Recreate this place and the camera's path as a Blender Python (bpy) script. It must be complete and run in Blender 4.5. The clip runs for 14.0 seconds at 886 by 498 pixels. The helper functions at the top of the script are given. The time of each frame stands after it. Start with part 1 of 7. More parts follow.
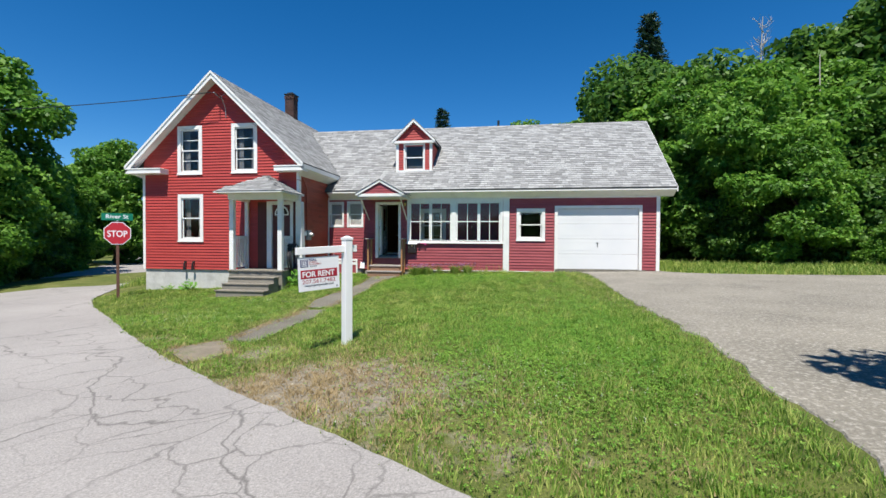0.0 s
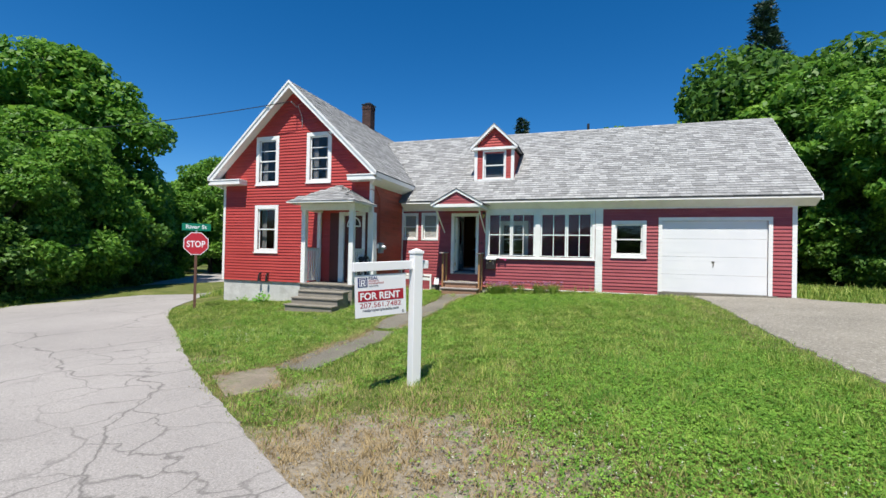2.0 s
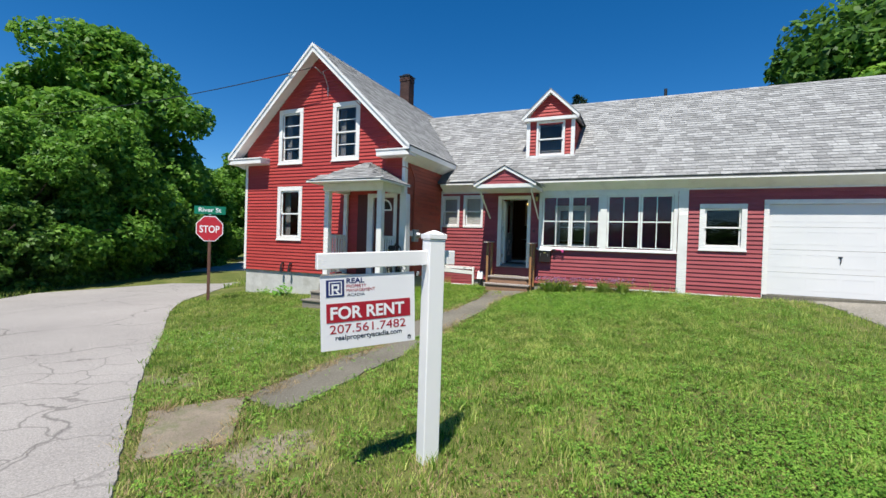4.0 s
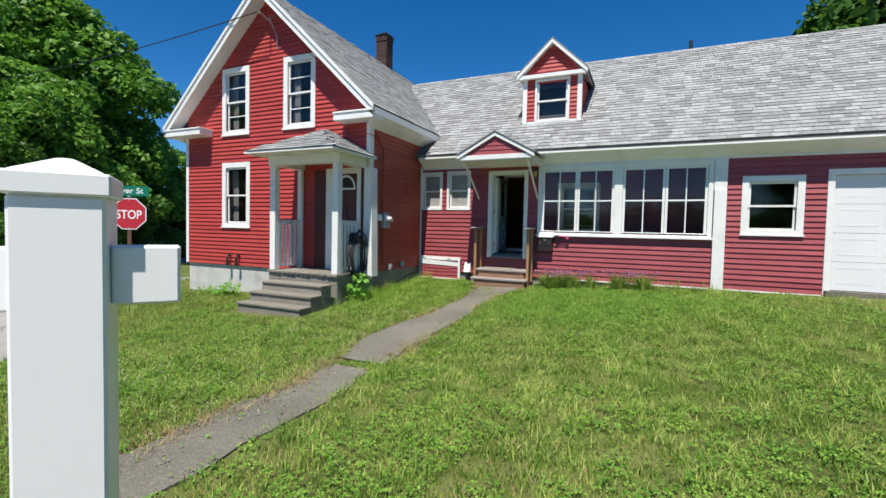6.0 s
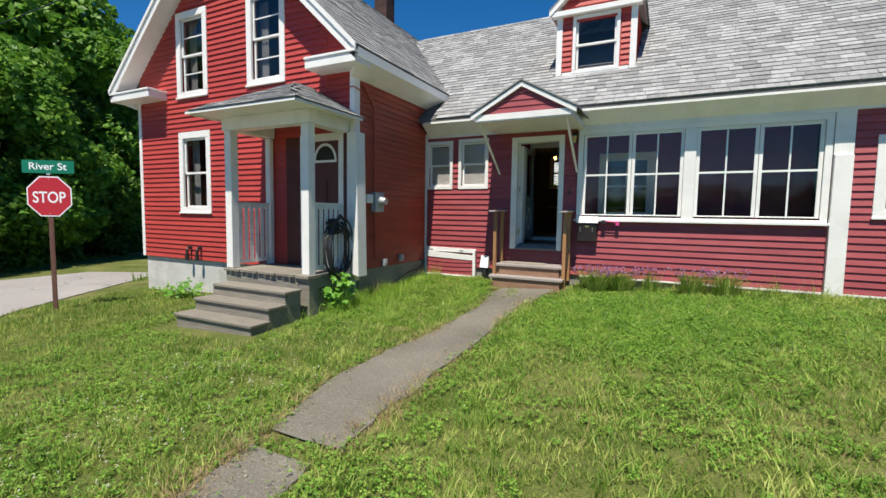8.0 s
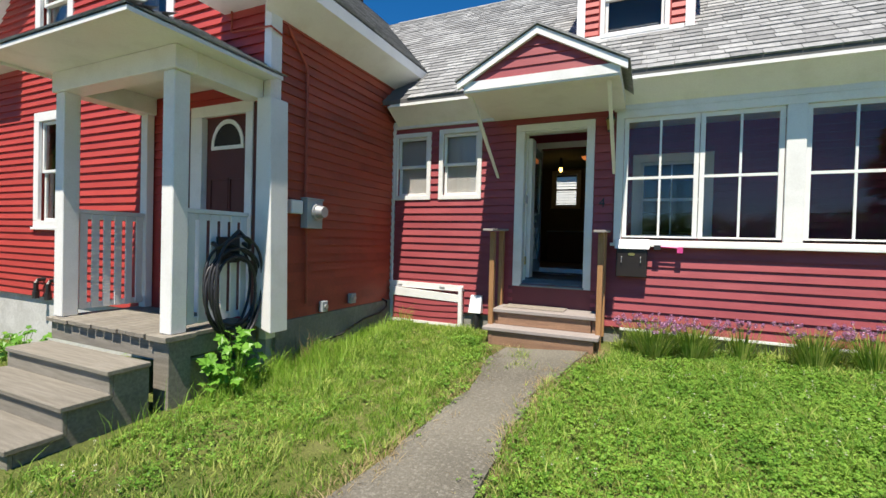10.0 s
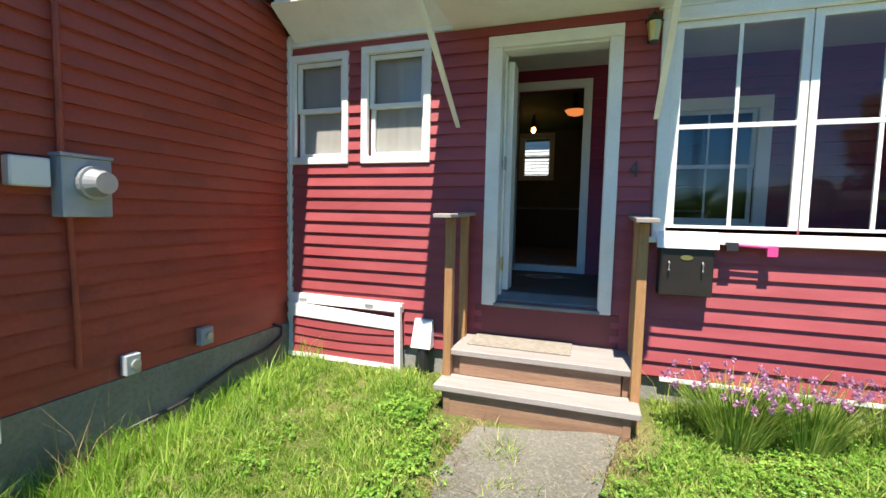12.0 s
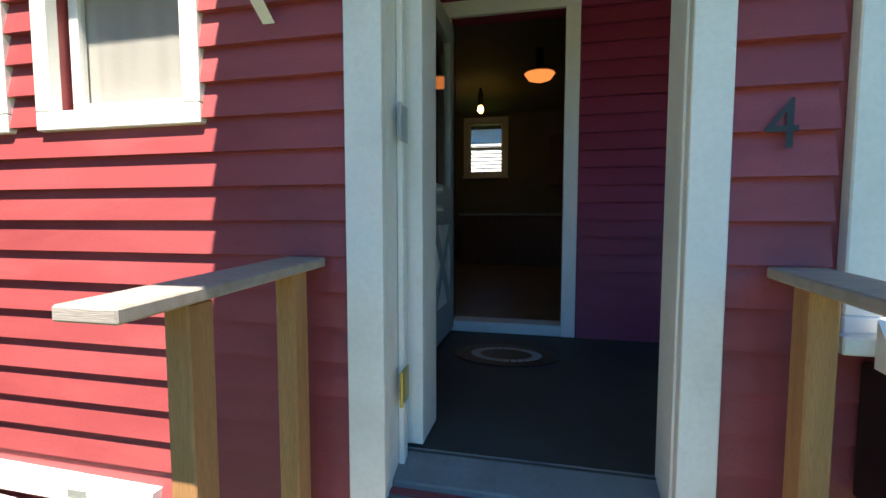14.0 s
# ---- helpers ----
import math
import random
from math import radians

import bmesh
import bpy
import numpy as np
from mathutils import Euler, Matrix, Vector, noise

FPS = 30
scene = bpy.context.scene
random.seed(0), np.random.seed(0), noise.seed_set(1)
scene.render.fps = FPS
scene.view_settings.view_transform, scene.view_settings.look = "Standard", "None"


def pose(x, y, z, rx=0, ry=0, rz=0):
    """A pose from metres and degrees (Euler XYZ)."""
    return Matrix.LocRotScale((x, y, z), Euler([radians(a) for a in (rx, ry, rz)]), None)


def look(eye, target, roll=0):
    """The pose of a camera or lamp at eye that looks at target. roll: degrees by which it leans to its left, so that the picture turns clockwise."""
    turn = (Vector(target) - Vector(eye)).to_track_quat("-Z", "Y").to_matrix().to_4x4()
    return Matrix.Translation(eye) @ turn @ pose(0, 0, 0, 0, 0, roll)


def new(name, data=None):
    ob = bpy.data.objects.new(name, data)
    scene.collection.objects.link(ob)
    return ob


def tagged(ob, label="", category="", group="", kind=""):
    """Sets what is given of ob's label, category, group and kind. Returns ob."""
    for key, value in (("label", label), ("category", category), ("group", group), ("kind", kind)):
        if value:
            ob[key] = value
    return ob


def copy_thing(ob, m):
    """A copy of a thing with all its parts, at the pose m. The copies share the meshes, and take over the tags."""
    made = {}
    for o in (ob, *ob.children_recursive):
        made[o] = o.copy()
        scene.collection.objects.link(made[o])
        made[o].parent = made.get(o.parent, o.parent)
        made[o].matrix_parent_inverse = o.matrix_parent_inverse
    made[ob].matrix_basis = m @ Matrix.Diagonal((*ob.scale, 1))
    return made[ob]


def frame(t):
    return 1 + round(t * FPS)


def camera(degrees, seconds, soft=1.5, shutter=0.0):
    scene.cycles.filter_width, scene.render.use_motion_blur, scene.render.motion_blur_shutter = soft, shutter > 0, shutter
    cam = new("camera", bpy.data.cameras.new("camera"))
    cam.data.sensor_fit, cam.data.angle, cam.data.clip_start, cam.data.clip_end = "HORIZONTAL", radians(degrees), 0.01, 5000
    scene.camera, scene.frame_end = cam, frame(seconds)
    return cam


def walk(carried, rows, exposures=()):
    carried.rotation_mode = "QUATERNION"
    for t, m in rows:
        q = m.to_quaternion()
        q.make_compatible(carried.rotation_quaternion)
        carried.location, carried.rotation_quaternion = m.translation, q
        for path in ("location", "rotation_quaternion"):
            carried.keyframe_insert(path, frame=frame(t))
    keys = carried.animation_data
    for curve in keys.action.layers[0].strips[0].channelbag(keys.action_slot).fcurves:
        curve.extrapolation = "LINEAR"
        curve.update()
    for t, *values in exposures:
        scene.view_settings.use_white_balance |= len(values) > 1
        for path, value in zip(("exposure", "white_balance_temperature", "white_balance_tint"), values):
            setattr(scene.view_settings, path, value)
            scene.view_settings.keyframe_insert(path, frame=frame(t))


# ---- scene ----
cam = camera(89.4, 14.0)
PATH = [
    (0, (0.142, -0.174, 1.237), (-0.166, 1.802, 1.198), 0.3),
    (0.5, (-0.002, -0.042, 1.236), (-0.478, 1.9, 1.205), 0.4),
    (1, (-0.145, 0.263, 1.25), (-0.646, 2.199, 1.228), 0.6),
    (1.5, (-0.213, 0.717, 1.243), (-0.771, 2.637, 1.242), 0.7),
    (2, (-0.313, 1.233, 1.239), (-0.945, 3.131, 1.261), 1.2),
    (2.5, (-0.476, 1.709, 1.239), (-1.218, 3.566, 1.256), 1.5),
    (3, (-0.615, 2.253, 1.214), (-1.419, 4.085, 1.222), 1.6),
    (3.2, (-0.68, 2.466, 1.219), (-1.49, 4.294, 1.219), 1.7),
    (5.3, (-1.286, 4.987, 1.143), (-2.125, 6.802, 1.093), 1.6),
    (5.5, (-1.321, 5.235, 1.131), (-2.154, 7.053, 1.078), 1.4),
    (6, (-1.437, 5.789, 1.195), (-2.265, 7.607, 1.111), 1.3),
    (6.5, (-1.651, 6.307, 1.233), (-2.483, 8.121, 1.108), 1.0),
    (7, (-1.86, 6.881, 1.23), (-2.734, 8.675, 1.09), 0.3),
    (7.5, (-2.074, 7.494, 1.221), (-2.968, 9.276, 1.07), 0.2),
    (8, (-2.334, 8.055, 1.204), (-3.227, 9.838, 1.048), 0.9),
    (8.2, (-2.445, 8.302, 1.207), (-3.337, 10.086, 1.059), 1.0),
    (10.3, (-3.611, 11.024, 1.102), (-4.426, 12.851, 1.079), 1.0),
    (10.5, (-3.707, 11.258, 1.106), (-4.511, 13.089, 1.069), -0.9),
    (11, (-3.876, 11.853, 1.122), (-4.642, 13.698, 1.045), 0.4),
    (11.5, (-4.068, 12.42, 1.177), (-4.787, 14.283, 1.053), 1.0),
    (12, (-4.252, 12.959, 1.274), (-4.891, 14.849, 1.125), 1.3),
    (12.5, (-4.34, 13.539, 1.343), (-4.916, 15.448, 1.192), -0.0),
    (13, (-4.469, 14.095, 1.39), (-4.973, 16.024, 1.231), 0.7),
    (13.5, (-4.5, 14.674, 1.394), (-4.957, 16.616, 1.256), -0.5),
    (14, (-4.551, 15.328, 1.426), (-4.989, 17.274, 1.284), 0.0),
]
walk(cam, [(t, look(eye, target, roll)) for t, eye, target, roll in PATH], [(0, 0.5, 6500, 10), (3, 0.48, 6500, 10), (5.5, 0.45, 6500, 10), (8, 0.44, 6800, 11), (10.5, 0.76, 6850, 11), (12, 1.15, 6750, 10), (13.5, 1.42, 6850, 10), (14, 1.6, 7150, 10)])

# ---- light ----
SUN_EL, SUN_AZ = radians(64), radians(172.5)
world = bpy.data.worlds.new("world")
scene.world = world
world.use_nodes = True
wn = world.node_tree
sky = wn.nodes.new("ShaderNodeTexSky")
sky.sky_type = "NISHITA"
sky.sun_disc = False
sky.sun_elevation, sky.sun_rotation = SUN_EL, SUN_AZ
sky.altitude, sky.air_density, sky.dust_density, sky.ozone_density = 1500, 1.0, 0.0, 6.0
bg = wn.nodes["Background"]
bg.inputs["Strength"].default_value = 0.094
tint = wn.nodes.new("ShaderNodeHueSaturation")
tint.inputs["Saturation"].default_value = 1.3
wn.links.new(sky.outputs[0], tint.inputs["Color"])
wn.links.new(tint.outputs[0], bg.inputs[0])
sun_data = bpy.data.lights.new("sun", "SUN")
sun_data.energy, sun_data.angle, sun_data.color = 5.0, radians(0.53), (1.0, 0.95, 0.86)
sun_ob = new("sun", sun_data)
sun_way = Vector((math.sin(SUN_AZ) * math.cos(SUN_EL), math.cos(SUN_AZ) * math.cos(SUN_EL), math.sin(SUN_EL)))
sun_ob.matrix_world = look(sun_way * 50, (0, 0, 0))

# ---- materials ----
def surface(name, cols, scale=3.0, rough=0.7, fine=60.0, bump=0.25, depth=0.004, metal=0.0, vary=0.0, stretch=(1, 1, 1), island=False, spec=0.5, detail=6, stain=None):
    """cols: two or three colours mixed by coarse and fine noise; vary: brightness change from piece to piece; stain: (colour, amount, scale)."""
    mt = bpy.data.materials.new(name)
    mt.use_nodes = True
    nt = mt.node_tree
    n, l = nt.nodes, nt.links
    b = n["Principled BSDF"]
    tc = n.new("ShaderNodeTexCoord")
    mp = n.new("ShaderNodeMapping")
    mp.inputs["Scale"].default_value = stretch
    l.new(tc.outputs["Object"], mp.inputs[0])
    if vary:
        src = n.new("ShaderNodeNewGeometry") if island else n.new("ShaderNodeObjectInfo")
        rnd = src.outputs["Random Per Island"] if island else src.outputs["Random"]
        off = n.new("ShaderNodeVectorMath")
        off.operation = "MULTIPLY_ADD"
        l.new(rnd, off.inputs[0])
        off.inputs[1].default_value = (37, 53, 71)
        l.new(mp.outputs[0], off.inputs[2])
        vec = off.outputs[0]
    else:
        vec = mp.outputs[0]
    a = n.new("ShaderNodeTexNoise")
    a.inputs["Scale"].default_value, a.inputs["Detail"].default_value = scale, detail
    f = n.new("ShaderNodeTexNoise")
    f.inputs["Scale"].default_value, f.inputs["Detail"].default_value = fine, 4
    l.new(vec, a.inputs["Vector"])
    l.new(vec, f.inputs["Vector"])
    r = n.new("ShaderNodeValToRGB")
    r.color_ramp.elements[0].position, r.color_ramp.elements[1].position = 0.32, 0.68
    r.color_ramp.elements[0].color, r.color_ramp.elements[1].color = (*cols[0], 1), (*cols[1], 1)
    l.new(a.outputs[0], r.inputs[0])
    col = r.outputs[0]
    mx = n.new("ShaderNodeMix")
    mx.data_type, mx.blend_type = "RGBA", "MIX"
    fr = n.new("ShaderNodeMapRange")
    fr.inputs["From Min"].default_value, fr.inputs["From Max"].default_value = 0.4, 0.7
    fr.inputs["To Max"].default_value = 0.5
    l.new(f.outputs[0], fr.inputs[0])
    l.new(fr.outputs[0], mx.inputs[0])
    l.new(col, mx.inputs["A"])
    mx.inputs["B"].default_value = (*(cols[2] if len(cols) > 2 else cols[0]), 1)
    col = mx.outputs["Result"]
    if stain:
        sn = n.new("ShaderNodeTexNoise")
        sn.inputs["Scale"].default_value, sn.inputs["Detail"].default_value = stain[2], 8
        sn.inputs["Roughness"].default_value = 0.65
        l.new(vec, sn.inputs["Vector"])
        sr = n.new("ShaderNodeMapRange")
        sr.inputs["From Min"].default_value, sr.inputs["From Max"].default_value = 0.5, 0.72
        sr.inputs["To Max"].default_value = stain[1]
        l.new(sn.outputs[0], sr.inputs[0])
        sm = n.new("ShaderNodeMix")
        sm.data_type = "RGBA"
        l.new(sr.outputs[0], sm.inputs[0])
        l.new(col, sm.inputs["A"])
        sm.inputs["B"].default_value = (*stain[0], 1)
        col = sm.outputs["Result"]
    if vary:
        hs = n.new("ShaderNodeHueSaturation")
        mr = n.new("ShaderNodeMapRange")
        mr.inputs["To Min"].default_value, mr.inputs["To Max"].default_value = 1 - vary, 1 + vary
        l.new(rnd, mr.inputs[0])
        l.new(mr.outputs[0], hs.inputs["Value"])
        l.new(col, hs.inputs["Color"])
        col = hs.outputs[0]
    l.new(col, b.inputs["Base Color"])
    b.inputs["Roughness"].default_value, b.inputs["Metallic"].default_value = rough, metal
    b.inputs["Specular IOR Level"].default_value = spec
    if bump:
        bm_ = n.new("ShaderNodeBump")
        bm_.inputs["Strength"].default_value, bm_.inputs["Distance"].default_value = bump, depth
        l.new(f.outputs[0], bm_.inputs["Height"])
        l.new(bm_.outputs[0], b.inputs["Normal"])
    return mt


def glow(name, colour, strength):
    mt = bpy.data.materials.new(name)
    mt.use_nodes = True
    b = mt.node_tree.nodes["Principled BSDF"]
    b.inputs["Base Color"].default_value = (*colour, 1)
    b.inputs["Emission Color"].default_value, b.inputs["Emission Strength"].default_value = (*colour, 1), strength
    return mt


def glass(name, colour=(0.9, 0.93, 0.95), rough=0.0):
    """A thin pane: it lets the view through and mirrors by the angle."""
    mt = bpy.data.materials.new(name)
    mt.use_nodes = True
    nt = mt.node_tree
    nt.nodes.clear()
    out = nt.nodes.new("ShaderNodeOutputMaterial")
    tr, gl, mx, fr = (nt.nodes.new(k) for k in ("ShaderNodeBsdfTransparent", "ShaderNodeBsdfGlossy", "ShaderNodeMixShader", "ShaderNodeLayerWeight"))
    tr.inputs[0].default_value = (*colour, 1)
    gl.inputs["Roughness"].default_value = rough
    fr.inputs["Blend"].default_value = 0.5
    pw, sc = nt.nodes.new("ShaderNodeMath"), nt.nodes.new("ShaderNodeMath")
    pw.operation, sc.operation = "POWER", "MULTIPLY_ADD"
    nt.links.new(fr.outputs["Facing"], pw.inputs[0])
    pw.inputs[1].default_value, sc.inputs[1].default_value, sc.inputs[2].default_value = 4.0, 0.9, 0.028
    nt.links.new(pw.outputs[0], sc.inputs[0])
    nt.links.new(sc.outputs[0], mx.inputs[0])
    nt.links.new(tr.outputs[0], mx.inputs[1])
    nt.links.new(gl.outputs[0], mx.inputs[2])
    nt.links.new(mx.outputs[0], out.inputs[0])
    return mt


def leafy(name, a, b, c, light=0.3, rough=0.5, scale=0.35, detail=3, own=0.4):
    mt = bpy.data.materials.new(name)
    mt.use_nodes = True
    nt = mt.node_tree
    n, l = nt.nodes, nt.links
    p, out = n["Principled BSDF"], n["Material Output"]
    geo, tc, no = n.new("ShaderNodeNewGeometry"), n.new("ShaderNodeTexCoord"), n.new("ShaderNodeTexNoise")
    no.inputs["Scale"].default_value, no.inputs["Detail"].default_value = scale, detail
    no.inputs["Roughness"].default_value = 0.7
    l.new(tc.outputs["Object"], no.inputs["Vector"])
    add = n.new("ShaderNodeMath")
    add.operation = "MULTIPLY_ADD"
    l.new(geo.outputs["Random Per Island"], add.inputs[0])
    add.inputs[1].default_value = own
    sub = n.new("ShaderNodeMapRange")
    sub.inputs["From Min"].default_value, sub.inputs["From Max"].default_value = 0.33, 0.67
    sub.inputs["To Max"].default_value = 0.6
    l.new(no.outputs[0], sub.inputs[0])
    l.new(sub.outputs[0], add.inputs[2])
    r = n.new("ShaderNodeValToRGB")
    r.color_ramp.elements[0].color, r.color_ramp.elements[1].color = (*a, 1), (*c, 1)
    e = r.color_ramp.elements.new(0.5)
    e.color = (*b, 1)
    l.new(add.outputs[0], r.inputs[0])
    l.new(r.outputs[0], p.inputs["Base Color"])
    p.inputs["Roughness"].default_value = rough
    p.inputs["Specular IOR Level"].default_value = 0.3
    tl, mx = n.new("ShaderNodeBsdfTranslucent"), n.new("ShaderNodeMixShader")
    l.new(r.outputs[0], tl.inputs[0])
    mx.inputs[0].default_value = light
    l.new(p.outputs[0], mx.inputs[1])
    l.new(tl.outputs[0], mx.inputs[2])
    l.new(mx.outputs[0], out.inputs[0])
    return mt


M = dict(
    red=surface("red_paint", [(0.38, 0.042, 0.036), (0.46, 0.058, 0.048), (0.34, 0.040, 0.034)], 1.5, 0.55, 90, 0.15, 0.002, vary=0.07, stretch=(1, 1, 4)),
    maroon=surface("maroon_paint", [(0.285, 0.050, 0.057), (0.365, 0.074, 0.082), (0.245, 0.045, 0.052)], 1.5, 0.5, 90, 0.15, 0.002, vary=0.07, stretch=(1, 1, 4), stain=((0.46, 0.12, 0.12), 0.3, 2.0)),
    # second red for the unlit side wall, its browner shade tone put into the colour
    redshade=surface("shade_toned_red_paint", [(0.38, 0.066, 0.034), (0.45, 0.084, 0.042), (0.30, 0.060, 0.036)], 0.9, 0.55, 40, 0.2, 0.002, vary=0.05, stain=((0.10, 0.03, 0.022), 0.5, 1.3)),
    white=surface("white_paint", [(0.78, 0.78, 0.76), (0.84, 0.84, 0.82), (0.72, 0.72, 0.69)], 2.0, 0.45, 70, 0.15, 0.002, stain=((0.55, 0.54, 0.50), 0.35, 3.0)),
    vinyl=surface("white_vinyl", [(0.82, 0.82, 0.82), (0.85, 0.85, 0.85)], 2.0, 0.3, 200, 0.05, 0.001),
    doorwhite=surface("garage_white", [(0.72, 0.73, 0.74), (0.78, 0.78, 0.78)], 1.0, 0.4, 120, 0.1, 0.001),
    shingle=surface("grey_shingle", [(0.235, 0.24, 0.24), (0.35, 0.355, 0.35), (0.16, 0.16, 0.165)], 14, 0.9, 60, 0.8, 0.006, vary=0.30, island=True),
    roofbase=surface("roof_felt", [(0.10, 0.10, 0.10), (0.14, 0.14, 0.13)], 1.2, 0.9, 45, 0.5, 0.004),
    stone=surface("painted_foundation", [(0.50, 0.50, 0.48), (0.62, 0.62, 0.60), (0.36, 0.36, 0.34)], 2.5, 0.85, 40, 0.5, 0.006, stain=((0.22, 0.21, 0.18), 0.5, 2.2)),
    greystone=surface("grey_foundation", [(0.22, 0.21, 0.19), (0.31, 0.30, 0.27), (0.14, 0.14, 0.12)], 2.5, 0.9, 40, 0.5, 0.006, stain=((0.09, 0.09, 0.07), 0.6, 2.2)),
    concrete=surface("worn_concrete", [(0.125, 0.115, 0.090), (0.205, 0.190, 0.152), (0.075, 0.068, 0.052)], 1.1, 0.9, 75, 1.0, 0.012, stain=((0.32, 0.30, 0.25), 0.7, 42.0)),
    greywood=surface("grey_weathered_wood", [(0.20, 0.18, 0.145), (0.30, 0.275, 0.23), (0.11, 0.097, 0.075)], 3, 0.85, 40, 0.5, 0.004, vary=0.12, stretch=(1, 14, 14)),
    tanwood=surface("new_pine", [(0.34, 0.17, 0.07), (0.43, 0.23, 0.10), (0.22, 0.10, 0.045)], 3, 0.6, 30, 0.3, 0.003, vary=0.10, stretch=(12, 12, 1)),
    tread=surface("pale_weathered_pine", [(0.30, 0.262, 0.245), (0.38, 0.338, 0.318), (0.20, 0.165, 0.145)], 2.5, 0.75, 35, 0.4, 0.003, vary=0.08, stretch=(1, 12, 12), stain=((0.22, 0.17, 0.13), 0.4, 3.0)),
    riser=surface("knotty_pine", [(0.24, 0.135, 0.085), (0.34, 0.20, 0.12), (0.12, 0.062, 0.038)], 2.5, 0.65, 22, 0.4, 0.003, vary=0.08, stretch=(1, 12, 12)),
    steel=surface("galvanised", [(0.42, 0.43, 0.44), (0.52, 0.53, 0.54)], 8, 0.45, 80, 0.1, 0.001, metal=0.6),
    sill=surface("worn_sill_metal", [(0.13, 0.155, 0.165), (0.19, 0.22, 0.23)], 4, 0.5, 80, 0.1, 0.001, stain=((0.07, 0.07, 0.065), 0.5, 9.0)),
    greybox=surface("grey_enamel", [(0.33, 0.36, 0.38), (0.40, 0.43, 0.45)], 4, 0.5, 80, 0.1, 0.001),
    # smooth board's maroon, deepened to carry the shade under the hood
    skirtred=surface("smooth_shaded_maroon", [(0.15, 0.026, 0.036), (0.19, 0.035, 0.046), (0.11, 0.022, 0.030)], 1.5, 0.5, 60, 0.15, 0.002),
    oldslab=surface("sunken_slab", [(0.20, 0.165, 0.125), (0.29, 0.245, 0.19), (0.10, 0.095, 0.055)], 3.0, 0.95, 60, 1.0, 0.014, stain=((0.10, 0.13, 0.04), 0.7, 7.0)),
    black=surface("black_rubber", [(0.018, 0.018, 0.02), (0.03, 0.03, 0.034)], 6, 0.45, 100, 0.1, 0.001),
    blackpaint=surface("black_metal", [(0.02, 0.02, 0.02), (0.03, 0.03, 0.03)], 6, 0.4, 100, 0.1, 0.001),
    brown=surface("dark_brown_metal", [(0.014, 0.010, 0.009), (0.022, 0.015, 0.013)], 6, 0.45, 100, 0.1, 0.001),
    rust=surface("rusty_post", [(0.10, 0.045, 0.03), (0.15, 0.07, 0.045), (0.06, 0.03, 0.025)], 6, 0.8, 60, 0.3, 0.002),
    brick=surface("chimney_brick", [(0.06, 0.028, 0.024), (0.09, 0.045, 0.038), (0.03, 0.02, 0.018)], 6, 0.9, 60, 0.5, 0.004, vary=0.25),
    mortar=surface("mortar", [(0.10, 0.09, 0.085), (0.15, 0.14, 0.13)], 6, 0.9, 60, 0.4, 0.004),
    signred=surface("sign_red", [(0.36, 0.012, 0.03), (0.37, 0.014, 0.032)], 2, 0.35, 200, 0.02, 0.001),
    stopred=surface("stop_red", [(0.45, 0.018, 0.03), (0.48, 0.022, 0.036)], 2, 0.4, 200, 0.02, 0.001),
    signwhite=surface("sign_white", [(0.80, 0.80, 0.82), (0.82, 0.82, 0.84)], 2, 0.4, 200, 0.02, 0.001),
    signblue=surface("sign_navy", [(0.012, 0.025, 0.13), (0.014, 0.028, 0.14)], 2, 0.35, 200, 0.02, 0.001),
    signdark=surface("sign_slate", [(0.02, 0.03, 0.055), (0.022, 0.034, 0.06)], 2, 0.35, 200, 0.02, 0.001),
    green=surface("street_sign_green", [(0.0, 0.16, 0.09), (0.0, 0.18, 0.10)], 2, 0.4, 200, 0.02, 0.001),
    bark=surface("bark", [(0.08, 0.06, 0.045), (0.14, 0.11, 0.085), (0.05, 0.04, 0.03)], 4, 0.9, 20, 0.8, 0.02, stretch=(3, 3, 0.6)),
    deadwood=surface("dead_wood", [(0.40, 0.36, 0.31), (0.55, 0.50, 0.44)], 4, 0.9, 20, 0.4, 0.01),
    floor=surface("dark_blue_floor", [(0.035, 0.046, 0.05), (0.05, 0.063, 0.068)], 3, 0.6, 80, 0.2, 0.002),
    kfloor=surface("tan_vinyl_floor", [(0.26, 0.20, 0.13), (0.34, 0.27, 0.19)], 3, 0.4, 40, 0.1, 0.001),
    cabinet=surface("dark_cabinet_wood", [(0.09, 0.04, 0.02), (0.14, 0.065, 0.03)], 3, 0.5, 30, 0.2, 0.002, stretch=(8, 8, 1)),
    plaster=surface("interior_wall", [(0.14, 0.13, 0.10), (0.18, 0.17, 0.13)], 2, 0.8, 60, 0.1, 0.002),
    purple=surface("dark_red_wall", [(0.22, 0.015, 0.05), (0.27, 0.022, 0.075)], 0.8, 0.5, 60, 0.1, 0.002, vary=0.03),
    curtain=surface("blind_grey", [(0.36, 0.345, 0.32), (0.43, 0.41, 0.38)], 2, 0.8, 80, 0.2, 0.002, stretch=(8, 8, 1)),
    drape=surface("dim_curtain", [(0.13, 0.13, 0.13), (0.19, 0.19, 0.19)], 2, 0.85, 80, 0.2, 0.002, stretch=(8, 8, 1)),
    doorgrey=surface("blue_grey_door", [(0.30, 0.36, 0.36), (0.36, 0.42, 0.42)], 2, 0.45, 80, 0.1, 0.002),
    # maroon with the shade under the porch roof mixed into the colour
    shadedoor=surface('porch_shaded_maroon', [(0.075, 0.014, 0.012), (0.10, 0.02, 0.016)], 2, 0.5, 60, 0.1, 0.002),
    brass=surface("brass", [(0.55, 0.42, 0.15), (0.62, 0.48, 0.2)], 6, 0.35, 80, 0.05, 0.001, metal=1.0),
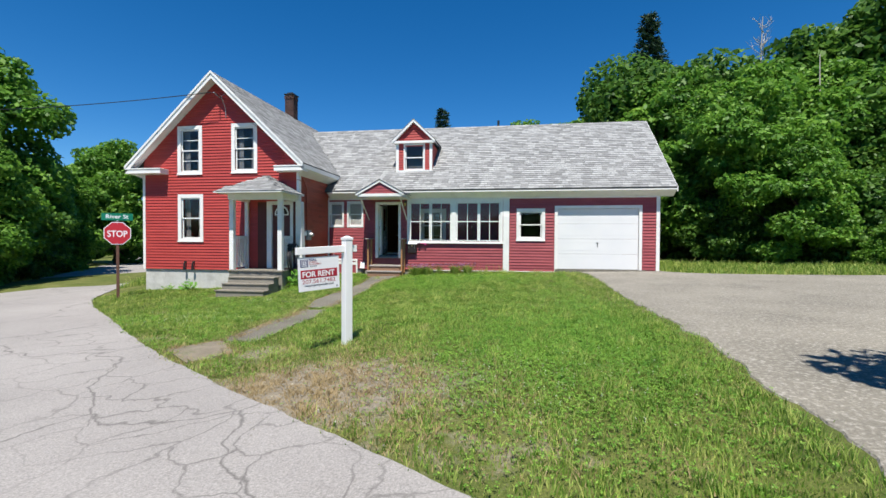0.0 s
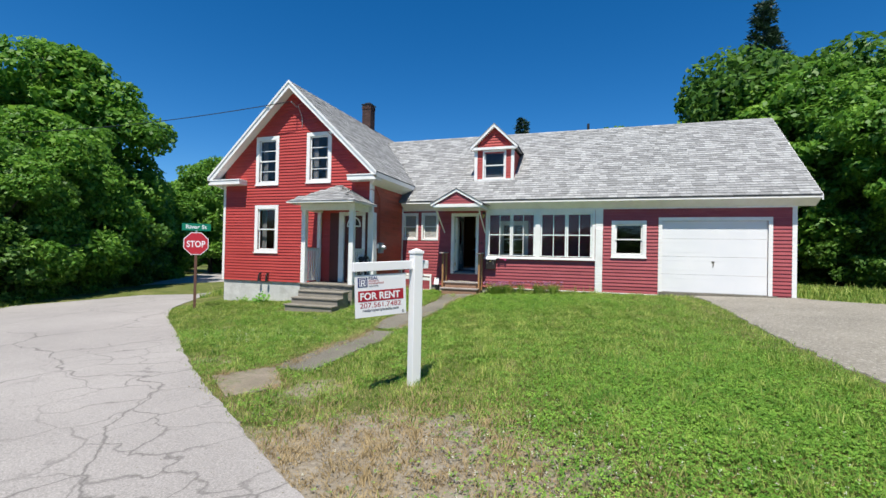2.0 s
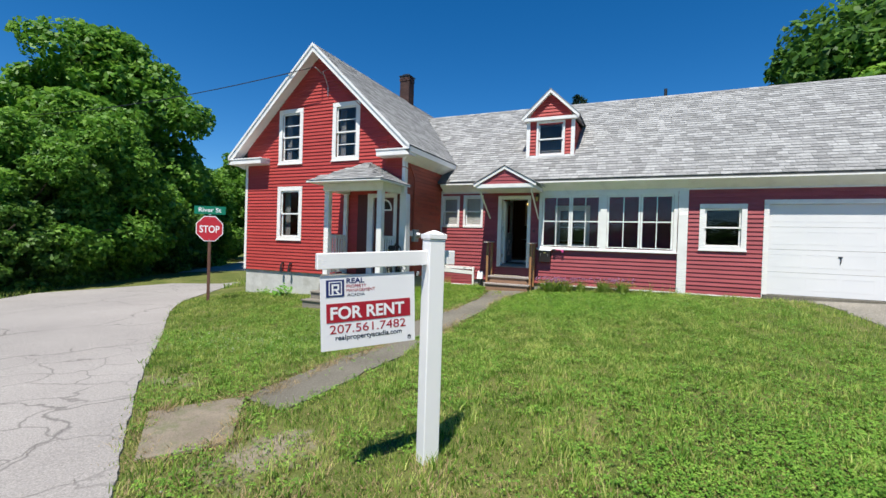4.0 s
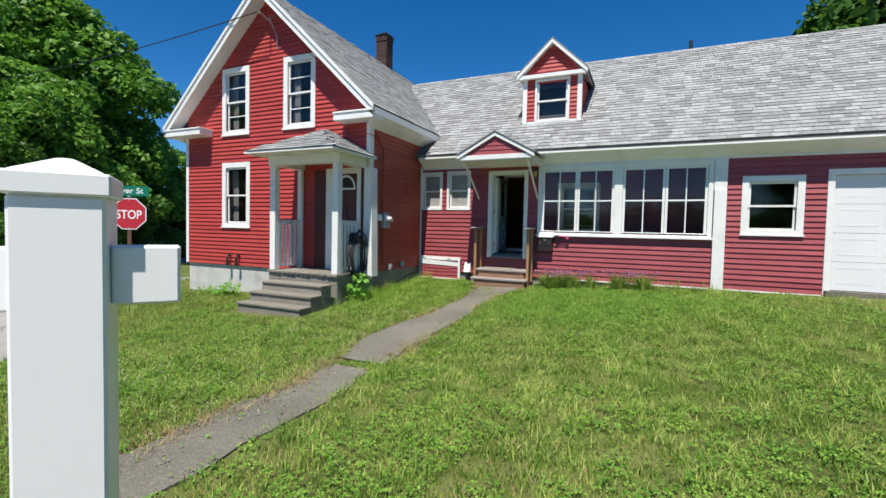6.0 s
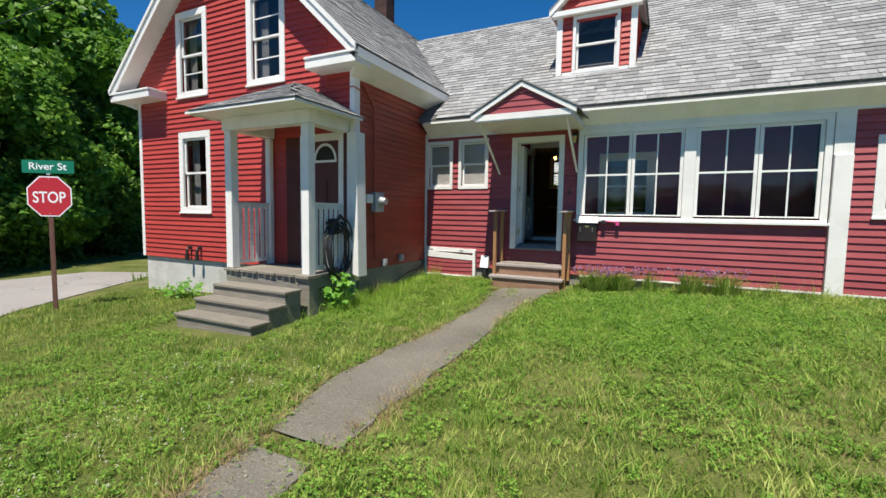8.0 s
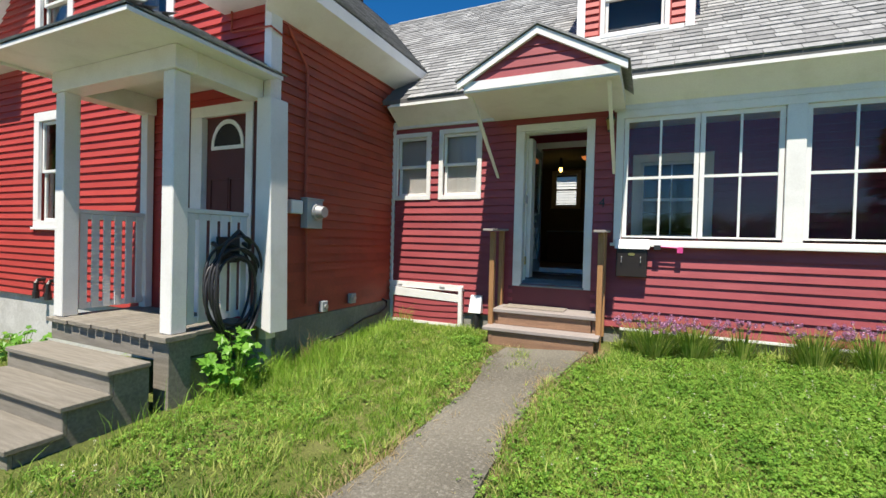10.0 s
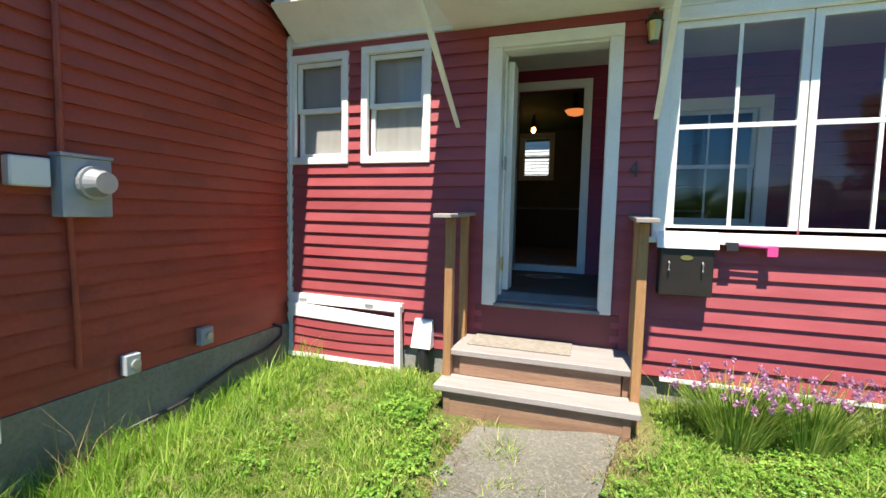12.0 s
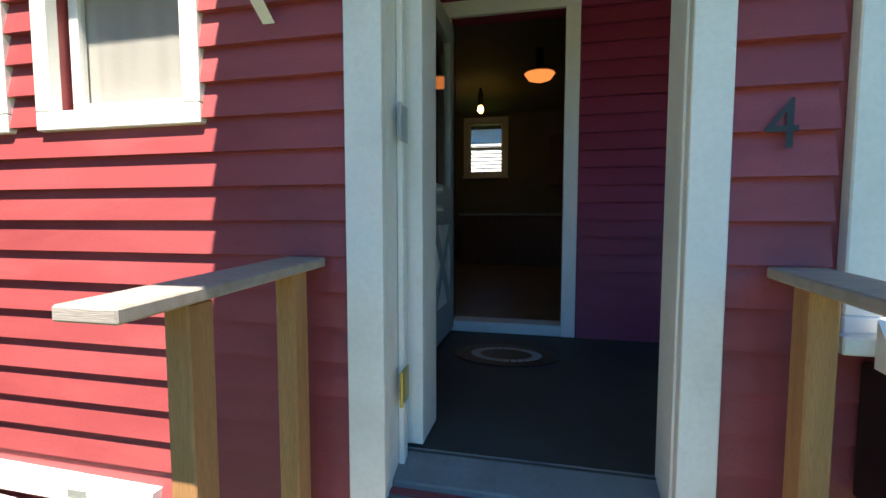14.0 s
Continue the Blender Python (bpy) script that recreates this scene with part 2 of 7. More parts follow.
    pink=surface("pink_plastic", [(0.62, 0.05, 0.22), (0.66, 0.07, 0.26)], 6, 0.4, 80, 0.05, 0.001),
    mat=surface("woven_mat", [(0.26, 0.225, 0.18), (0.38, 0.335, 0.28), (0.15, 0.125, 0.095)], 30, 0.95, 160, 0.8, 0.006),
    leaf=leafy("maple_leaves", (0.034, 0.10, 0.012), (0.105, 0.255, 0.03), (0.25, 0.44, 0.06), 0.42, scale=0.6, detail=6, own=0.55),
    leafdark=leafy("dark_leaves", (0.026, 0.07, 0.013), (0.068, 0.165, 0.024), (0.16, 0.30, 0.045), 0.38, scale=0.6, detail=6, own=0.55),
    needle=leafy("spruce_needles", (0.012, 0.03, 0.014), (0.02, 0.05, 0.022), (0.035, 0.075, 0.03), 0.1),
    grass=leafy("grass_blades", (0.035, 0.095, 0.010), (0.17, 0.315, 0.04), (0.62, 0.66, 0.20), 0.42, 0.55, 2.6, 9, 0.62),
    # brighter copy of the grass, strong sunlight put into its greens
    sungrass=leafy("sun_bright_grass", (0.11, 0.24, 0.022), (0.31, 0.52, 0.065), (0.56, 0.71, 0.17), 0.5, 0.55, 3.5, 6, 0.5),
    weed=leafy("broad_leaves", (0.10, 0.28, 0.03), (0.17, 0.40, 0.05), (0.26, 0.50, 0.08), 0.4, 0.4, 4),
    clover=leafy("clover_leaves", (0.055, 0.15, 0.016), (0.135, 0.30, 0.035), (0.31, 0.49, 0.08), 0.3, 0.5, 4, 5, 0.6),
    flower=leafy("chive_flowers", (0.50, 0.22, 0.40), (0.62, 0.34, 0.53), (0.72, 0.48, 0.64), 0.3, 0.7, 6),
    blossom=leafy("clover_blossom", (0.55, 0.55, 0.42), (0.66, 0.66, 0.54), (0.75, 0.75, 0.65), 0.3, 0.7, 6),
    straw=leafy("dry_grass", (0.26, 0.19, 0.09), (0.38, 0.29, 0.15), (0.48, 0.38, 0.22), 0.2, 0.8, 3),
    pane=glass("window_glass", (0.95, 0.96, 0.96)),
    dark=surface("dark_room", [(0.02, 0.017, 0.017), (0.035, 0.03, 0.03)], 2, 0.9, 20, 0.0),
    bulb=glow("warm_bulb", (1.0, 0.55, 0.12), 6.0),
    dome=glow("amber_dome", (1.0, 0.30, 0.08), 0.38),
)


def ground_material():
    """Lawn soil with dry, bare and green patches."""
    mt = bpy.data.materials.new("lawn_ground")
    mt.use_nodes = True
    nt = mt.node_tree
    n, l = nt.nodes, nt.links
    b = n["Principled BSDF"]
    tc = n.new("ShaderNodeTexCoord")

    def noise_of(sc, det=6, rough=0.6):
        t = n.new("ShaderNodeTexNoise")
        t.inputs["Scale"].default_value, t.inputs["Detail"].default_value, t.inputs["Roughness"].default_value = sc, det, rough
        l.new(tc.outputs["Object"], t.inputs["Vector"])
        return t.outputs[0]

    def ramp(src, stops):
        r = n.new("ShaderNodeValToRGB")
        for i, (p, c) in enumerate(stops):
            e = r.color_ramp.elements[i] if i < 2 else r.color_ramp.elements.new(p)
            e.position, e.color = p, (*c, 1)
        l.new(src, r.inputs[0])
        return r.outputs[0]

    def mix(fac, a, c):
        m_ = n.new("ShaderNodeMix")
        m_.data_type = "RGBA"
        l.new(fac, m_.inputs[0])
        l.new(a, m_.inputs["A"])
        l.new(c, m_.inputs["B"])
        return m_.outputs["Result"]

    lawn = ramp(noise_of(1.1, 8), [(0.3, (0.05, 0.075, 0.016)), (0.7, (0.24, 0.21, 0.09)), (0.5, (0.12, 0.13, 0.035))])
    fine = ramp(noise_of(70, 3), [(0.35, (0.025, 0.045, 0.008)), (0.7, (0.20, 0.25, 0.06))])
    f = n.new("ShaderNodeMath")
    f.operation = "MULTIPLY"
    l.new(noise_of(25, 3), f.inputs[0])
    f.inputs[1].default_value = 0.9
    green = mix(f.outputs[0], lawn, fine)
    dirt = ramp(noise_of(22, 8, 0.75), [(0.3, (0.14, 0.115, 0.085)), (0.7, (0.36, 0.32, 0.26)), (0.5, (0.26, 0.225, 0.17))])
    att = n.new("ShaderNodeAttribute")
    att.attribute_name = "bare"
    br = n.new("ShaderNodeMath")
    br.operation = "ADD"
    l.new(att.outputs["Fac"], br.inputs[0])
    l.new(noise_of(3.5, 8, 0.75), br.inputs[1])
    mr = n.new("ShaderNodeMapRange")
    mr.inputs["From Min"].default_value, mr.inputs["From Max"].default_value = 0.85, 1.05
    l.new(br.outputs[0], mr.inputs[0])
    col = mix(mr.outputs[0], green, dirt)
    l.new(col, b.inputs["Base Color"])
    b.inputs["Roughness"].default_value = 0.95
    b.inputs["Specular IOR Level"].default_value = 0.2
    bp = n.new("ShaderNodeBump")
    bp.inputs["Strength"].default_value, bp.inputs["Distance"].default_value = 0.8, 0.02
    l.new(noise_of(60, 6), bp.inputs["Height"])
    l.new(bp.outputs[0], b.inputs["Normal"])
    return mt


def road_material():
    """Old pale asphalt: stone chips, long cracks, grey patches."""
    mt = bpy.data.materials.new("old_asphalt")
    mt.use_nodes = True
    nt = mt.node_tree
    n, l = nt.nodes, nt.links
    b = n["Principled BSDF"]
    tc = n.new("ShaderNodeTexCoord")
    big, chips, warp = (n.new("ShaderNodeTexNoise") for _ in range(3))
    big.inputs["Scale"].default_value, big.inputs["Detail"].default_value, big.inputs["Roughness"].default_value = 0.35, 8, 0.6
    chips.inputs["Scale"].default_value, chips.inputs["Detail"].default_value, chips.inputs["Roughness"].default_value = 60, 5, 0.8
    warp.inputs["Scale"].default_value, warp.inputs["Detail"].default_value = 1.1, 8
    for t in (big, chips, warp):
        l.new(tc.outputs["Object"], t.inputs["Vector"])
    r = n.new("ShaderNodeValToRGB")
    r.color_ramp.elements[0].position, r.color_ramp.elements[1].position = 0.3, 0.7
    r.color_ramp.elements[0].color, r.color_ramp.elements[1].color = (0.215, 0.20, 0.19, 1), (0.38, 0.357, 0.337, 1)
    l.new(big.outputs[0], r.inputs[0])
    cr = n.new("ShaderNodeValToRGB")
    cr.color_ramp.elements[0].position, cr.color_ramp.elements[1].position = 0.35, 0.66
    cr.color_ramp.elements[0].color, cr.color_ramp.elements[1].color = (0.10, 0.096, 0.09, 1), (0.52, 0.49, 0.465, 1)
    l.new(chips.outputs[0], cr.inputs[0])
    m1 = n.new("ShaderNodeMix")
    m1.data_type = "RGBA"
    m1.inputs[0].default_value = 0.5
    l.new(r.outputs[0], m1.inputs["A"])
    l.new(cr.outputs[0], m1.inputs["B"])
    # cracks: edges of large and of small warped cells, the small ones in patches
    off = n.new("ShaderNodeVectorMath")
    off.operation = "MULTIPLY_ADD"
    l.new(warp.outputs["Color"], off.inputs[0])
    off.inputs[1].default_value = (1.2, 1.2, 0)
    l.new(tc.outputs["Object"], off.inputs[2])
    cracks = []
    for sc, w in ((0.28, 0.008), (1.5, 0.032)):
        v = n.new("ShaderNodeTexVoronoi")
        v.voronoi_dimensions = "2D"
        v.feature = "DISTANCE_TO_EDGE"
        v.inputs["Scale"].default_value = sc
        l.new(off.outputs[0], v.inputs["Vector"])
        m_ = n.new("ShaderNodeMapRange")
        m_.inputs["From Min"].default_value, m_.inputs["From Max"].default_value = 0, w
        m_.inputs["To Min"].default_value, m_.inputs["To Max"].default_value = 1, 0
        l.new(v.outputs["Distance"], m_.inputs[0])
        cracks.append(m_.outputs[0])
    patch = n.new("ShaderNodeAttribute")
    patch.attribute_name = "worn"
    mm = n.new("ShaderNodeMath")
    mm.operation = "MULTIPLY"
    l.new(cracks[1], mm.inputs[0])
    l.new(patch.outputs["Fac"], mm.inputs[1])
    mx = n.new("ShaderNodeMath")
    mx.operation = "MAXIMUM"
    l.new(cracks[0], mx.inputs[0])
    l.new(mm.outputs[0], mx.inputs[1])
    half = n.new("ShaderNodeMath")
    half.operation = "MULTIPLY"
    l.new(mx.outputs[0], half.inputs[0])
    half.inputs[1].default_value = 0.7
    m2 = n.new("ShaderNodeMix")
    m2.data_type = "RGBA"
    l.new(half.outputs[0], m2.inputs[0])
    l.new(m1.outputs["Result"], m2.inputs["A"])
    m2.inputs["B"].default_value = (0.07, 0.065, 0.06, 1)
    l.new(m2.outputs["Result"], b.inputs["Base Color"])
    b.inputs["Roughness"].default_value = 0.9
    bp = n.new("ShaderNodeBump")
    bp.inputs["Strength"].default_value, bp.inputs["Distance"].default_value = 0.5, 0.006
    l.new(chips.outputs[0], bp.inputs["Height"])
    l.new(bp.outputs[0], b.inputs["Normal"])
    return mt


M["ground"] = ground_material()
M["road"] = road_material()
M["gravel"] = surface("packed_gravel", [(0.19, 0.175, 0.145), (0.285, 0.262, 0.218), (0.095, 0.087, 0.068)], 0.7, 0.95, 45, 1.0, 0.016, stain=((0.50, 0.475, 0.42), 0.85, 22.0))

# ---- mesh helpers ----
def bm_new():
    return bmesh.new()


def box(bm, x0, x1, y0, y1, z0, z1):
    v = [bm.verts.new(p) for p in ((x0, y0, z0), (x1, y0, z0), (x1, y1, z0), (x0, y1, z0), (x0, y0, z1), (x1, y0, z1), (x1, y1, z1), (x0, y1, z1))]
    for f in ((3, 2, 1, 0), (4, 5, 6, 7), (0, 1, 5, 4), (1, 2, 6, 5), (2, 3, 7, 6), (3, 0, 4, 7)):
        bm.faces.new([v[i] for i in f])
    return v


def hexa(bm, pts):
    """A solid from eight corners: four below, four above, both counter-clockwise from above."""
    v = [bm.verts.new(p) for p in pts]
    for f in ((3, 2, 1, 0), (4, 5, 6, 7), (0, 1, 5, 4), (1, 2, 6, 5), (2, 3, 7, 6), (3, 0, 4, 7)):
        bm.faces.new([v[i] for i in f])


def prism(bm, ring, shift):
    """A solid swept from a flat ring of points by a shift."""
    shift = Vector(shift)
    a = [bm.verts.new(p) for p in ring]
    b = [bm.verts.new(Vector(p) + shift) for p in ring]
    bm.faces.new(a[::-1])
    bm.faces.new(b)
    for i in range(len(a)):
        j = (i + 1) % len(a)
        bm.faces.new((a[i], a[j], b[j], b[i]))


def tube(bm, points, r, sides=8, r1=None):
    """A round bar along points, tapering from r to r1."""
    pts = [Vector(p) for p in points]
    rings = []
    r1 = r if r1 is None else r1
    up = Vector((0.13, 0.21, 1)).normalized()
    for i, p in enumerate(pts):
        d = (pts[min(i + 1, len(pts) - 1)] - pts[max(i - 1, 0)]).normalized()
        a = d.cross(up)
        if a.length < 0.05:
            a = d.cross(Vector((1, 0, 0)))
        a.normalize()
        b = d.cross(a)
        rr = r + (r1 - r) * i / (len(pts) - 1)
        rings.append([bm.verts.new(p + rr * (math.cos(k * math.tau / sides) * a + math.sin(k * math.tau / sides) * b)) for k in range(sides)])
    for q, s in zip(rings, rings[1:]):
        for k in range(sides):
            bm.faces.new((q[k], q[(k + 1) % sides], s[(k + 1) % sides], s[k]))
    bm.faces.new(rings[0][::-1])
    bm.faces.new(rings[-1])


def lathe(bm, centre, profile, sides=16):
    """Turned round the vertical through centre; profile: (radius, z)."""
    c = Vector(centre)
    rings = [[bm.verts.new(c + Vector((r * math.cos(k * math.tau / sides), r * math.sin(k * math.tau / sides), z))) for k in range(sides)] for r, z in profile]
    for q, s in zip(rings, rings[1:]):
        for k in range(sides):
            bm.faces.new((q[k], q[(k + 1) % sides], s[(k + 1) % sides], s[k]))
    bm.faces.new(rings[0][::-1])
    bm.faces.new(rings[-1])


BASE = {}


def thing(name, loc=(0, 0, 0), label="", category="", group="", kind="", rz=0.0):
    ob = new(name)
    ob.matrix_world = pose(*loc, 0, 0, rz)
    BASE[ob] = Vector(loc) if not rz else Vector((0, 0, 0))
    return tagged(ob, label, category, group, kind)


def part(name, bm, material, parent, label="", bevel=0.0, smooth=False, kind=""):
    """Links a bmesh as one mesh under a thing or part. Corners are in world metres, or in the thing's own where it is turned."""
    if bevel:
        bmesh.ops.bevel(bm, geom=bm.edges[:], offset=bevel, segments=1, affect="EDGES", clamp_overlap=True)
    o = BASE.get(parent, Vector((0, 0, 0)))
    if o.length:
        bmesh.ops.translate(bm, verts=bm.verts[:], vec=-o)
    bmesh.ops.recalc_face_normals(bm, faces=bm.faces[:])
    me = bpy.data.meshes.new(name)
    bm.to_mesh(me)
    bm.free()
    if smooth:
        me.shade_smooth()
    me.materials.append(material)
    ob = new(name, me)
    ob.parent = parent
    BASE[ob] = o
    return tagged(ob, label, kind=kind)


def boxpart(name, dims, material, parent, label="", bevel=0.004):
    bm = bm_new()
    box(bm, *dims)
    return part(name, bm, material, parent, label, bevel)


def solo(name, bm, material, label, category="", kind="", smooth=False, bevel=0.0, group=""):
    """A thing of one mesh, with its origin at its base."""
    lo = Vector((0, 0, 0))
    xs = [v.co for v in bm.verts]
    lo = Vector((sum(c.x for c in xs) / len(xs), sum(c.y for c in xs) / len(xs), min(c.z for c in xs)))
    if kind == "structure":
        lo = Vector((0, 0, 0))
    if bevel:
        bmesh.ops.bevel(bm, geom=bm.edges[:], offset=bevel, segments=1, affect="EDGES", clamp_overlap=True)
    bmesh.ops.translate(bm, verts=bm.verts[:], vec=-lo)
    bmesh.ops.recalc_face_normals(bm, faces=bm.faces[:])
    me = bpy.data.meshes.new(name)
    bm.to_mesh(me)
    bm.free()
    if smooth:
        me.shade_smooth()
    me.materials.append(material)
    ob = new(name, me)
    ob.location = lo
    BASE[ob] = lo
    return tagged(ob, label, category, group, kind)


def raw_mesh(name, verts, faces, material):
    me = bpy.data.meshes.new(name)
    me.from_pydata(verts, [], faces)
    me.update()
    me.materials.append(material)
    return me


# ---- the lie of the land ----
def step(a, b, x):
    t = np.clip((x - a) / (b - a), 0, 1)
    return t * t * (3 - 2 * t)


LAND_X = [-60, -20, -12, -8.5, -6.5, -4.7, -3.1, -2.2, -1.2, 0, 2, 5, 10, 30, 60]
LAND = {
    0: [-1.1, -0.95, -0.64, -0.62, -0.58, -0.55, -0.5, -0.46, -0.41, -0.35, -0.28, -0.2, -0.03, 0.6, 1.5],
    4.5: [-1.1, -0.95, -0.64, -0.61, -0.57, -0.54, -0.48, -0.37, -0.28, -0.2, -0.12, -0.03, 0.09, 0.6, 1.5],
    7: [-1.1, -0.95, -0.64, -0.6, -0.55, -0.54, -0.42, -0.28, -0.21, -0.13, -0.06, 0.02, 0.13, 0.6, 1.5],
    10: [-1.1, -0.95, -0.62, -0.57, -0.52, -0.53, -0.41, -0.33, -0.25, -0.16, -0.06, 0.05, 0.16, 0.6, 1.5],
    13: [-1.1, -0.95, -0.6, -0.47, -0.37, -0.37, -0.27, -0.21, -0.15, -0.08, 0.01, 0.1, 0.2, 0.6, 1.5],
    16.2: [-1.1, -0.92, -0.5, -0.3, -0.1, -0.11, -0.07, -0.04, 0.01, 0.06, 0.11, 0.17, 0.22, 0.6, 1.5],
    20: [-1.1, -0.92, -0.5, -0.3, -0.1, -0.05, -0.02, 0, 0.03, 0.07, 0.12, 0.2, 0.25, 0.6, 1.5],
}


def land(x, y):
    """Height of the ground: profiles along x, joined along y."""
    x, y = np.asarray(x, float), np.asarray(y, float)
    ys = list(LAND)
    rows = [np.interp(x, LAND_X, LAND[k]) for k in ys]
    z = rows[0] + 0 * y
    for k in range(len(ys) - 1):
        t = np.clip((y - ys[k]) / (ys[k + 1] - ys[k]), 0, 1)
        z = z + t * (rows[k + 1] - rows[k])
    return z + step(24, 45, y) * 1.5 * step(-6, 6, x)


def gz(x, y):
    return float(land(x, y))


ROAD_R = [(14, -3.0), (8, -0.6), (3.2, 1.4), (0.95, 1.83), (-0.34, 2.61), (-1.4, 3.29), (-2.05, 3.72), (-2.95, 4.38), (-3.75, 4.95), (-4.5, 5.45), (-5.75, 6.3), (-6.9, 7.15), (-8.81, 8.63), (-10.76, 10.08), (-12.15, 11.32), (-13.37, 12.73), (-15.26, 15.49), (-20.42, 22.9), (-26.3, 32.3), (-39, 48.2), (-60, 72)]
ROAD_L = [(14, -14), (8, -14), (0, -13), (-4, -12), (-7, -10.5), (-9, -8), (-10.4, -5), (-11.5, -2.5), (-12.4, -0.5), (-13, 1), (-13.8, 3), (-14.6, 5), (-16.43, 7.37), (-17.71, 9.3), (-19.09, 10.84), (-20.47, 12.58), (-21.98, 15.35), (-26.08, 21.83), (-34, 33), (-47.5, 49.2), (-66, 68)]
DRIVE_L = [(2.5, 16.55), (2.68, 15.25), (2.68, 12.13), (2.6, 9.8), (2.62, 7.9), (2.6, 5.75), (2.46, 4.36), (2.36, 3.3), (2.28, 2.3), (2.6, 1.2), (4, -0.3)]
DRIVE_R = [(5.25, 16.55), (6.6, 15.67), (10.26, 15.29), (14.04, 15.09), (18, 14.5), (22, 13), (24, 10), (24, 7), (24, 4), (24, 2), (24, 0)]
PATH_L = [(-4.97, 15.76), (-4.98, 15.22), (-4.93, 14.44), (-4.98, 13.4), (-5.16, 12.3), (-5.2, 11.3), (-4.98, 10.46)]
PATH_R = [(-4.02, 15.94), (-4.16, 15.27), (-4.32, 14.54), (-4.32, 13.36), (-4.33, 12.2), (-4.34, 11.2), (-4.32, 10.44)]
PATH2_L = [(-5.0, 10.26), (-4.9, 9.47), (-4.94, 8.48), (-4.88, 7.42), (-4.81, 6.88)]
PATH2_R = [(-4.4, 10.24), (-4.23, 9.48), (-4.18, 8.49), (-4.16, 7.43), (-4.17, 6.72)]


def smooth_line(pts, k):
    """Points along a curve through pts, k to a span."""
    p = [Vector((*q, 0)) for q in pts]
    out = []
    for i in range(len(p) - 1):
        a, b, c, d = p[max(i - 1, 0)], p[i], p[i + 1], p[min(i + 2, len(p) - 1)]
        for j in range(k):
            t = j / k
            q = 0.5 * (2 * b + (c - a) * t + (2 * a - 5 * b + 4 * c - d) * t * t + (3 * b - a - 3 * c + d) * t ** 3)
            out.append((q.x, q.y))
    out.append((p[-1].x, p[-1].y))
    return np.array(out)


def strip(name, left, right, material, label, lift, k=8, across=12, ragged=0.06, thick=0.05, worn=None):
    a, b = smooth_line(left, k), smooth_line(right, k)
    n = len(a)
    rng = np.random.default_rng(len(name))
    ra = np.array([noise.noise(Vector((q[0] * 2.3, q[1] * 2.3, 1))) + 0.6 * noise.noise(Vector((q[0] * 9, q[1] * 9, 3))) for q in a]) * ragged
    rb = np.array([noise.noise(Vector((q[0] * 2.3, q[1] * 2.3, 7))) + 0.6 * noise.noise(Vector((q[0] * 9, q[1] * 9, 5))) for q in b]) * ragged
    way = (b - a) / np.linalg.norm(b - a, axis=1)[:, None]
    a, b = a + way * ra[:, None], b + way * rb[:, None]
    verts, faces = [], []
    ts = [0.0, 0.002, *[j / (across - 2) for j in range(1, across - 2)], 0.998, 1.0]
    for i in range(n):
        for j in range(across + 1):
            t = ts[j]
            x, y = a[i] * (1 - t) + b[i] * t
            verts.append((x, y, gz(x, y) + lift - (thick if j in (0, across) else 0)))
    for i in range(n - 1):
        for j in range(across):
            q = i * (across + 1) + j
            faces.append((q, q + 1, q + across + 2, q + across + 1))
    me = raw_mesh(name, verts, faces, material)
    if worn:
        at = me.attributes.new("worn", "FLOAT", "POINT")
        at.data.foreach_set("value", [worn(v[0], v[1]) for v in verts])
    ob = tagged(new(name, me), label, kind="structure")
    return ob


def inside(poly, x, y):
    """Whether points lie in a polygon (numpy)."""
    c = np.zeros(np.shape(x), bool)
    p = np.array(poly)
    for (x0, y0), (x1, y1) in zip(p, np.roll(p, -1, 0)):
        if y0 != y1:
            c ^= ((y0 > y) != (y1 > y)) & (x < (x1 - x0) * (y - y0) / (y1 - y0) + x0)
    return c


ROAD_POLY = [*smooth_line(ROAD_R, 6), *smooth_line(ROAD_L, 6)[::-1]]
DRIVE_POLY = [*smooth_line(DRIVE_L, 6), *smooth_line(DRIVE_R, 6)[::-1]]
PATH_POLY = [*smooth_line(PATH_L, 4), *smooth_line(PATH_R, 4)[::-1]]
PATH2_POLY = [*smooth_line(PATH2_L, 4), *smooth_line(PATH2_R, 4)[::-1]]
SLAB = [(-5.32, 6.17), (-4.41, 5.49), (-4.0, 6.0), (-4.86, 6.92)]
HOUSE_POLY = [(-13.1, 14.0), (-7.0, 14.0), (-7.0, 16.5), (5.3, 16.5), (5.3, 24), (-13.1, 24)]
PORCH_POLY = [(-9.0, 11.8), (-7.0, 11.8), (-7.0, 14.2), (-9.0, 14.2)]
STAIR_POLY = [(-5.3, 15.7), (-3.8, 15.7), (-3.8, 16.7), (-5.3, 16.7)]


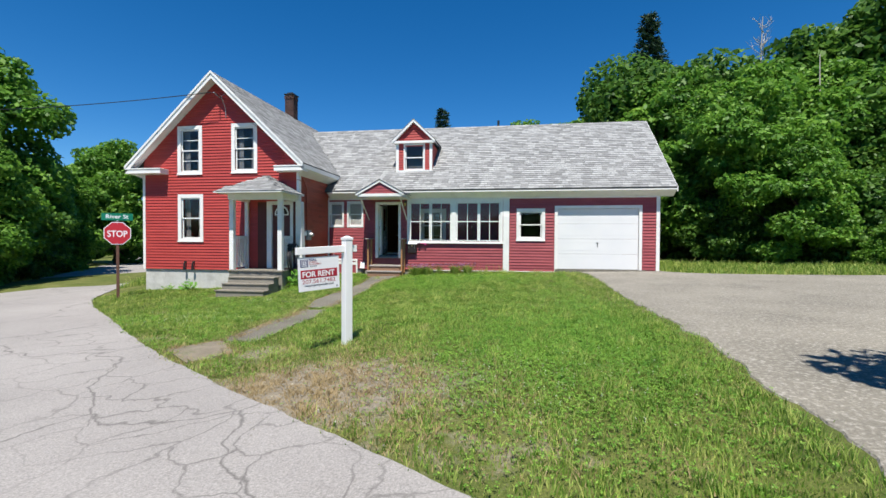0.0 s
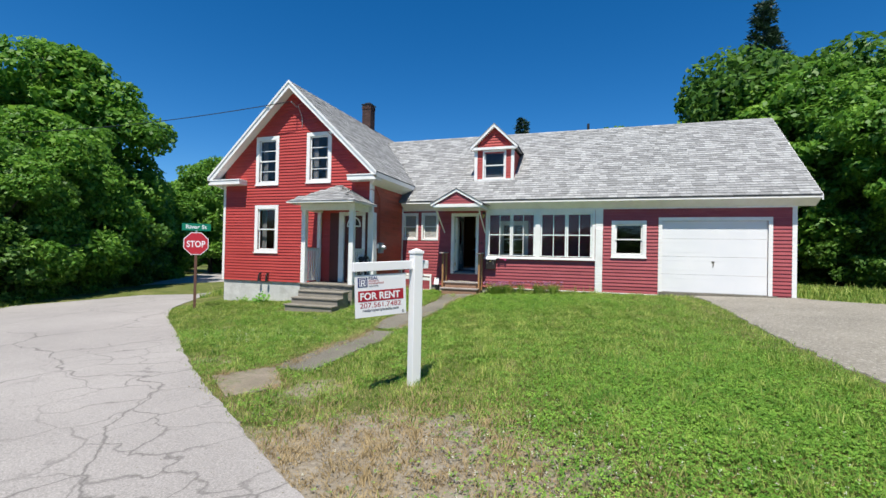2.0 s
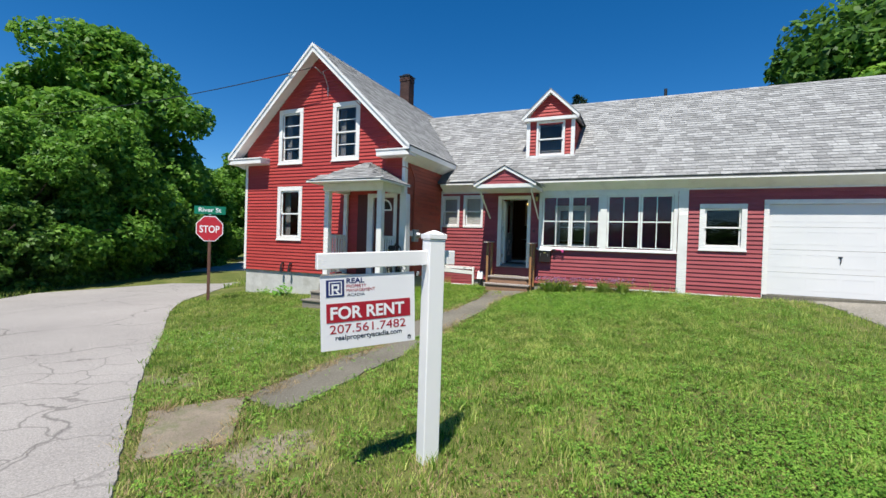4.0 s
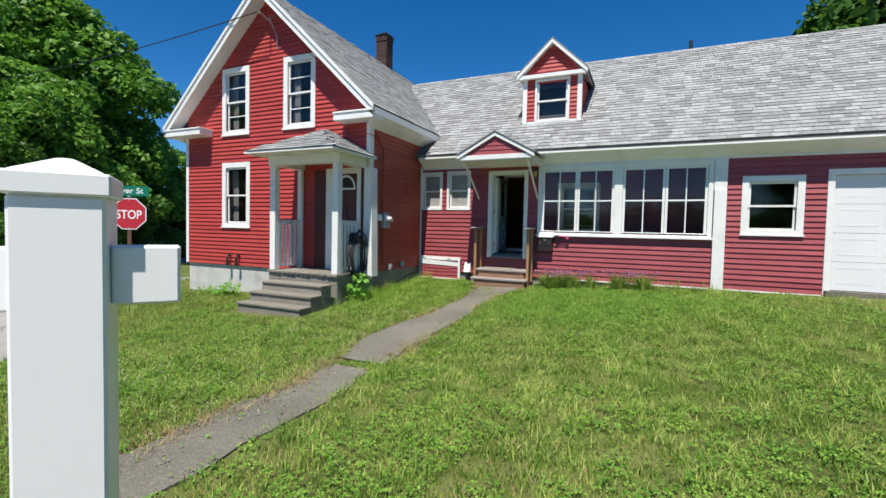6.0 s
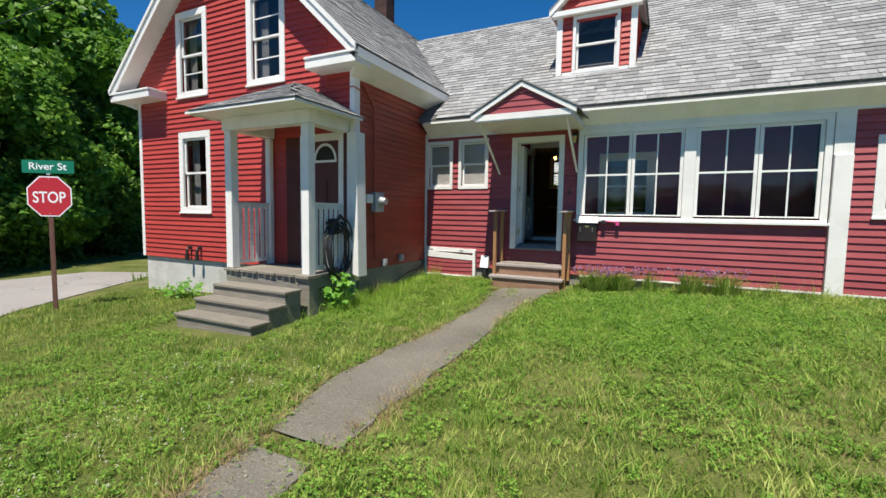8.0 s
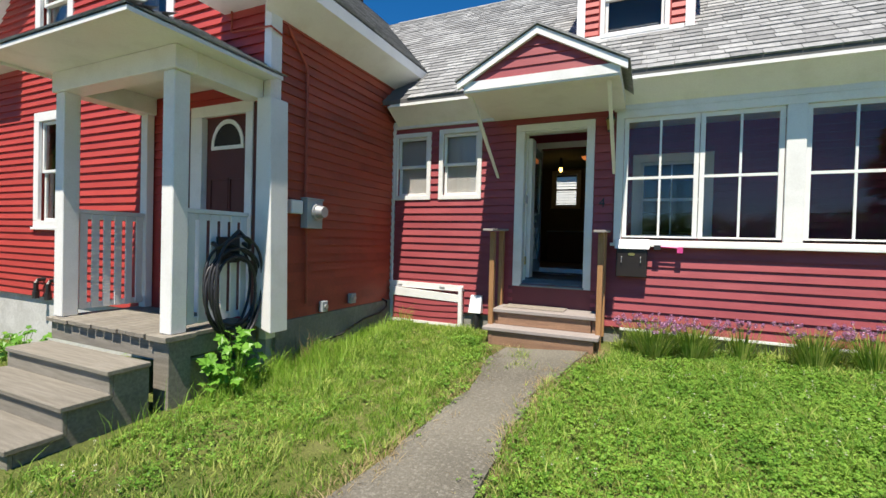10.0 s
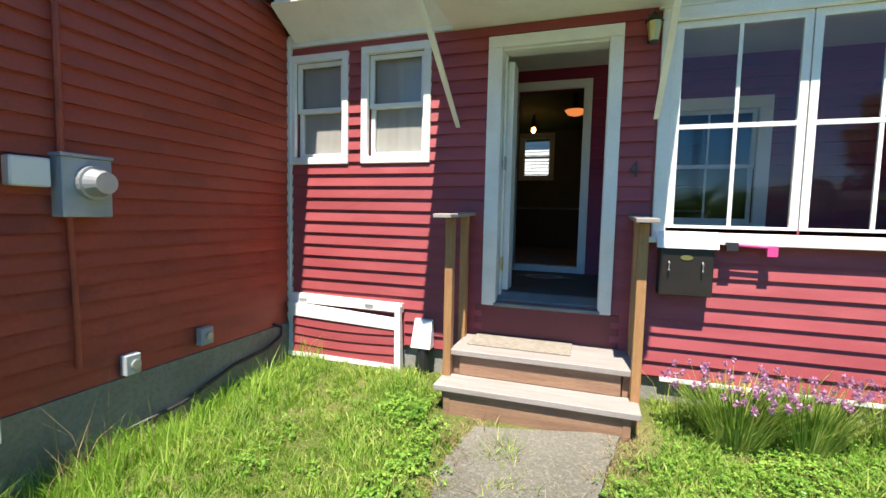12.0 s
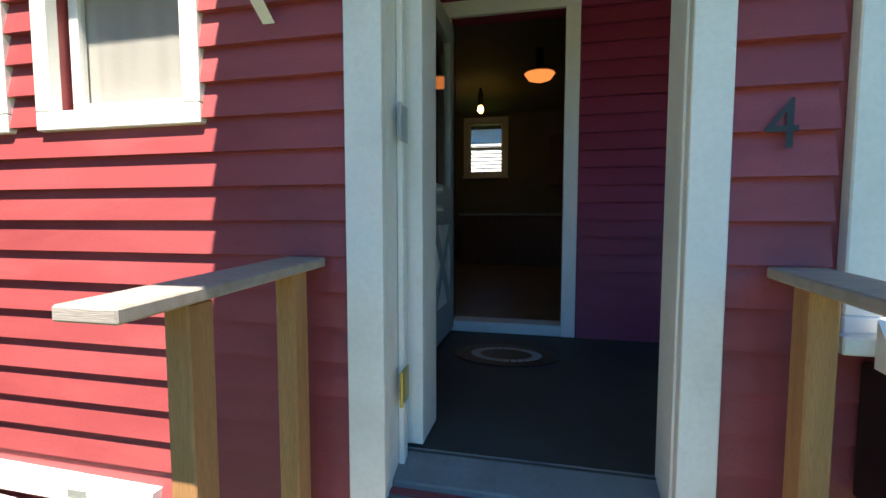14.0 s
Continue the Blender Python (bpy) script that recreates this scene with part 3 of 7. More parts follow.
def bareness(x, y):
    """0 on good lawn, up to about 0.7 on worn ground."""
    d = np.exp(-(((x + 1.9) / 1.9) ** 2 + ((y - 4.3) / 1.15) ** 2)) * 0.9
    d = np.maximum(d, np.exp(-(((x + 0.1) / 1.8) ** 2 + ((y - 3.0) / 0.9) ** 2)) * 0.4)
    d = np.maximum(d, np.exp(-(((x + 3.6) / 0.8) ** 2 + ((y - 6.0) / 0.9) ** 2)) * 0.5)
    d = np.maximum(d, np.exp(-(((x - 0.2) / 1.0) ** 2 + ((y - 7.6) / 1.3) ** 2)) * 0.30)
    d = np.maximum(d, np.exp(-(((x + 6.2) / 1.0) ** 2 + ((y - 6.9) / 0.4) ** 2)) * 0.5)
    d = np.maximum(d, np.exp(-(((x - 2.6) / 0.5) ** 2)) * 0.25 * (y < 14))
    d = np.maximum(d, np.exp(-(((x - 3.5) / 2.5) ** 2 + ((y - 16.6) / 0.9) ** 2)) * 0.6)
    return d


def build_ground():
    xs = np.unique(np.concatenate([np.arange(-16, 14, 0.3), np.linspace(-400, -16, 40), np.linspace(14, 400, 40)]))
    ys = np.unique(np.concatenate([np.arange(-3, 20, 0.3), np.linspace(-300, -3, 24), np.linspace(20, 500, 50)]))
    X, Y = np.meshgrid(xs, ys)
    Z = land(X, Y)
    under = np.zeros(X.shape, bool)
    for poly in (ROAD_POLY, DRIVE_POLY):
        m_ = np.ones(X.shape, bool)
        for dx, dy in ((0.4, 0), (-0.4, 0), (0, 0.4), (0, -0.4)):
            m_ &= inside(poly, X + dx, Y + dy)
        under |= m_
    Z = Z - 0.10 * under
    verts = np.stack([X.ravel(), Y.ravel(), Z.ravel()], 1)
    w = len(xs)
    faces = [(j * w + i, j * w + i + 1, (j + 1) * w + i + 1, (j + 1) * w + i) for j in range(len(ys) - 1) for i in range(w - 1)]
    me = raw_mesh("ground", verts.tolist(), faces, M["ground"])
    at = me.attributes.new("bare", "FLOAT", "POINT")
    at.data.foreach_set("value", bareness(X.ravel(), Y.ravel()))
    tagged(new("ground", me), "mown green lawn with worn dry patches", kind="structure")


build_ground()
strip("road", ROAD_L, ROAD_R, M["road"], "pale cracked old asphalt street", 0.02, 10, 40, 0.035, worn=lambda x, y: max(0.0, 1 - abs((x + 2.5) * 0.55 + (y - 3.2) * 0.83) / 1.6) if x > -9 else 0.0)
strip("driveway", DRIVE_L, DRIVE_R, M["gravel"], "packed grey gravel driveway", 0.015, 8, 40, 0.14)

# ---- the house ----
W, G = 16.59, 14.12
XW, XE = -12.98, -7.05
house = thing("house", (-3.9, W, 0), "red clapboard house with white trim and grey shingle roofs", "house")


def gable_top(x):
    return 6.93 - 0.95 * abs(x + 10.03)


def wall_blocks(bm, u0, u1, z0, z1, openings, put):
    """Cuts a wall into blocks round its openings; put(u0, u1, z0, z1) adds one."""
    us = sorted({u0, u1, *[min(max(v, u0), u1) for o in openings for v in o[:2]]})
    for a, b in zip(us, us[1:]):
        if b - a < 1e-4:
            continue
        mid = (a + b) / 2
        z = z0
        for o in sorted((o for o in openings if o[0] < mid < o[1]), key=lambda o: o[2]):
            if o[2] > z:
                put(a, b, z, o[2])
            z = o[3]
        if z1 > z:
            put(a, b, z, z1)


def clapboards(wall, origin, U, N, u0, u1, z0, z1, cuts, material, step_=0.106, top=None, seed=1, name="clapboard"):
    """Lapped boards on a wall, each one a piece, cut at cuts (u0, u1, z0, z1)."""
    rng = random.Random(seed)
    O, U, N = Vector(origin), Vector(U), Vector(N)
    base = BASE[wall]
    z = z0
    while z < z1 - 0.02:
        zt = min(z + step_, z1)
        spans = [(u0, u1)]
        for c0, c1, b0, b1 in cuts:
            if zt > b0 + 0.05 and z < b1 - 0.05:
                nxt = []
                for a, b in spans:
                    if c1 <= a or c0 >= b:
                        nxt.append((a, b))
                        continue
                    if c0 - a > 0.03:
                        nxt.append((a, c0))
                    if b - c1 > 0.03:
                        nxt.append((c1, b))
                spans = nxt
        pieces = []
        for a, b in spans:
            while b - a > 4.4:
                c = a + rng.uniform(2.4, 3.8)
                pieces.append((a, c - 0.002))
                a = c
            pieces.append((a, b))
        for a, b in pieces:
            la, lb, ta, tb = a, b, a, b
            if top:
                (lo0, hi0), (lo1, hi1) = top(z), top(zt)
                la, lb, ta, tb = max(a, lo0), min(b, hi0), max(a, lo1), min(b, hi1)
                if lb - la < 0.03:
                    continue
                if tb <= ta:
                    ta = tb = (la + lb) / 2
            d0, d1 = 0.0285 + rng.uniform(-0.001, 0.001), 0.002
            s = 0.008
            pts = [O + U * la + N * d0 + Vector((0, 0, z)), O + U * lb + N * d0 + Vector((0, 0, z)), O + U * lb + Vector((0, 0, z)), O + U * la + Vector((0, 0, z)),
                   O + U * ta + N * d1 + Vector((0, 0, zt + s)), O + U * tb + N * d1 + Vector((0, 0, zt + s)), O + U * tb + Vector((0, 0, zt + s)), O + U * ta + Vector((0, 0, zt + s))]
            me = bpy.data.meshes.new(name)
            me.from_pydata([p - base for p in pts], [], [(3, 2, 1, 0), (4, 5, 6, 7), (0, 1, 5, 4), (1, 2, 6, 5), (2, 3, 7, 6), (3, 0, 4, 7)])
            me.materials.append(material)
            ob = new(name, me)
            ob.parent = wall
        z = zt


def frame_ring(bm, x0, x1, z0, z1, w, y0, y1, bottom=None):
    """Four boards round an opening, butted, in an x-z plane from y0 (front) to y1."""
    b = w if bottom is None else bottom
    box(bm, x0, x0 + w, y0, y1, z0 + b, z1 - w)
    box(bm, x1 - w, x1, y0, y1, z0 + b, z1 - w)
    box(bm, x0, x1, y0, y1, z1 - w, z1)
    if b:
        box(bm, x0, x1, y0, y1, z0, z0 + b)


def window(x0, x1, z0, z1, y, casing=0.10, lites=(1, 1), blind=0.0, inner_y=None, label="white-trimmed double-hung sash window"):
    """A double-hung window in a wall facing the street, its casing's outer size given."""
    bm = bm_new()
    frame_ring(bm, x0, x1, z0, z1, casing, y - 0.035, y + 0.01)
    if casing > 0.07:
        box(bm, x0 - 0.015, x1 + 0.015, y - 0.06, y - 0.036, z0, z0 + 0.035)
    w = part("window", bm, M["white"], house, label, 0.004)
    a, b, c, d = x0 + casing, x1 - casing, z0 + casing, z1 - casing
    mid = (c + d) / 2
    for i, (s0, s1, yy) in enumerate(((c, mid + 0.02, y + 0.045), (mid - 0.02, d, y + 0.015))):
        bm = bm_new()
        frame_ring(bm, a, b, s0, s1, 0.04, yy, yy + 0.03)
        part("sash", bm, M["white"], w, bevel=0.002)
        bm = bm_new()
        box(bm, a + 0.04, b - 0.04, yy + 0.013, yy + 0.017, s0 + 0.04, s1 - 0.04)
        p = part("pane", bm, M["pane"], w)
        p.visible_shadow = False
        bm = bm_new()
        n = 0
        for j in range(1, lites[0]):
            xx = a + 0.04 + (b - a - 0.08) * j / lites[0]
            box(bm, xx - 0.01, xx + 0.01, yy + 0.004, yy + 0.012, s0 + 0.04, s1 - 0.04)
            n += 1
        for j in range(1, lites[1]):
            zz = s0 + 0.04 + (s1 - s0 - 0.08) * j / lites[1]
            box(bm, a + 0.04, b - 0.04, yy + 0.004, yy + 0.012, zz - 0.012, zz + 0.012)
            n += 1
        if n:
            part("muntin", bm, M["white"], w)
        else:
            bm.free()
    if not blind and casing > 0.125:
        for s0, s1 in ((a - 0.02, a + (b - a) * 0.27), (b - (b - a) * 0.30, b + 0.02)):
            bm = bm_new()
            n = 7
            for k in range(n):
                u, v_ = s0 + (s1 - s0) * k / n, s0 + (s1 - s0) * (k + 1) / n
                ya, yb = y + 0.20 + 0.015 * (k % 2), y + 0.20 + 0.015 * ((k + 1) % 2)
                hexa(bm, [(u, ya, c - 0.02), (v_, yb, c - 0.02), (v_, yb + 0.004, c - 0.02), (u, ya + 0.004, c - 0.02), (u, ya, d), (v_, yb, d), (v_, yb + 0.004, d), (u, ya + 0.004, d)])
            part("curtain", bm, M["drape"], w, "grey hanging curtain")
    if blind:
        bm = bm_new()
        box(bm, a - 0.02, b + 0.02, y + 0.082, y + 0.090, d - (d - c) * blind, d + 0.02)
        part("blind", bm, M["curtain"], w, "drawn grey window shade")
    return w


# gable house walls
G_OPEN = [(-11.61, -10.62, 1.13, 2.81, 'c'), (-11.61, -10.65, 3.49, 5.21, 'c'), (-9.53, -8.56, 3.51, 5.24, 'c')]
PDOOR = (-8.10, -7.26)
bm = bm_new()
holes = [(o[0] + 0.08, o[1] - 0.08, o[2] + 0.08, o[3] - 0.08) for o in G_OPEN] + [(PDOOR[0] + 0.08, PDOOR[1] - 0.08, 0.25, 2.42)]
wall_blocks(bm, XW, XE, 0.16, 3.55, holes, lambda a, b, c, d: box(bm, a, b, G, G + 0.15, c, d))
# stepped gable above, cut on a fine slope
zc = 3.55
while zc < 6.6:
    zn = zc + 0.05
    half = (6.88 - zn) / 0.95 - 0.06
    lo, hi = max(XW, -10.03 - half), min(XE, -10.03 + half)
    wall_blocks(bm, lo, hi, zc, zn, [h_ for h_ in holes if h_[2] < zc + 0.025 < h_[3]] and [(h_[0], h_[1], zc, zn) for h_ in holes if h_[2] < zc + 0.025 < h_[3]], lambda a, b, c, d: box(bm, a, b, G, G + 0.15, c, d))
    zc = zn
gable_wall = part("wall", bm, M["red"], house, "bright red clapboard gable wall")
bm = bm_new()
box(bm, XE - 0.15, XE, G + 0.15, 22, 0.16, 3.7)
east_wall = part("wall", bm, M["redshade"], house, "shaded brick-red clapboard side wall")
bm = bm_new()
box(bm, XW, XW + 0.15, G + 0.15, 22, 0.16, 3.7)
box(bm, XW + 0.15, XE - 0.15, 21.85, 22, 0.16, 3.7)
part("wall", bm, M["red"], house, "red rear walls")
bm = bm_new()
box(bm, XW + 0.03, XE - 0.03, G + 0.03, 21.95, -0.9, 0.16)
part("foundation", bm, M["stone"], house, "white-painted concrete foundation")
bm = bm_new()
box(bm, XE - 0.008, XE + 0.035, G + 0.1, W - 0.02, -0.6, 0.21)
part("foundation", bm, M["greystone"], house, "grey concrete footing")
clapboards(gable_wall, (0, G, 0), (1, 0, 0), (0, -1, 0), XW + 0.07, XE - 0.07, 0.17, 6.6, [(o[0], o[1], o[2], o[3]) for o in G_OPEN] + [(PDOOR[0] - 0.44, PDOOR[1] + 0.14, 0.2, 2.56)], M["red"], 0.102,
           lambda z: ((-10.03 - (6.9 - z) / 0.95 + 0.03, -10.03 + (6.9 - z) / 0.95 - 0.03) if z > 3.5 else (-20, 20)), 3)
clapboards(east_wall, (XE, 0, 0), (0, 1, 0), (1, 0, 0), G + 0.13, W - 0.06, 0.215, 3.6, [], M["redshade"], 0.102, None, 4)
for o in G_OPEN:
    window(*o[:4], G, 0.13, (1, 2) if o[2] > 3 else (1, 1))

# corner boards and frieze returns
bm = bm_new()
box(bm, XW - 0.03, XW + 0.07, G - 0.03, G + 0.1, 0.16, 3.55)
part("corner_board", bm, M["white"], house, bevel=0.004)
bm = bm_new()
box(bm, XE - 0.07, XE + 0.03, G - 0.03, G + 0.12, 0.05, 3.55)
part("corner_board", bm, M["white"], house, bevel=0.004)
bm = bm_new()
box(bm, XE + 0.0, XE + 0.045, W - 0.045, W - 0.0, 0.215, 2.9)
part("corner_board", bm, M["white"], house, bevel=0.004)


def slope_slab(bm, a, b, c, d, thick):
    """A roof slab: a-b the eave, c-d the ridge above it (d over a, c over b), thick below."""
    down = Vector((0, 0, -thick))
    pts = [Vector(p) for p in (a, b, c, d)]
    hexa(bm, [p + down for p in pts] + pts)


GY0, GY1 = 13.72, 22.1
GE0, GE1, GR = -13.36, -6.72, -10.03
GZE = 3.78
bm = bm_new()
slope_slab(bm, (GE1, GY0, GZE), (GE1, GY1, GZE), (GR, GY1, 6.93), (GR, GY0, 6.93), 0.06)
slope_slab(bm, (GE0, GY1, GZE), (GE0, GY0, GZE), (GR, GY0, 6.93), (GR, GY1, 6.93), 0.06)
gable_roof = part("roof", bm, M["roofbase"], house, "grey asphalt shingle gable roof")
RY, RZ, EY, EZ = 20.0, 6.32, 16.2, 3.12
RX0, RX1 = -9.35, 5.68
bm = bm_new()
slope_slab(bm, (RX0 + 2.25, EY, EZ), (RX1, EY, EZ), (RX1, RY, RZ), (RX0, RY, RZ), 0.06)
slope_slab(bm, (RX1, RY + 3.8, EZ), (RX0, RY + 3.8, EZ), (RX0, RY, RZ), (RX1, RY, RZ), 0.06)
main_roof = part("roof", bm, M["roofbase"], house, "grey asphalt shingle roof")

# white rake boards, soffits, eave boards
def sloped_board(bm, p, q, w, t, n):
    """A board from p to q, w deep downwards, t thick along n."""
    p, q, n = Vector(p), Vector(q), Vector(n)
    dn = Vector((0, 0, -w))
    hexa(bm, [p + dn, q + dn, q + dn + n * t, p + dn + n * t, p, q, q + n * t, p + n * t])


bm = bm_new()
for x, s in ((GE0, 1), (GE1, -1)):
    sloped_board(bm, (x, GY0 + 0.0, GZE - 0.061), (GR, GY0 + 0.0, 6.87), 0.17, 0.03, (0, 1, 0))
    sloped_board(bm, (x - s * 0.02, GY0 - 0.03, GZE - 0.0), (GR, GY0 - 0.03, 6.95), 0.085, 0.029, (0, 1, 0))
part("rake_board", bm, M["white"], house, "white rake trim boards")
bm = bm_new()
for x in (GE0, GE1):
    sloped_board(bm, (x, GY0 + 0.031, GZE - 0.10), (GR, GY0 + 0.031, 6.80), 0.03, G - GY0 - 0.035, (0, 1, 0))
part("soffit", bm, M["white"], house, "white boarded gable soffit")
for a, b in ((GE0 + 0.0, -11.98), (-7.74, GE1)):
    bm = bm_new()
    box(bm, a, b, GY0 + 0.0, G - 0.005, 3.52, 3.66)
    box(bm, a - 0.01, b + 0.01, GY0 - 0.02, G - 0.005, 3.661, 3.70)
    part("cornice_return", bm, M["white"], house, "white cornice returns", 0.004)
bm = bm_new()
hexa(bm, [(XE + 0.02, GY0 + 0.3, 3.40), (GE1 + 0.02, GY0 + 0.05, 3.60), (GE1 + 0.02, 17.4, 3.60), (XE + 0.02, 17.3, 3.40), (XE + 0.02, GY0 + 0.3, 3.62), (GE1 + 0.02, GY0 + 0.05, 3.74), (GE1 + 0.02, 17.4, 3.74), (XE + 0.02, 17.3, 3.74)])
part("eave_box", bm, M["white"], house, "white boxed eave")
bm = bm_new()
hexa(bm, [(GE0 - 0.02, GY0 + 0.05, 3.60), (XW - 0.02, GY0 + 0.3, 3.40), (XW - 0.02, 22, 3.40), (GE0 - 0.02, 22, 3.60), (GE0 - 0.02, GY0 + 0.05, 3.74), (XW - 0.02, GY0 + 0.3, 3.62), (XW - 0.02, 22, 3.74), (GE0 - 0.02, 22, 3.74)])
part("eave_box", bm, M["white"], house, "white boxed eave")

# main wing: front wall
SW = [(-7.03, -6.40, 1.722, 2.72), (-6.27, -5.61, 1.722, 2.735)]
GW = (0.27, 1.30, 1.22, 2.42)
GD = (1.64, 4.66, 0.22, 2.515)
DR = (-5.12, -4.11, 0.575, 2.70)
BK = (-3.86, -0.23, 1.125, 2.765)
WT = 2.93
bm = bm_new()
holes = [(a + 0.05, b - 0.05, c + 0.05, d - 0.05) for a, b, c, d in SW] + [(GW[0] + 0.08, GW[1] - 0.08, GW[2] + 0.08, GW[3] - 0.08), (GD[0] + 0.1, GD[1] - 0.1, -0.5, GD[3] - 0.1), (DR[0] + 0.1, DR[1] - 0.08, DR[2], DR[3] - 0.08), (BK[0] + 0.08, BK[1] - 0.05, BK[2] + 0.10, BK[3] - 0.06)]
wall_blocks(bm, XE, 5.22, 0.10, WT, holes, lambda a, b, c, d: box(bm, a, b, W, W + 0.14, c, d))
front_wall = part("wall", bm, M["maroon"], house, "deep red clapboard front wall")
bm = bm_new()
ring = [(5.22, W + 0.14, 0.1), (5.22, 23.4, 0.1), (5.22, 23.4, 3.0), (5.22, RY, 6.18), (5.22, W + 0.14, 3.3)]
prism(bm, ring, (-0.14, 0, 0))
part("wall", bm, M["maroon"], house, "red end wall")
bm = bm_new()
wall_blocks(bm, XE, 5.08, 0.1, 3.4, [(-5.88, -5.23, 2.16, 3.08)], lambda a, b, c, d: box(bm, a, b, 23.26, 23.4, c, d))
part("wall", bm, M["maroon"], house, "red rear wall")
bm = bm_new()
box(bm, XE + 0.02, 5.2, W + 0.02, 23.3, -0.8, 0.10)
part("foundation", bm, M["greystone"], house, "pale grey concrete foundation")
cuts = [(a, b, c, d) for a, b, c, d in SW] + [GW, (GD[0], GD[1], -1, GD[3]), (DR[0], DR[1], 0.0, DR[3]), (BK[0] - 0.02, BK[1] + 0.25, BK[2] - 0.05, 5), (BK[1] + 0.02, BK[1] + 0.24, -1, 5), (-7.02, -5.82, -1, 0.49)]
clapboards(front_wall, (0, W, 0), (1, 0, 0), (0, -1, 0), XE + 0.05, 5.13, 0.12, WT, cuts, M["maroon"], 0.108, None, 5)
bm = bm_new()
box(bm, 5.13, 5.25, W - 0.03, W + 0.1, 0.15, WT)
part("corner_board", bm, M["white"], house, bevel=0.004)
bm = bm_new()
box(bm, BK[1] + 0.015, BK[1] + 0.235, W - 0.10, W - 0.001, 0.02, 2.15)
box(bm, BK[1] + 0.01, BK[1] + 0.24, W - 0.05, W - 0.001, 2.151, WT)
part("corner_board", bm, M["white"], house, "white corner pilaster", 0.005)
bm = bm_new()
box(bm, BK[0] - 0.03, BK[1] + 0.012, W - 0.048, W - 0.001, BK[3] + 0.001, WT - 0.141)
part("frieze", bm, M["white"], house, "white frieze board above the porch windows", 0.003)
for a, b in ((XE + 0.06, DR[0]), (DR[1], BK[1] + 0.02), (BK[1] + 0.25, GD[0])):
    if a > -6:
        bm = bm_new()
        box(bm, max(a, -3.75), b, W - 0.04, W - 0.001, 0.085, 0.115)
        part("water_table", bm, M["white"], house, "narrow white base strip", 0.003)
# boxed eave of the wing
bm = bm_new()
box(bm, -6.9, RX1, EY, EY + 0.02, EZ - 0.10, EZ - 0.062)
part("drip_edge", bm, M["white"], house, "thin white drip edge")
bm = bm_new()
hexa(bm, [(-6.95, EY + 0.021, EZ - 0.10), (RX1, EY + 0.021, EZ - 0.10), (RX1, W - 0.03, WT - 0.11), (-6.95, W - 0.03, WT - 0.11), (-6.95, EY + 0.021, EZ - 0.07), (RX1, EY + 0.021, EZ - 0.07), (RX1, W - 0.03, WT - 0.02), (-6.95, W - 0.03, WT - 0.02)])
part("soffit", bm, M["white"], house, "white sloping eave soffit")
bm = bm_new()
box(bm, -7.0, 5.22, W - 0.045, W - 0.001, WT - 0.14, WT + 0.02)
part("frieze", bm, M["white"], house, "white frieze board under the eave")
bm = bm_new()
sloped_board(bm, (RX1, EY, EZ - 0.01), (RX1, RY, RZ - 0.01), 0.16, 0.03, (1, 0, 0))
sloped_board(bm, (5.23, EY + 0.05, EZ - 0.09), (5.23, RY, RZ - 0.09), 0.03, 0.44, (1, 0, 0))
part("rake_board", bm, M["white"], house, "white rake trim")
for o in SW:
    window(*o, W, 0.065, blind=0.97, label="small white vinyl window with a drawn shade")
window(*GW, W, 0.12, blind=0.0, label="white-framed garage window")
bm = bm_new()

# bank of porch windows: two pairs, each sash with two lights over two
bm.free()
bm = bm_new()
frame_ring(bm, BK[0], BK[1], BK[2], BK[3], 0.09, W - 0.04, W - 0.001, 0.07)
box(bm, -2.15, -1.975, W - 0.04, W - 0.001, BK[2] + 0.071, BK[3] - 0.091)
box(bm, BK[0] - 0.03, BK[1] + 0.02, W - 0.10, W - 0.041, BK[2] - 0.01, BK[2] + 0.03)
bank = part("window", bm, M["white"], house, "wide bank of white multi-pane porch windows", 0.004)
for x0, x1 in ((-3.77, -2.955), (-2.955, -2.15), (-1.975, -1.12), (-1.12, -0.32)):
    z0, z1 = BK[2] + 0.07, BK[3] - 0.09
    mid = (z0 + z1) / 2 + 0.01
    bm = bm_new()
    frame_ring(bm, x0 + 0.004, x1 - 0.004, z0, z1, 0.05, W + 0.0, W + 0.035)
    part("sash", bm, M["white"], bank, bevel=0.002)
    bm = bm_new()
    box(bm, x0 + 0.054, x1 - 0.054, W + 0.006, W + 0.028, mid - 0.016, mid + 0.016)
    xc = (x0 + x1) / 2
    box(bm, xc - 0.012, xc + 0.012, W + 0.008, W + 0.026, z0 + 0.05, mid - 0.017)
    box(bm, xc - 0.012, xc + 0.012, W + 0.008, W + 0.026, mid + 0.017, z1 - 0.05)
    part("muntin", bm, M["white"], bank)
    for a, b in ((x0 + 0.054, xc - 0.012), (xc + 0.012, x1 - 0.054)):
        for c, d in ((z0 + 0.05, mid - 0.017), (mid + 0.017, z1 - 0.05)):
            bm = bm_new()
            box(bm, a, b, W + 0.016, W + 0.019, c, d)
            part("pane", bm, M["pane"], bank).visible_shadow = False

# garage door
bm = bm_new()
box(bm, GD[0], GD[0] + 0.11, W - 0.035, W - 0.0, GD[2] - 0.1, GD[3] - 0.111)
box(bm, GD[1] - 0.11, GD[1], W - 0.035, W - 0.0, GD[2] - 0.1, GD[3] - 0.111)
box(bm, GD[0], GD[1], W - 0.035, W - 0.0, GD[3] - 0.11, GD[3])
garage = part("garage_door", bm, M["white"], house, "white panelled garage door, closed", 0.004)
gh = (GD[3] - 0.11 - GD[2]) / 4
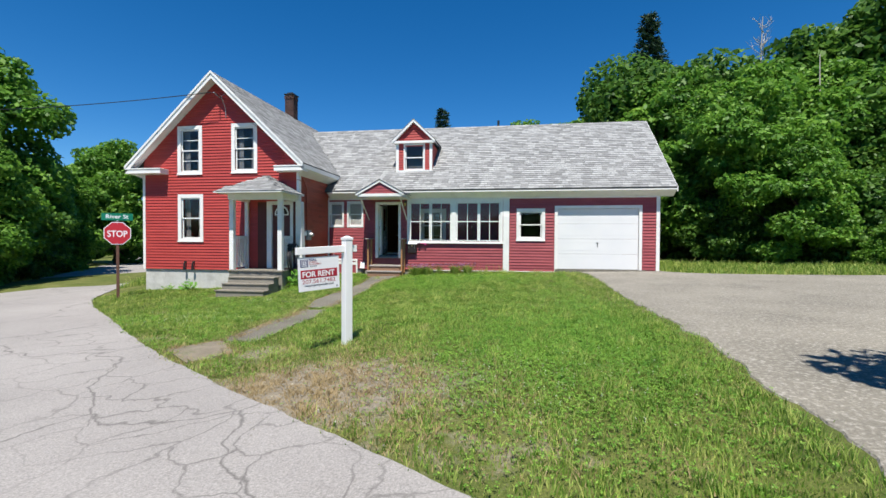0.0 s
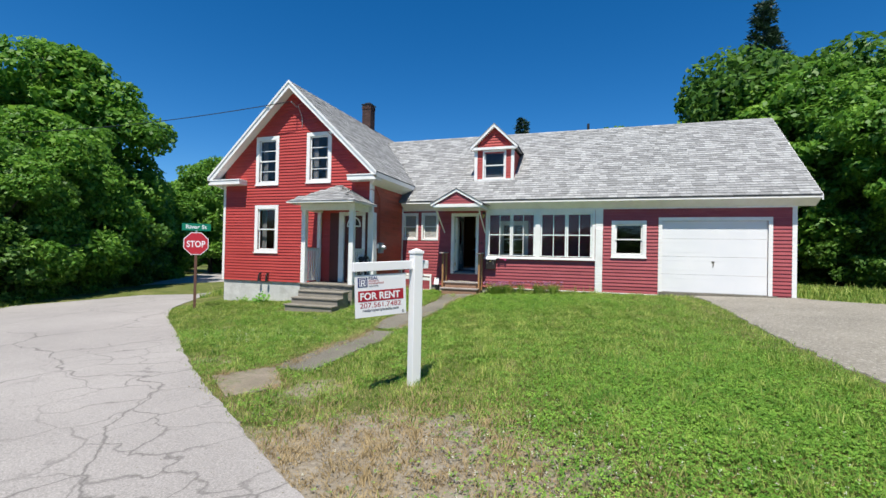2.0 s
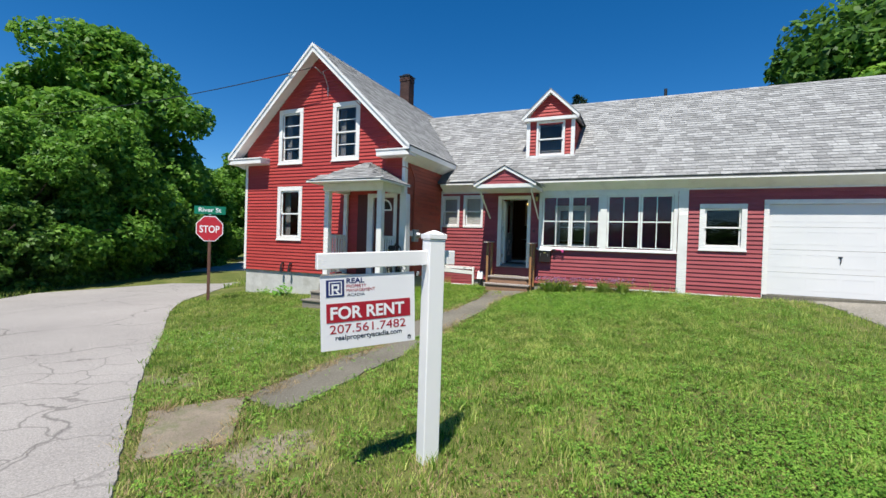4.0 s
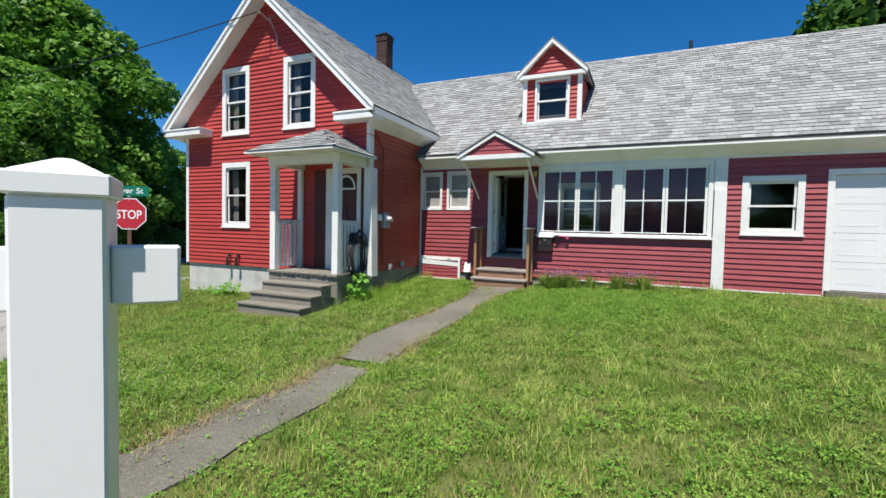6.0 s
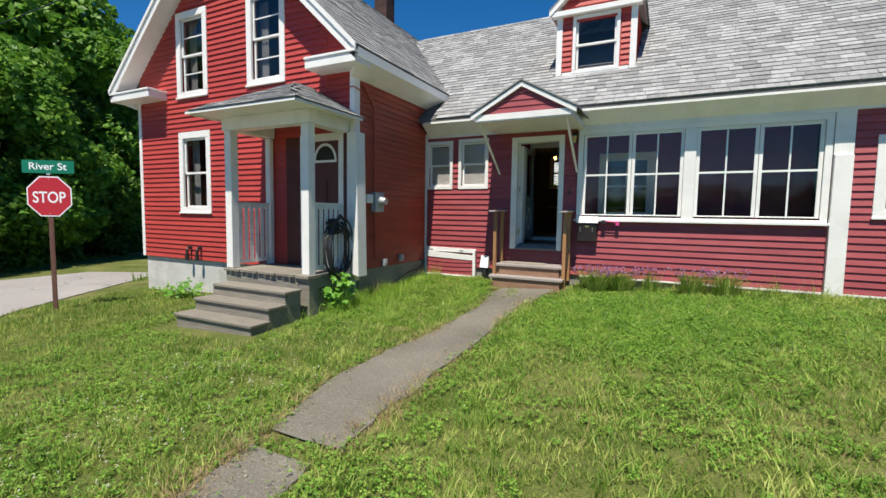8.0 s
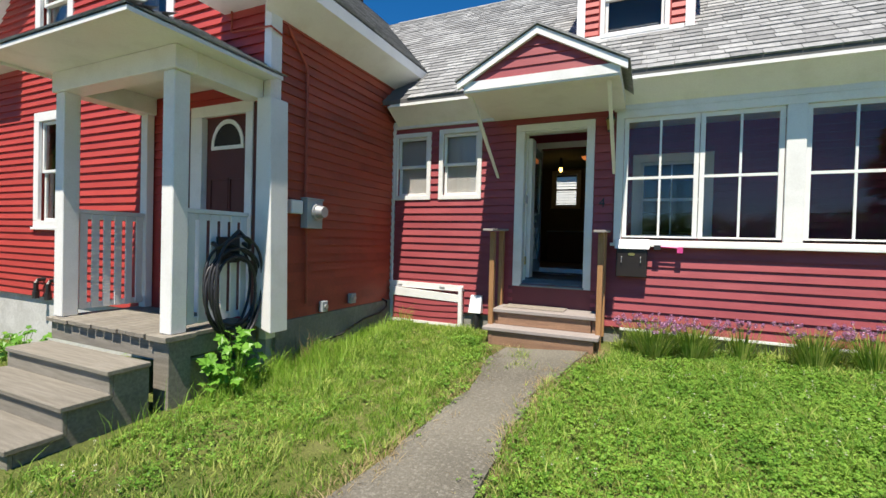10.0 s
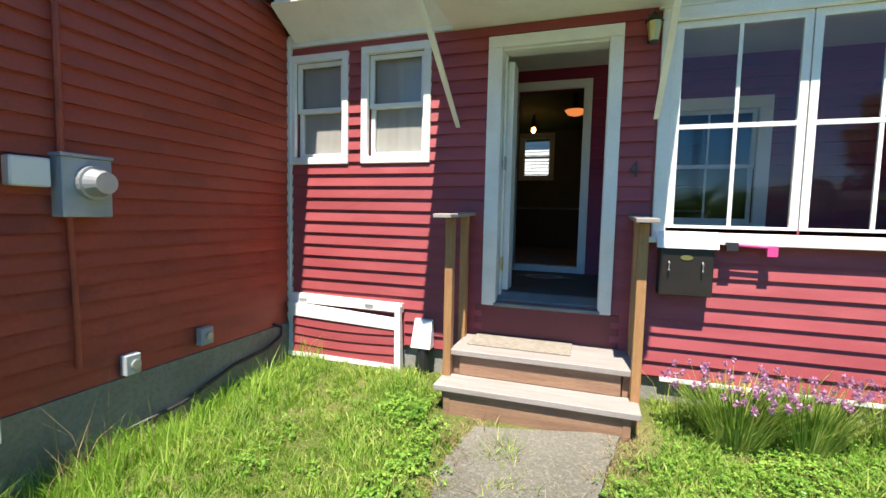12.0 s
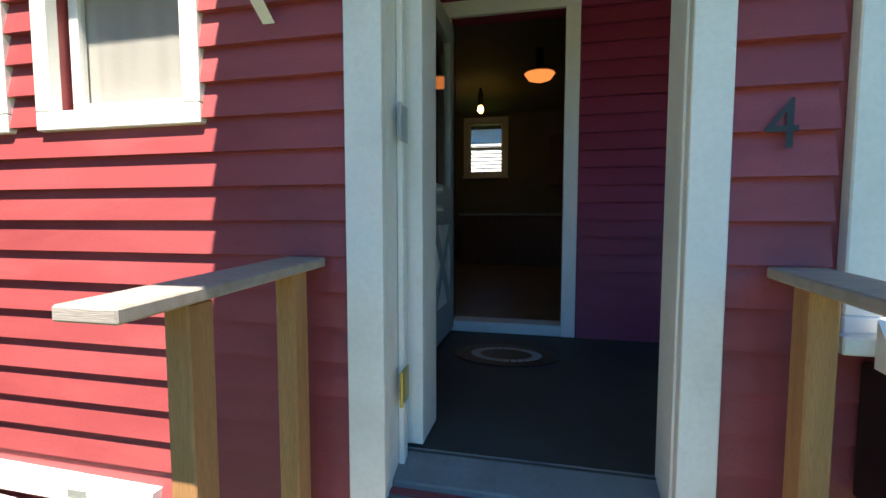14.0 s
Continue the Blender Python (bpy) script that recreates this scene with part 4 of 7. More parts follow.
for k in range(4):
    bm = bm_new()
    z0 = GD[2] + k * gh
    x0, x1 = GD[0] + 0.112, GD[1] - 0.112
    box(bm, x0, x1, W + 0.03, W + 0.07, z0 + 0.003, z0 + gh - 0.003)
    for j in range(4):
        a = x0 + 0.09 + j * (x1 - x0 - 0.09) / 4
        b = a + (x1 - x0 - 0.09) / 4 - 0.09
        frame_ring(bm, a, b, z0 + 0.13, z0 + gh - 0.11, 0.012, W + 0.027, W + 0.0299)
    part("panel", bm, M["doorwhite"], garage)
bm = bm_new()
xm = (GD[0] + GD[1]) / 2
box(bm, xm - 0.04, xm + 0.04, W + 0.012, W + 0.029, GD[2] + gh * 1.72, GD[2] + gh * 1.76)
tube(bm, [(xm, W + 0.022, GD[2] + gh * 1.72), (xm + 0.01, W + 0.01, GD[2] + gh * 1.6), (xm, W + 0.022, GD[2] + gh * 1.45)], 0.012, 6)
part("handle", bm, M["blackpaint"], garage, "black lift handle")
bm = bm_new()
box(bm, GD[0] + 0.02, GD[1] + 0.1, W - 0.15, W + 0.2, -0.3, GD[2] - 0.01)
solo("apron", bm, M["concrete"], "concrete sill under the garage door", kind="structure")
# garage interior
bm = bm_new()
box(bm, -0.02, 0.08, W + 0.15, 23.2, 0.11, 3.0)
box(bm, 0.08, 5.0, 21.0, 21.1, 0.11, 3.0)
box(bm, 0.08, 5.0, W + 0.15, 20.99, 3.0, 3.05)
part("inner_wall", bm, M["dark"], house, "dark garage interior")

# entry door casing
Y2, FL = 18.35, 0.64
bm = bm_new()
box(bm, DR[0], DR[0] + 0.115, W - 0.04, W - 0.0, DR[2] - 0.03, DR[3] - 0.091)
box(bm, DR[1] - 0.095, DR[1], W - 0.04, W - 0.0, DR[2] - 0.03, DR[3] - 0.091)
box(bm, DR[0], DR[1], W - 0.04, W - 0.0, DR[3] - 0.09, DR[3])
box(bm, DR[0] + 0.085, DR[0] + 0.114, W + 0.0, W + 0.16, DR[2], DR[3] - 0.09)
box(bm, DR[1] - 0.10, DR[1] - 0.075, W + 0.0, W + 0.16, DR[2], DR[3] - 0.09)
box(bm, DR[0] + 0.116, DR[1] - 0.101, W + 0.0, W + 0.16, DR[3] - 0.105, DR[3] - 0.08)
box(bm, DR[0] + 0.116, DR[0] + 0.135, W + 0.09, W + 0.13, DR[2] + 0.03, DR[3] - 0.106)
entry = part("door_frame", bm, M["white"], house, "white entry door casing", 0.003)
bm = bm_new()
box(bm, DR[0] + 0.10, DR[1] - 0.08, W - 0.045, W + 0.03, DR[2] - 0.035, DR[2] - 0.005)
hexa(bm, [(DR[0] + 0.10, W + 0.031, DR[2] - 0.035), (DR[1] - 0.08, W + 0.031, DR[2] - 0.035), (DR[1] - 0.08, W + 0.16, DR[2] - 0.035), (DR[0] + 0.10, W + 0.16, DR[2] - 0.035), (DR[0] + 0.10, W + 0.031, DR[2] + 0.02), (DR[1] - 0.08, W + 0.031, DR[2] + 0.02), (DR[1] - 0.08, W + 0.16, FL + 0.004), (DR[0] + 0.10, W + 0.16, FL + 0.004)])
part("threshold", bm, M["sill"], entry, "grey metal threshold", 0.004)
bm = bm_new()
box(bm, DR[0] - 0.06, DR[1] + 0.06, W - 0.018, W - 0.001, 0.12, DR[2] - 0.036)
part("skirt_board", bm, M["skirtred"], entry, "smooth red board under the door, shade deepening its paint", 0.002)

# open door leaf, hinged at the jamb
LX = -5.19
bm = bm_new()
box(bm, DR[0] + 0.118, DR[0] + 0.178, W + 0.165, W + 0.36, 0.65, 2.56)
part("door", bm, M["white"], house, "edge of the white outer door, folded open", 0.003)
bm = bm_new()
ly0, ly1, lz0, lz1 = 17.66, 18.31, 0.67, 2.66
for a, b, c, d in ((ly0, ly0 + 0.11, lz0, lz1), (ly1 - 0.11, ly1, lz0, lz1), (ly0 + 0.11, ly1 - 0.11, lz0, lz0 + 0.2), (ly0 + 0.11, ly1 - 0.11, 1.38, 1.62), (ly0 + 0.11, ly1 - 0.11, lz1 - 0.13, lz1)):
    box(bm, LX, LX + 0.042, a, b, c, d)
leaf = part("door", bm, M["doorgrey"], house, "half-glazed grey crossbuck door standing open", 0.003)
bm = bm_new()
tube(bm, [(-4.75, 17.85, FL + 0.0015), (-4.75, 17.85, FL + 0.006)], 0.2, 24)
bmesh.ops.scale(bm, vec=(1.5, 1, 1), space=Matrix.Translation((4.75, -17.85, 0)), verts=bm.verts[:])
mat_in = solo("inner_mat", bm, M["blackpaint"], "dark oval rubber mat with a pale ring on the floor", "door mat")
bm = bm_new()
for k in range(28):
    a0, a1 = k * math.tau / 28, (k + 0.62) * math.tau / 28
    pts = [(-4.75 + 1.5 * r * math.cos(a), 17.85 + r * math.sin(a)) for r, a in ((0.10, a0), (0.135, a0 - 0.05), (0.13, a1), (0.095, a1 + 0.05))]
    hexa(bm, [(*p, FL + 0.0065) for p in pts] + [(*p, FL + 0.008) for p in pts])
part("pattern", bm, M["greybox"], mat_in, "pale grey leaf ring", kind="stuff")
boxpart("panel", (LX + 0.01, LX + 0.03, ly0 + 0.11, ly1 - 0.11, lz0 + 0.2, 1.38), M["white"], leaf, "white recessed panel", 0)
bm = bm_new()
for s in (0, 1):
    z0, z1 = (lz0 + 0.2, 1.38) if s else (1.42, lz0 + 0.2)
    a, b = Vector((LX + 0.031, ly0 + 0.11, z0)), Vector((LX + 0.031, ly1 - 0.11, z1))
    e = Vector((0, 0, 0.05))
    hexa(bm, [a - e, b - e, b - e + Vector((0.009 + 0.002 * s, 0, 0)), a - e + Vector((0.009 + 0.002 * s, 0, 0)), a + e, b + e, b + e + Vector((0.009 + 0.002 * s, 0, 0)), a + e + Vector((0.009 + 0.002 * s, 0, 0))])
part("crossbuck", bm, M["doorgrey"], leaf, "blue-grey crossed braces")
bm = bm_new()
box(bm, LX + 0.018, LX + 0.022, ly0 + 0.11, ly1 - 0.11, 1.62, lz1 - 0.13)
part("pane", bm, M["pane"], leaf)
for zz in (1.47, 1.58):
    bm = bm_new()
    tube(bm, [(LX + 0.042, ly0 + 0.06, zz), (LX + 0.07, ly0 + 0.06, zz)], 0.012, 8)
    tube(bm, [(LX + 0.07, ly0 + 0.06, zz), (LX + 0.105, ly0 + 0.06, zz)], 0.026, 10, 0.018)
    part("knob", bm, M["steel"], leaf, "dull metal door knob and lock")
for zz, mm in ((0.83, "brass"), (1.66, "greybox")):
    bm = bm_new()
    box(bm, DR[0] + 0.136, DR[0] + 0.140, W + 0.05, W + 0.13, zz, zz + 0.11)
    tube(bm, [(DR[0] + 0.142, W + 0.045, zz), (DR[0] + 0.142, W + 0.045, zz + 0.11)], 0.006, 8)
    part("hinge", bm, M[mm], leaf)

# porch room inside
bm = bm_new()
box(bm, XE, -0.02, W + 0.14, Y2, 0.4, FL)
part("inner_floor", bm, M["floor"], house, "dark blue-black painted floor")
bm = bm_new()
box(bm, XE, -0.02, W + 0.14, Y2 + 0.12, 2.98, 3.02)
part("inner_ceiling", bm, M["white"], house, "white porch ceiling")
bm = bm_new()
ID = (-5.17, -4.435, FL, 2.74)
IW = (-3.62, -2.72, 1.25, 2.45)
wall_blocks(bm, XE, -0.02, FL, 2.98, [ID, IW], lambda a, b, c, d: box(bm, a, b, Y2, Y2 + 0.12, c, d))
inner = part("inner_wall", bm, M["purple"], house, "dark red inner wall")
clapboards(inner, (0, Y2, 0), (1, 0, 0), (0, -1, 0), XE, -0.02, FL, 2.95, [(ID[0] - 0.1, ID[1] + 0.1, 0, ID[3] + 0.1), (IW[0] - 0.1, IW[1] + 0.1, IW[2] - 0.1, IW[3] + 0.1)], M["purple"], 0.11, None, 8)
bm = bm_new()
box(bm, ID[0] - 0.09, ID[0], Y2 - 0.03, Y2 + 0.12, FL, ID[3])
box(bm, ID[1], ID[1] + 0.09, Y2 - 0.03, Y2 + 0.12, FL, ID[3])
box(bm, ID[0] - 0.09, ID[1] + 0.09, Y2 - 0.03, Y2 + 0.12, ID[3] + 0.001, ID[3] + 0.10)
box(bm, ID[0], ID[1], Y2 - 0.02, Y2 + 0.14, FL, FL + 0.07)
part("inner_door_frame", bm, M["white"], house, "white inner doorway trim", 0.003)
w2 = window(IW[0] - 0.1, IW[1] + 0.1, IW[2] - 0.1, IW[3] + 0.1, Y2 - 0.002, 0.12, (2, 1), label="white interior sash window")
# kitchen beyond
K0, K1, KY = -6.4, -2.3, 23.26
bm = bm_new()
box(bm, K0, K1, Y2 + 0.12, KY, 0.4, FL + 0.01)
part("inner_floor", bm, M["kfloor"], house, "tan vinyl kitchen floor")
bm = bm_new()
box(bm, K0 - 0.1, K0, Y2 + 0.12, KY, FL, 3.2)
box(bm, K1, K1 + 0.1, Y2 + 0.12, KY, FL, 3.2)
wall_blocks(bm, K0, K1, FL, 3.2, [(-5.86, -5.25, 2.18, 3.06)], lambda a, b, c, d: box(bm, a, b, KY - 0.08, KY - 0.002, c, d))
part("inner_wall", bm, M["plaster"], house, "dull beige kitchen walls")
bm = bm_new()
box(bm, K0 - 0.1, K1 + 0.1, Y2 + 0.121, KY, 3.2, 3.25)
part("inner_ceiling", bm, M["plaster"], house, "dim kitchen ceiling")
w3 = window(-5.94, -5.17, 2.10, 3.14, KY - 0.082, 0.08, (1, 1), label="bright kitchen window")
bm = bm_new()
box(bm, -5.9, K1, 22.6, 23.17, FL + 0.01, 1.45)
cab = solo("kitchen_cabinet", bm, M["cabinet"], "dark brown wooden base cabinets along the kitchen wall", "cabinet", bevel=0.005)
bm = bm_new()
box(bm, -4.5, K1 - 0.002, 22.8, 23.17, 1.95, 2.75)
solo("wall_cabinet", bm, M["cabinet"], "dark brown wall cabinets in the kitchen", "cabinet", bevel=0.005)
bm = bm_new()
box(bm, -5.92, K1, 22.56, 23.17, 1.451, 1.49)
solo("worktop", bm, M["greybox"], "long pale grey kitchen worktop on the cabinets", "worktop", bevel=0.004)
lamp1 = thing("ceiling_lamp", (-4.62, 20.3, 2.9), "glowing amber glass dome ceiling lamp", "lamp")
bm = bm_new()
lathe(bm, (-4.62, 20.3, 0), [(0.05, 2.86), (0.12, 2.885), (0.16, 2.94)], 20)
part("dome", bm, M["dome"], lamp1, smooth=True)
bm = bm_new()
lathe(bm, (-4.62, 20.3, 0), [(0.19, 2.941), (0.19, 2.96), (0.04, 2.975), (0.04, 3.199)], 20)
part("collar", bm, M["blackpaint"], lamp1)
lamp2 = thing("pendant_bulb", (-5.43, 21.6, 3.0), "small warm bulb hanging from the kitchen ceiling", "lamp")
bm = bm_new()
lathe(bm, (-5.43, 21.6, 0), [(0.02, 2.86), (0.045, 2.90), (0.03, 2.96)], 12)
part("bulb", bm, M["bulb"], lamp2, smooth=True)
bm = bm_new()
lathe(bm, (-5.43, 21.6, 0), [(0.035, 2.961), (0.04, 3.1), (0.015, 3.199)], 12)
part("holder", bm, M["blackpaint"], lamp2)
sock = thing("ceiling_light", (-4.7, 17.3, 2.98), "bare bulb socket on the porch ceiling", "lamp")
bm = bm_new()
lathe(bm, (-4.7, 17.3, 0), [(0.035, 2.90), (0.055, 2.94), (0.06, 2.979)], 14)
part("socket", bm, M["blackpaint"], sock)
bm = bm_new()
lathe(bm, (-4.7, 17.3, 0), [(0.012, 2.81), (0.03, 2.84), (0.02, 2.899)], 12)
part("bulb", bm, M["signwhite"], sock, smooth=True)

# dormer
DY = 17.2
bm = bm_new()
wall_blocks(bm, -4.45, -3.03, 3.9, 5.05, [(-4.13, -3.33, 4.02, 4.94)], lambda a, b, c, d: box(bm, a, b, DY, DY + 0.08, c, d))
prism(bm, [(-4.45, DY, 5.05), (-3.03, DY, 5.05), (-3.74, DY, 5.85)], (0, 0.08, 0))
box(bm, -4.45, -4.37, DY + 0.08, 19.2, 3.9, 5.05)
box(bm, -3.11, -3.03, DY + 0.08, 19.2, 3.9, 5.05)
dormer = part("dormer", bm, M["red"], house, "small red dormer with a white-trimmed window")
clapboards(dormer, (0, DY, 0), (1, 0, 0), (0, -1, 0), -4.36, -3.12, 4.02, 5.8, [(-4.18, -3.28, 3.9, 5.06)], M["red"], 0.10, lambda z: ((-3.74 - (5.95 - z) / 1.13, -3.74 + (5.95 - z) / 1.13) if z > 5.0 else (-9, 9)), 6)
clapboards(dormer, (-3.03, 0, 0), (0, 1, 0), (1, 0, 0), DY, 19.0, 4.0, 5.05, [], M["red"], 0.10, None, 7)
bm = bm_new()
box(bm, -4.47, -4.36, DY - 0.03, DY + 0.02, 3.95, 5.05)
box(bm, -3.12, -3.01, DY - 0.03, DY + 0.02, 3.95, 5.05)
box(bm, -4.55, -2.93, DY - 0.14, DY - 0.001, 5.05, 5.14)
box(bm, -4.35, -3.13, DY - 0.03, DY - 0.001, 3.92, 4.0)
for s in (-1, 1):
    sloped_board(bm, (-3.74 + s * 0.86, DY - 0.16, 5.16), (-3.74, DY - 0.16, 5.98), 0.11, 0.03, (0, 1, 0))
    sloped_board(bm, (-3.74 + s * 0.84, DY - 0.129, 5.10), (-3.74, DY - 0.129, 5.90), 0.02, 1.2, (0, 1, 0))
part("trim", bm, M["white"], dormer, "white dormer trim")
bm = bm_new()
for s in (-1, 1):
    slope_slab(bm, *((( -3.74 + 0.87, DY - 0.17, 5.18), (-3.74 + 0.87, 19.4, 5.18), (-3.74, 19.8, 6.0), (-3.74, DY - 0.17, 6.0)) if s > 0 else ((-3.74 - 0.87, 19.4, 5.18), (-3.74 - 0.87, DY - 0.17, 5.18), (-3.74, DY - 0.17, 6.0), (-3.74, 19.8, 6.0))), 0.025)
part("roof", bm, M["shingle"], dormer, "grey shingles")
window(-4.16, -3.30, 3.96, 5.04, DY, 0.06, label="dormer sash window")

# hood over the entry door
HY, HX0, HX1, HZ = 15.33, -5.40, -3.76, 2.80
HXC = (HX0 + HX1) / 2
bm = bm_new()
prism(bm, [(HX0 + 0.1, HY + 0.03, HZ + 0.10), (HX1 - 0.1, HY + 0.03, HZ + 0.10), (HXC, HY + 0.03, HZ + 0.50)], (0, 0.03, 0))
hood = part("door_hood", bm, M["maroon"], house, "small gabled hood over the entry door")
for k in range(4):
    z0 = HZ + 0.10 + k * 0.1
    hw = (HZ + 0.52 - z0) / 0.42 * 0.72
    bm = bm_new()
    hexa(bm, [(HXC - hw, HY + 0.012, z0), (HXC + hw, HY + 0.012, z0), (HXC + hw, HY + 0.03, z0), (HXC - hw, HY + 0.03, z0), (HXC - hw + 0.15, HY + 0.026, z0 + 0.1), (HXC + hw - 0.15, HY + 0.026, z0 + 0.1), (HXC + hw - 0.15, HY + 0.03, z0 + 0.1), (HXC - hw + 0.15, HY + 0.03, z0 + 0.1)])
    part("clapboard", bm, M["maroon"], hood)
bm = bm_new()
box(bm, HX0, HX1, HY, HY + 0.011, HZ, HZ + 0.10)
box(bm, HX0, HX1, HY + 0.011, W - 0.05, HZ - 0.02, HZ + 0.0)
box(bm, HX0, HX0 + 0.03, HY + 0.012, W - 0.05, HZ + 0.001, HZ + 0.09)
box(bm, HX1 - 0.03, HX1, HY + 0.012, W - 0.05, HZ + 0.001, HZ + 0.09)
for s in (-1, 1):
    sloped_board(bm, (HXC + s * 0.89, HY - 0.03, HZ + 0.10), (HXC, HY - 0.03, HZ + 0.585), 0.08, 0.04, (0, 1, 0))
part("trim", bm, M["white"], hood, "white hood trim and soffit")
bm = bm_new()
for s in (-1, 1):
    e = [(HXC + s * 0.91, HY - 0.05, HZ + 0.13), (HXC + s * 0.91, W + 0.1, HZ + 0.13), (HXC, W + 0.5, HZ + 0.625), (HXC, HY - 0.05, HZ + 0.625)]
    slope_slab(bm, *(e if s > 0 else (e[1], e[0], e[3], e[2])), 0.025)
part("roof", bm, M["shingle"], hood, "grey shingles")
for x in (-5.36, -3.87):
    bm = bm_new()
    hexa(bm, [(x - 0.02, W - 0.10, 2.05), (x + 0.02, W - 0.10, 2.05), (x + 0.02, W - 0.03, 2.0), (x - 0.02, W - 0.03, 2.0), (x - 0.02, HY + 0.12, HZ - 0.021), (x + 0.02, HY + 0.12, HZ - 0.021), (x + 0.02, HY + 0.20, HZ - 0.021), (x - 0.02, HY + 0.20, HZ - 0.021)])
    part("bracket", bm, M["white"], hood, "white diagonal brace", 0.003)

# chimney: brick pieces over a mortar core
CX, CY = -10.12, 19.5
bm = bm_new()
box(bm, CX - 0.20, CX + 0.20, CY - 0.20, CY + 0.20, 6.0, 7.92)
chim = part("chimney", bm, M["mortar"], house, "weathered brick chimney with a dark cap")
brick_me = {}


def brick_piece(parent, x0, x1, y0, y1, z0, z1):
    key = (round(x1 - x0, 3), round(y1 - y0, 3), round(z1 - z0, 3))
    if key not in brick_me:
        bm_ = bm_new()
        box(bm_, 0, x1 - x0, 0, y1 - y0, 0, z1 - z0)
        bmesh.ops.recalc_face_normals(bm_, faces=bm_.faces[:])
        me = bpy.data.meshes.new("brick")
        bm_.to_mesh(me)
        bm_.free()
        me.materials.append(M["brick"])
        brick_me[key] = me
    ob = new("brick", brick_me[key])
    ob.parent = parent
    ob.location = Vector((x0, y0, z0)) - BASE[parent]


for k in range(16):
    z0 = 6.72 + k * 0.073
    g = 0.10 if k % 2 else 0.0
    e = 0.02 if k >= 14 else 0.0
    for x0, x1 in (((-0.21, -0.02), (-0.01, 0.16), (0.17, 0.21)) if k % 2 else ((-0.21, -0.12), (-0.11, 0.07), (0.08, 0.21))):
        brick_piece(chim, CX + x0 - e, CX + x1 + e, CY - 0.21 - e, CY - 0.165, z0, z0 + 0.063)
        brick_piece(chim, CX + 0.165, CX + 0.21 + e, CY + x0 + 0.002, CY + x1, z0, z0 + 0.063)
bm = bm_new()
box(bm, CX - 0.25, CX + 0.25, CY - 0.25, CY + 0.25, 7.925, 7.97)
box(bm, CX - 0.14, CX + 0.14, CY - 0.14, CY + 0.14, 7.971, 8.05)
part("cap", bm, M["blackpaint"], chim, "dark metal cap", 0.006)
bm = bm_new()
tube(bm, [(-0.54, RY + 0.1, 6.1), (-0.54, RY + 0.1, 6.60)], 0.05, 10)
part("vent_pipe", bm, M["blackpaint"], house, "black plumbing vent pipe on the ridge")

# ---- side porch ----
PX0, PX1, PY = -8.92, -7.23, 13.24
PF = 0.24
porch = thing("porch", ((PX0 + PX1) / 2, 13.5, gz(-8, 13.5)), "small white-posted side porch with a hipped grey roof", "porch")
bm = bm_new()
box(bm, PX0 - 0.07, PX1 + 0.07, PY - 0.09, G - 0.02, PF - 0.22, PF - 0.045)
part("floor_frame", bm, M["greywood"], porch, "grey weathered framing", 0.004)
for k in range(14):
    bm = bm_new()
    x0 = PX0 - 0.09 + k * 0.134
    box(bm, x0, x0 + 0.122, PY - 0.13 - 0.006 * (k % 3), G - 0.055, PF - 0.04, PF)
    part("plank", bm, M["greywood"], porch, bevel=0.004)
for x, y in ((PX0, PY), (PX1, PY)):
    bm = bm_new()
    box(bm, x - 0.075, x + 0.075, y - 0.075, y + 0.075, PF + 0.004, 2.52)
    part("post", bm, M["white"], porch, "square white porch post", 0.008)
bm = bm_new()
hexa(bm, [(-7.11, G - 0.12, PF - 0.03), (-6.87, G - 0.12, PF - 0.10), (-6.87, G + 0.12, PF - 0.10), (-7.11, G - 0.04, PF - 0.03), (-7.11, G - 0.12, 2.52), (-6.92, G - 0.12, 2.52), (-6.92, G + 0.12, 2.52), (-7.11, G - 0.04, 2.52)])
part("post", bm, M["white"], porch, "wide white porch pilaster", 0.008)
bm = bm_new()
box(bm, PX0 - 0.06, PX0 + 0.06, G - 0.12, G - 0.035, PF + 0.001, 2.52)
part("post", bm, M["white"], porch, "white half post on the wall", 0.006)
bm = bm_new()
box(bm, PX1 - 0.10, PX1 + 0.10, PY - 0.105, PY + 0.10, -0.7, PF - 0.047)
box(bm, PX1 - 0.13, PX1 + 0.13, PY - 0.155, PY + 0.13, PF - 0.046, PF + 0.003)
part("pier", bm, M["greywood"], porch, "grey wooden pier block", 0.004)
bm = bm_new()
box(bm, PX1 + 0.0, PX1 + 0.03, PY + 0.1, G - 0.21, -0.45, -0.12)
box(bm, PX1 + 0.03, PX1 + 0.06, PY + 0.1, PY + 0.32, -0.5, 0.0)
part("skirt", bm, M["greywood"], porch, "grey skirt boards", 0.003)
# beams
bm = bm_new()
box(bm, PX0 - 0.10, PX1 + 0.12, PY - 0.10, PY + 0.10, 2.521, 2.72)
box(bm, PX0 - 0.10, PX0 + 0.10, PY + 0.10, G - 0.035, 2.521, 2.72)
box(bm, PX1 - 0.10, PX1 + 0.12, PY + 0.10, G - 0.035, 2.521, 2.72)
part("beam", bm, M["white"], porch, "white porch beam", 0.006)
QX0, QX1, QY, QZ = -9.15, -6.85, 12.60, 2.74
bm = bm_new()
box(bm, QX0 + 0.02, QX1 - 0.02, QY + 0.02, G - 0.02, 2.721, 2.745)
part("ceiling", bm, M["white"], porch, "white porch soffit")
bm = bm_new()
ap = Vector((-8.05, G - 0.03, 3.38))
v = [Vector(p) for p in ((QX0, G - 0.03, QZ), (QX0, QY, QZ), (QX1, QY, QZ), (QX1, G - 0.03, QZ))]
ap2 = Vector((ap.x, G - 0.25, 3.38))
vs = [bm.verts.new(p) for p in v]
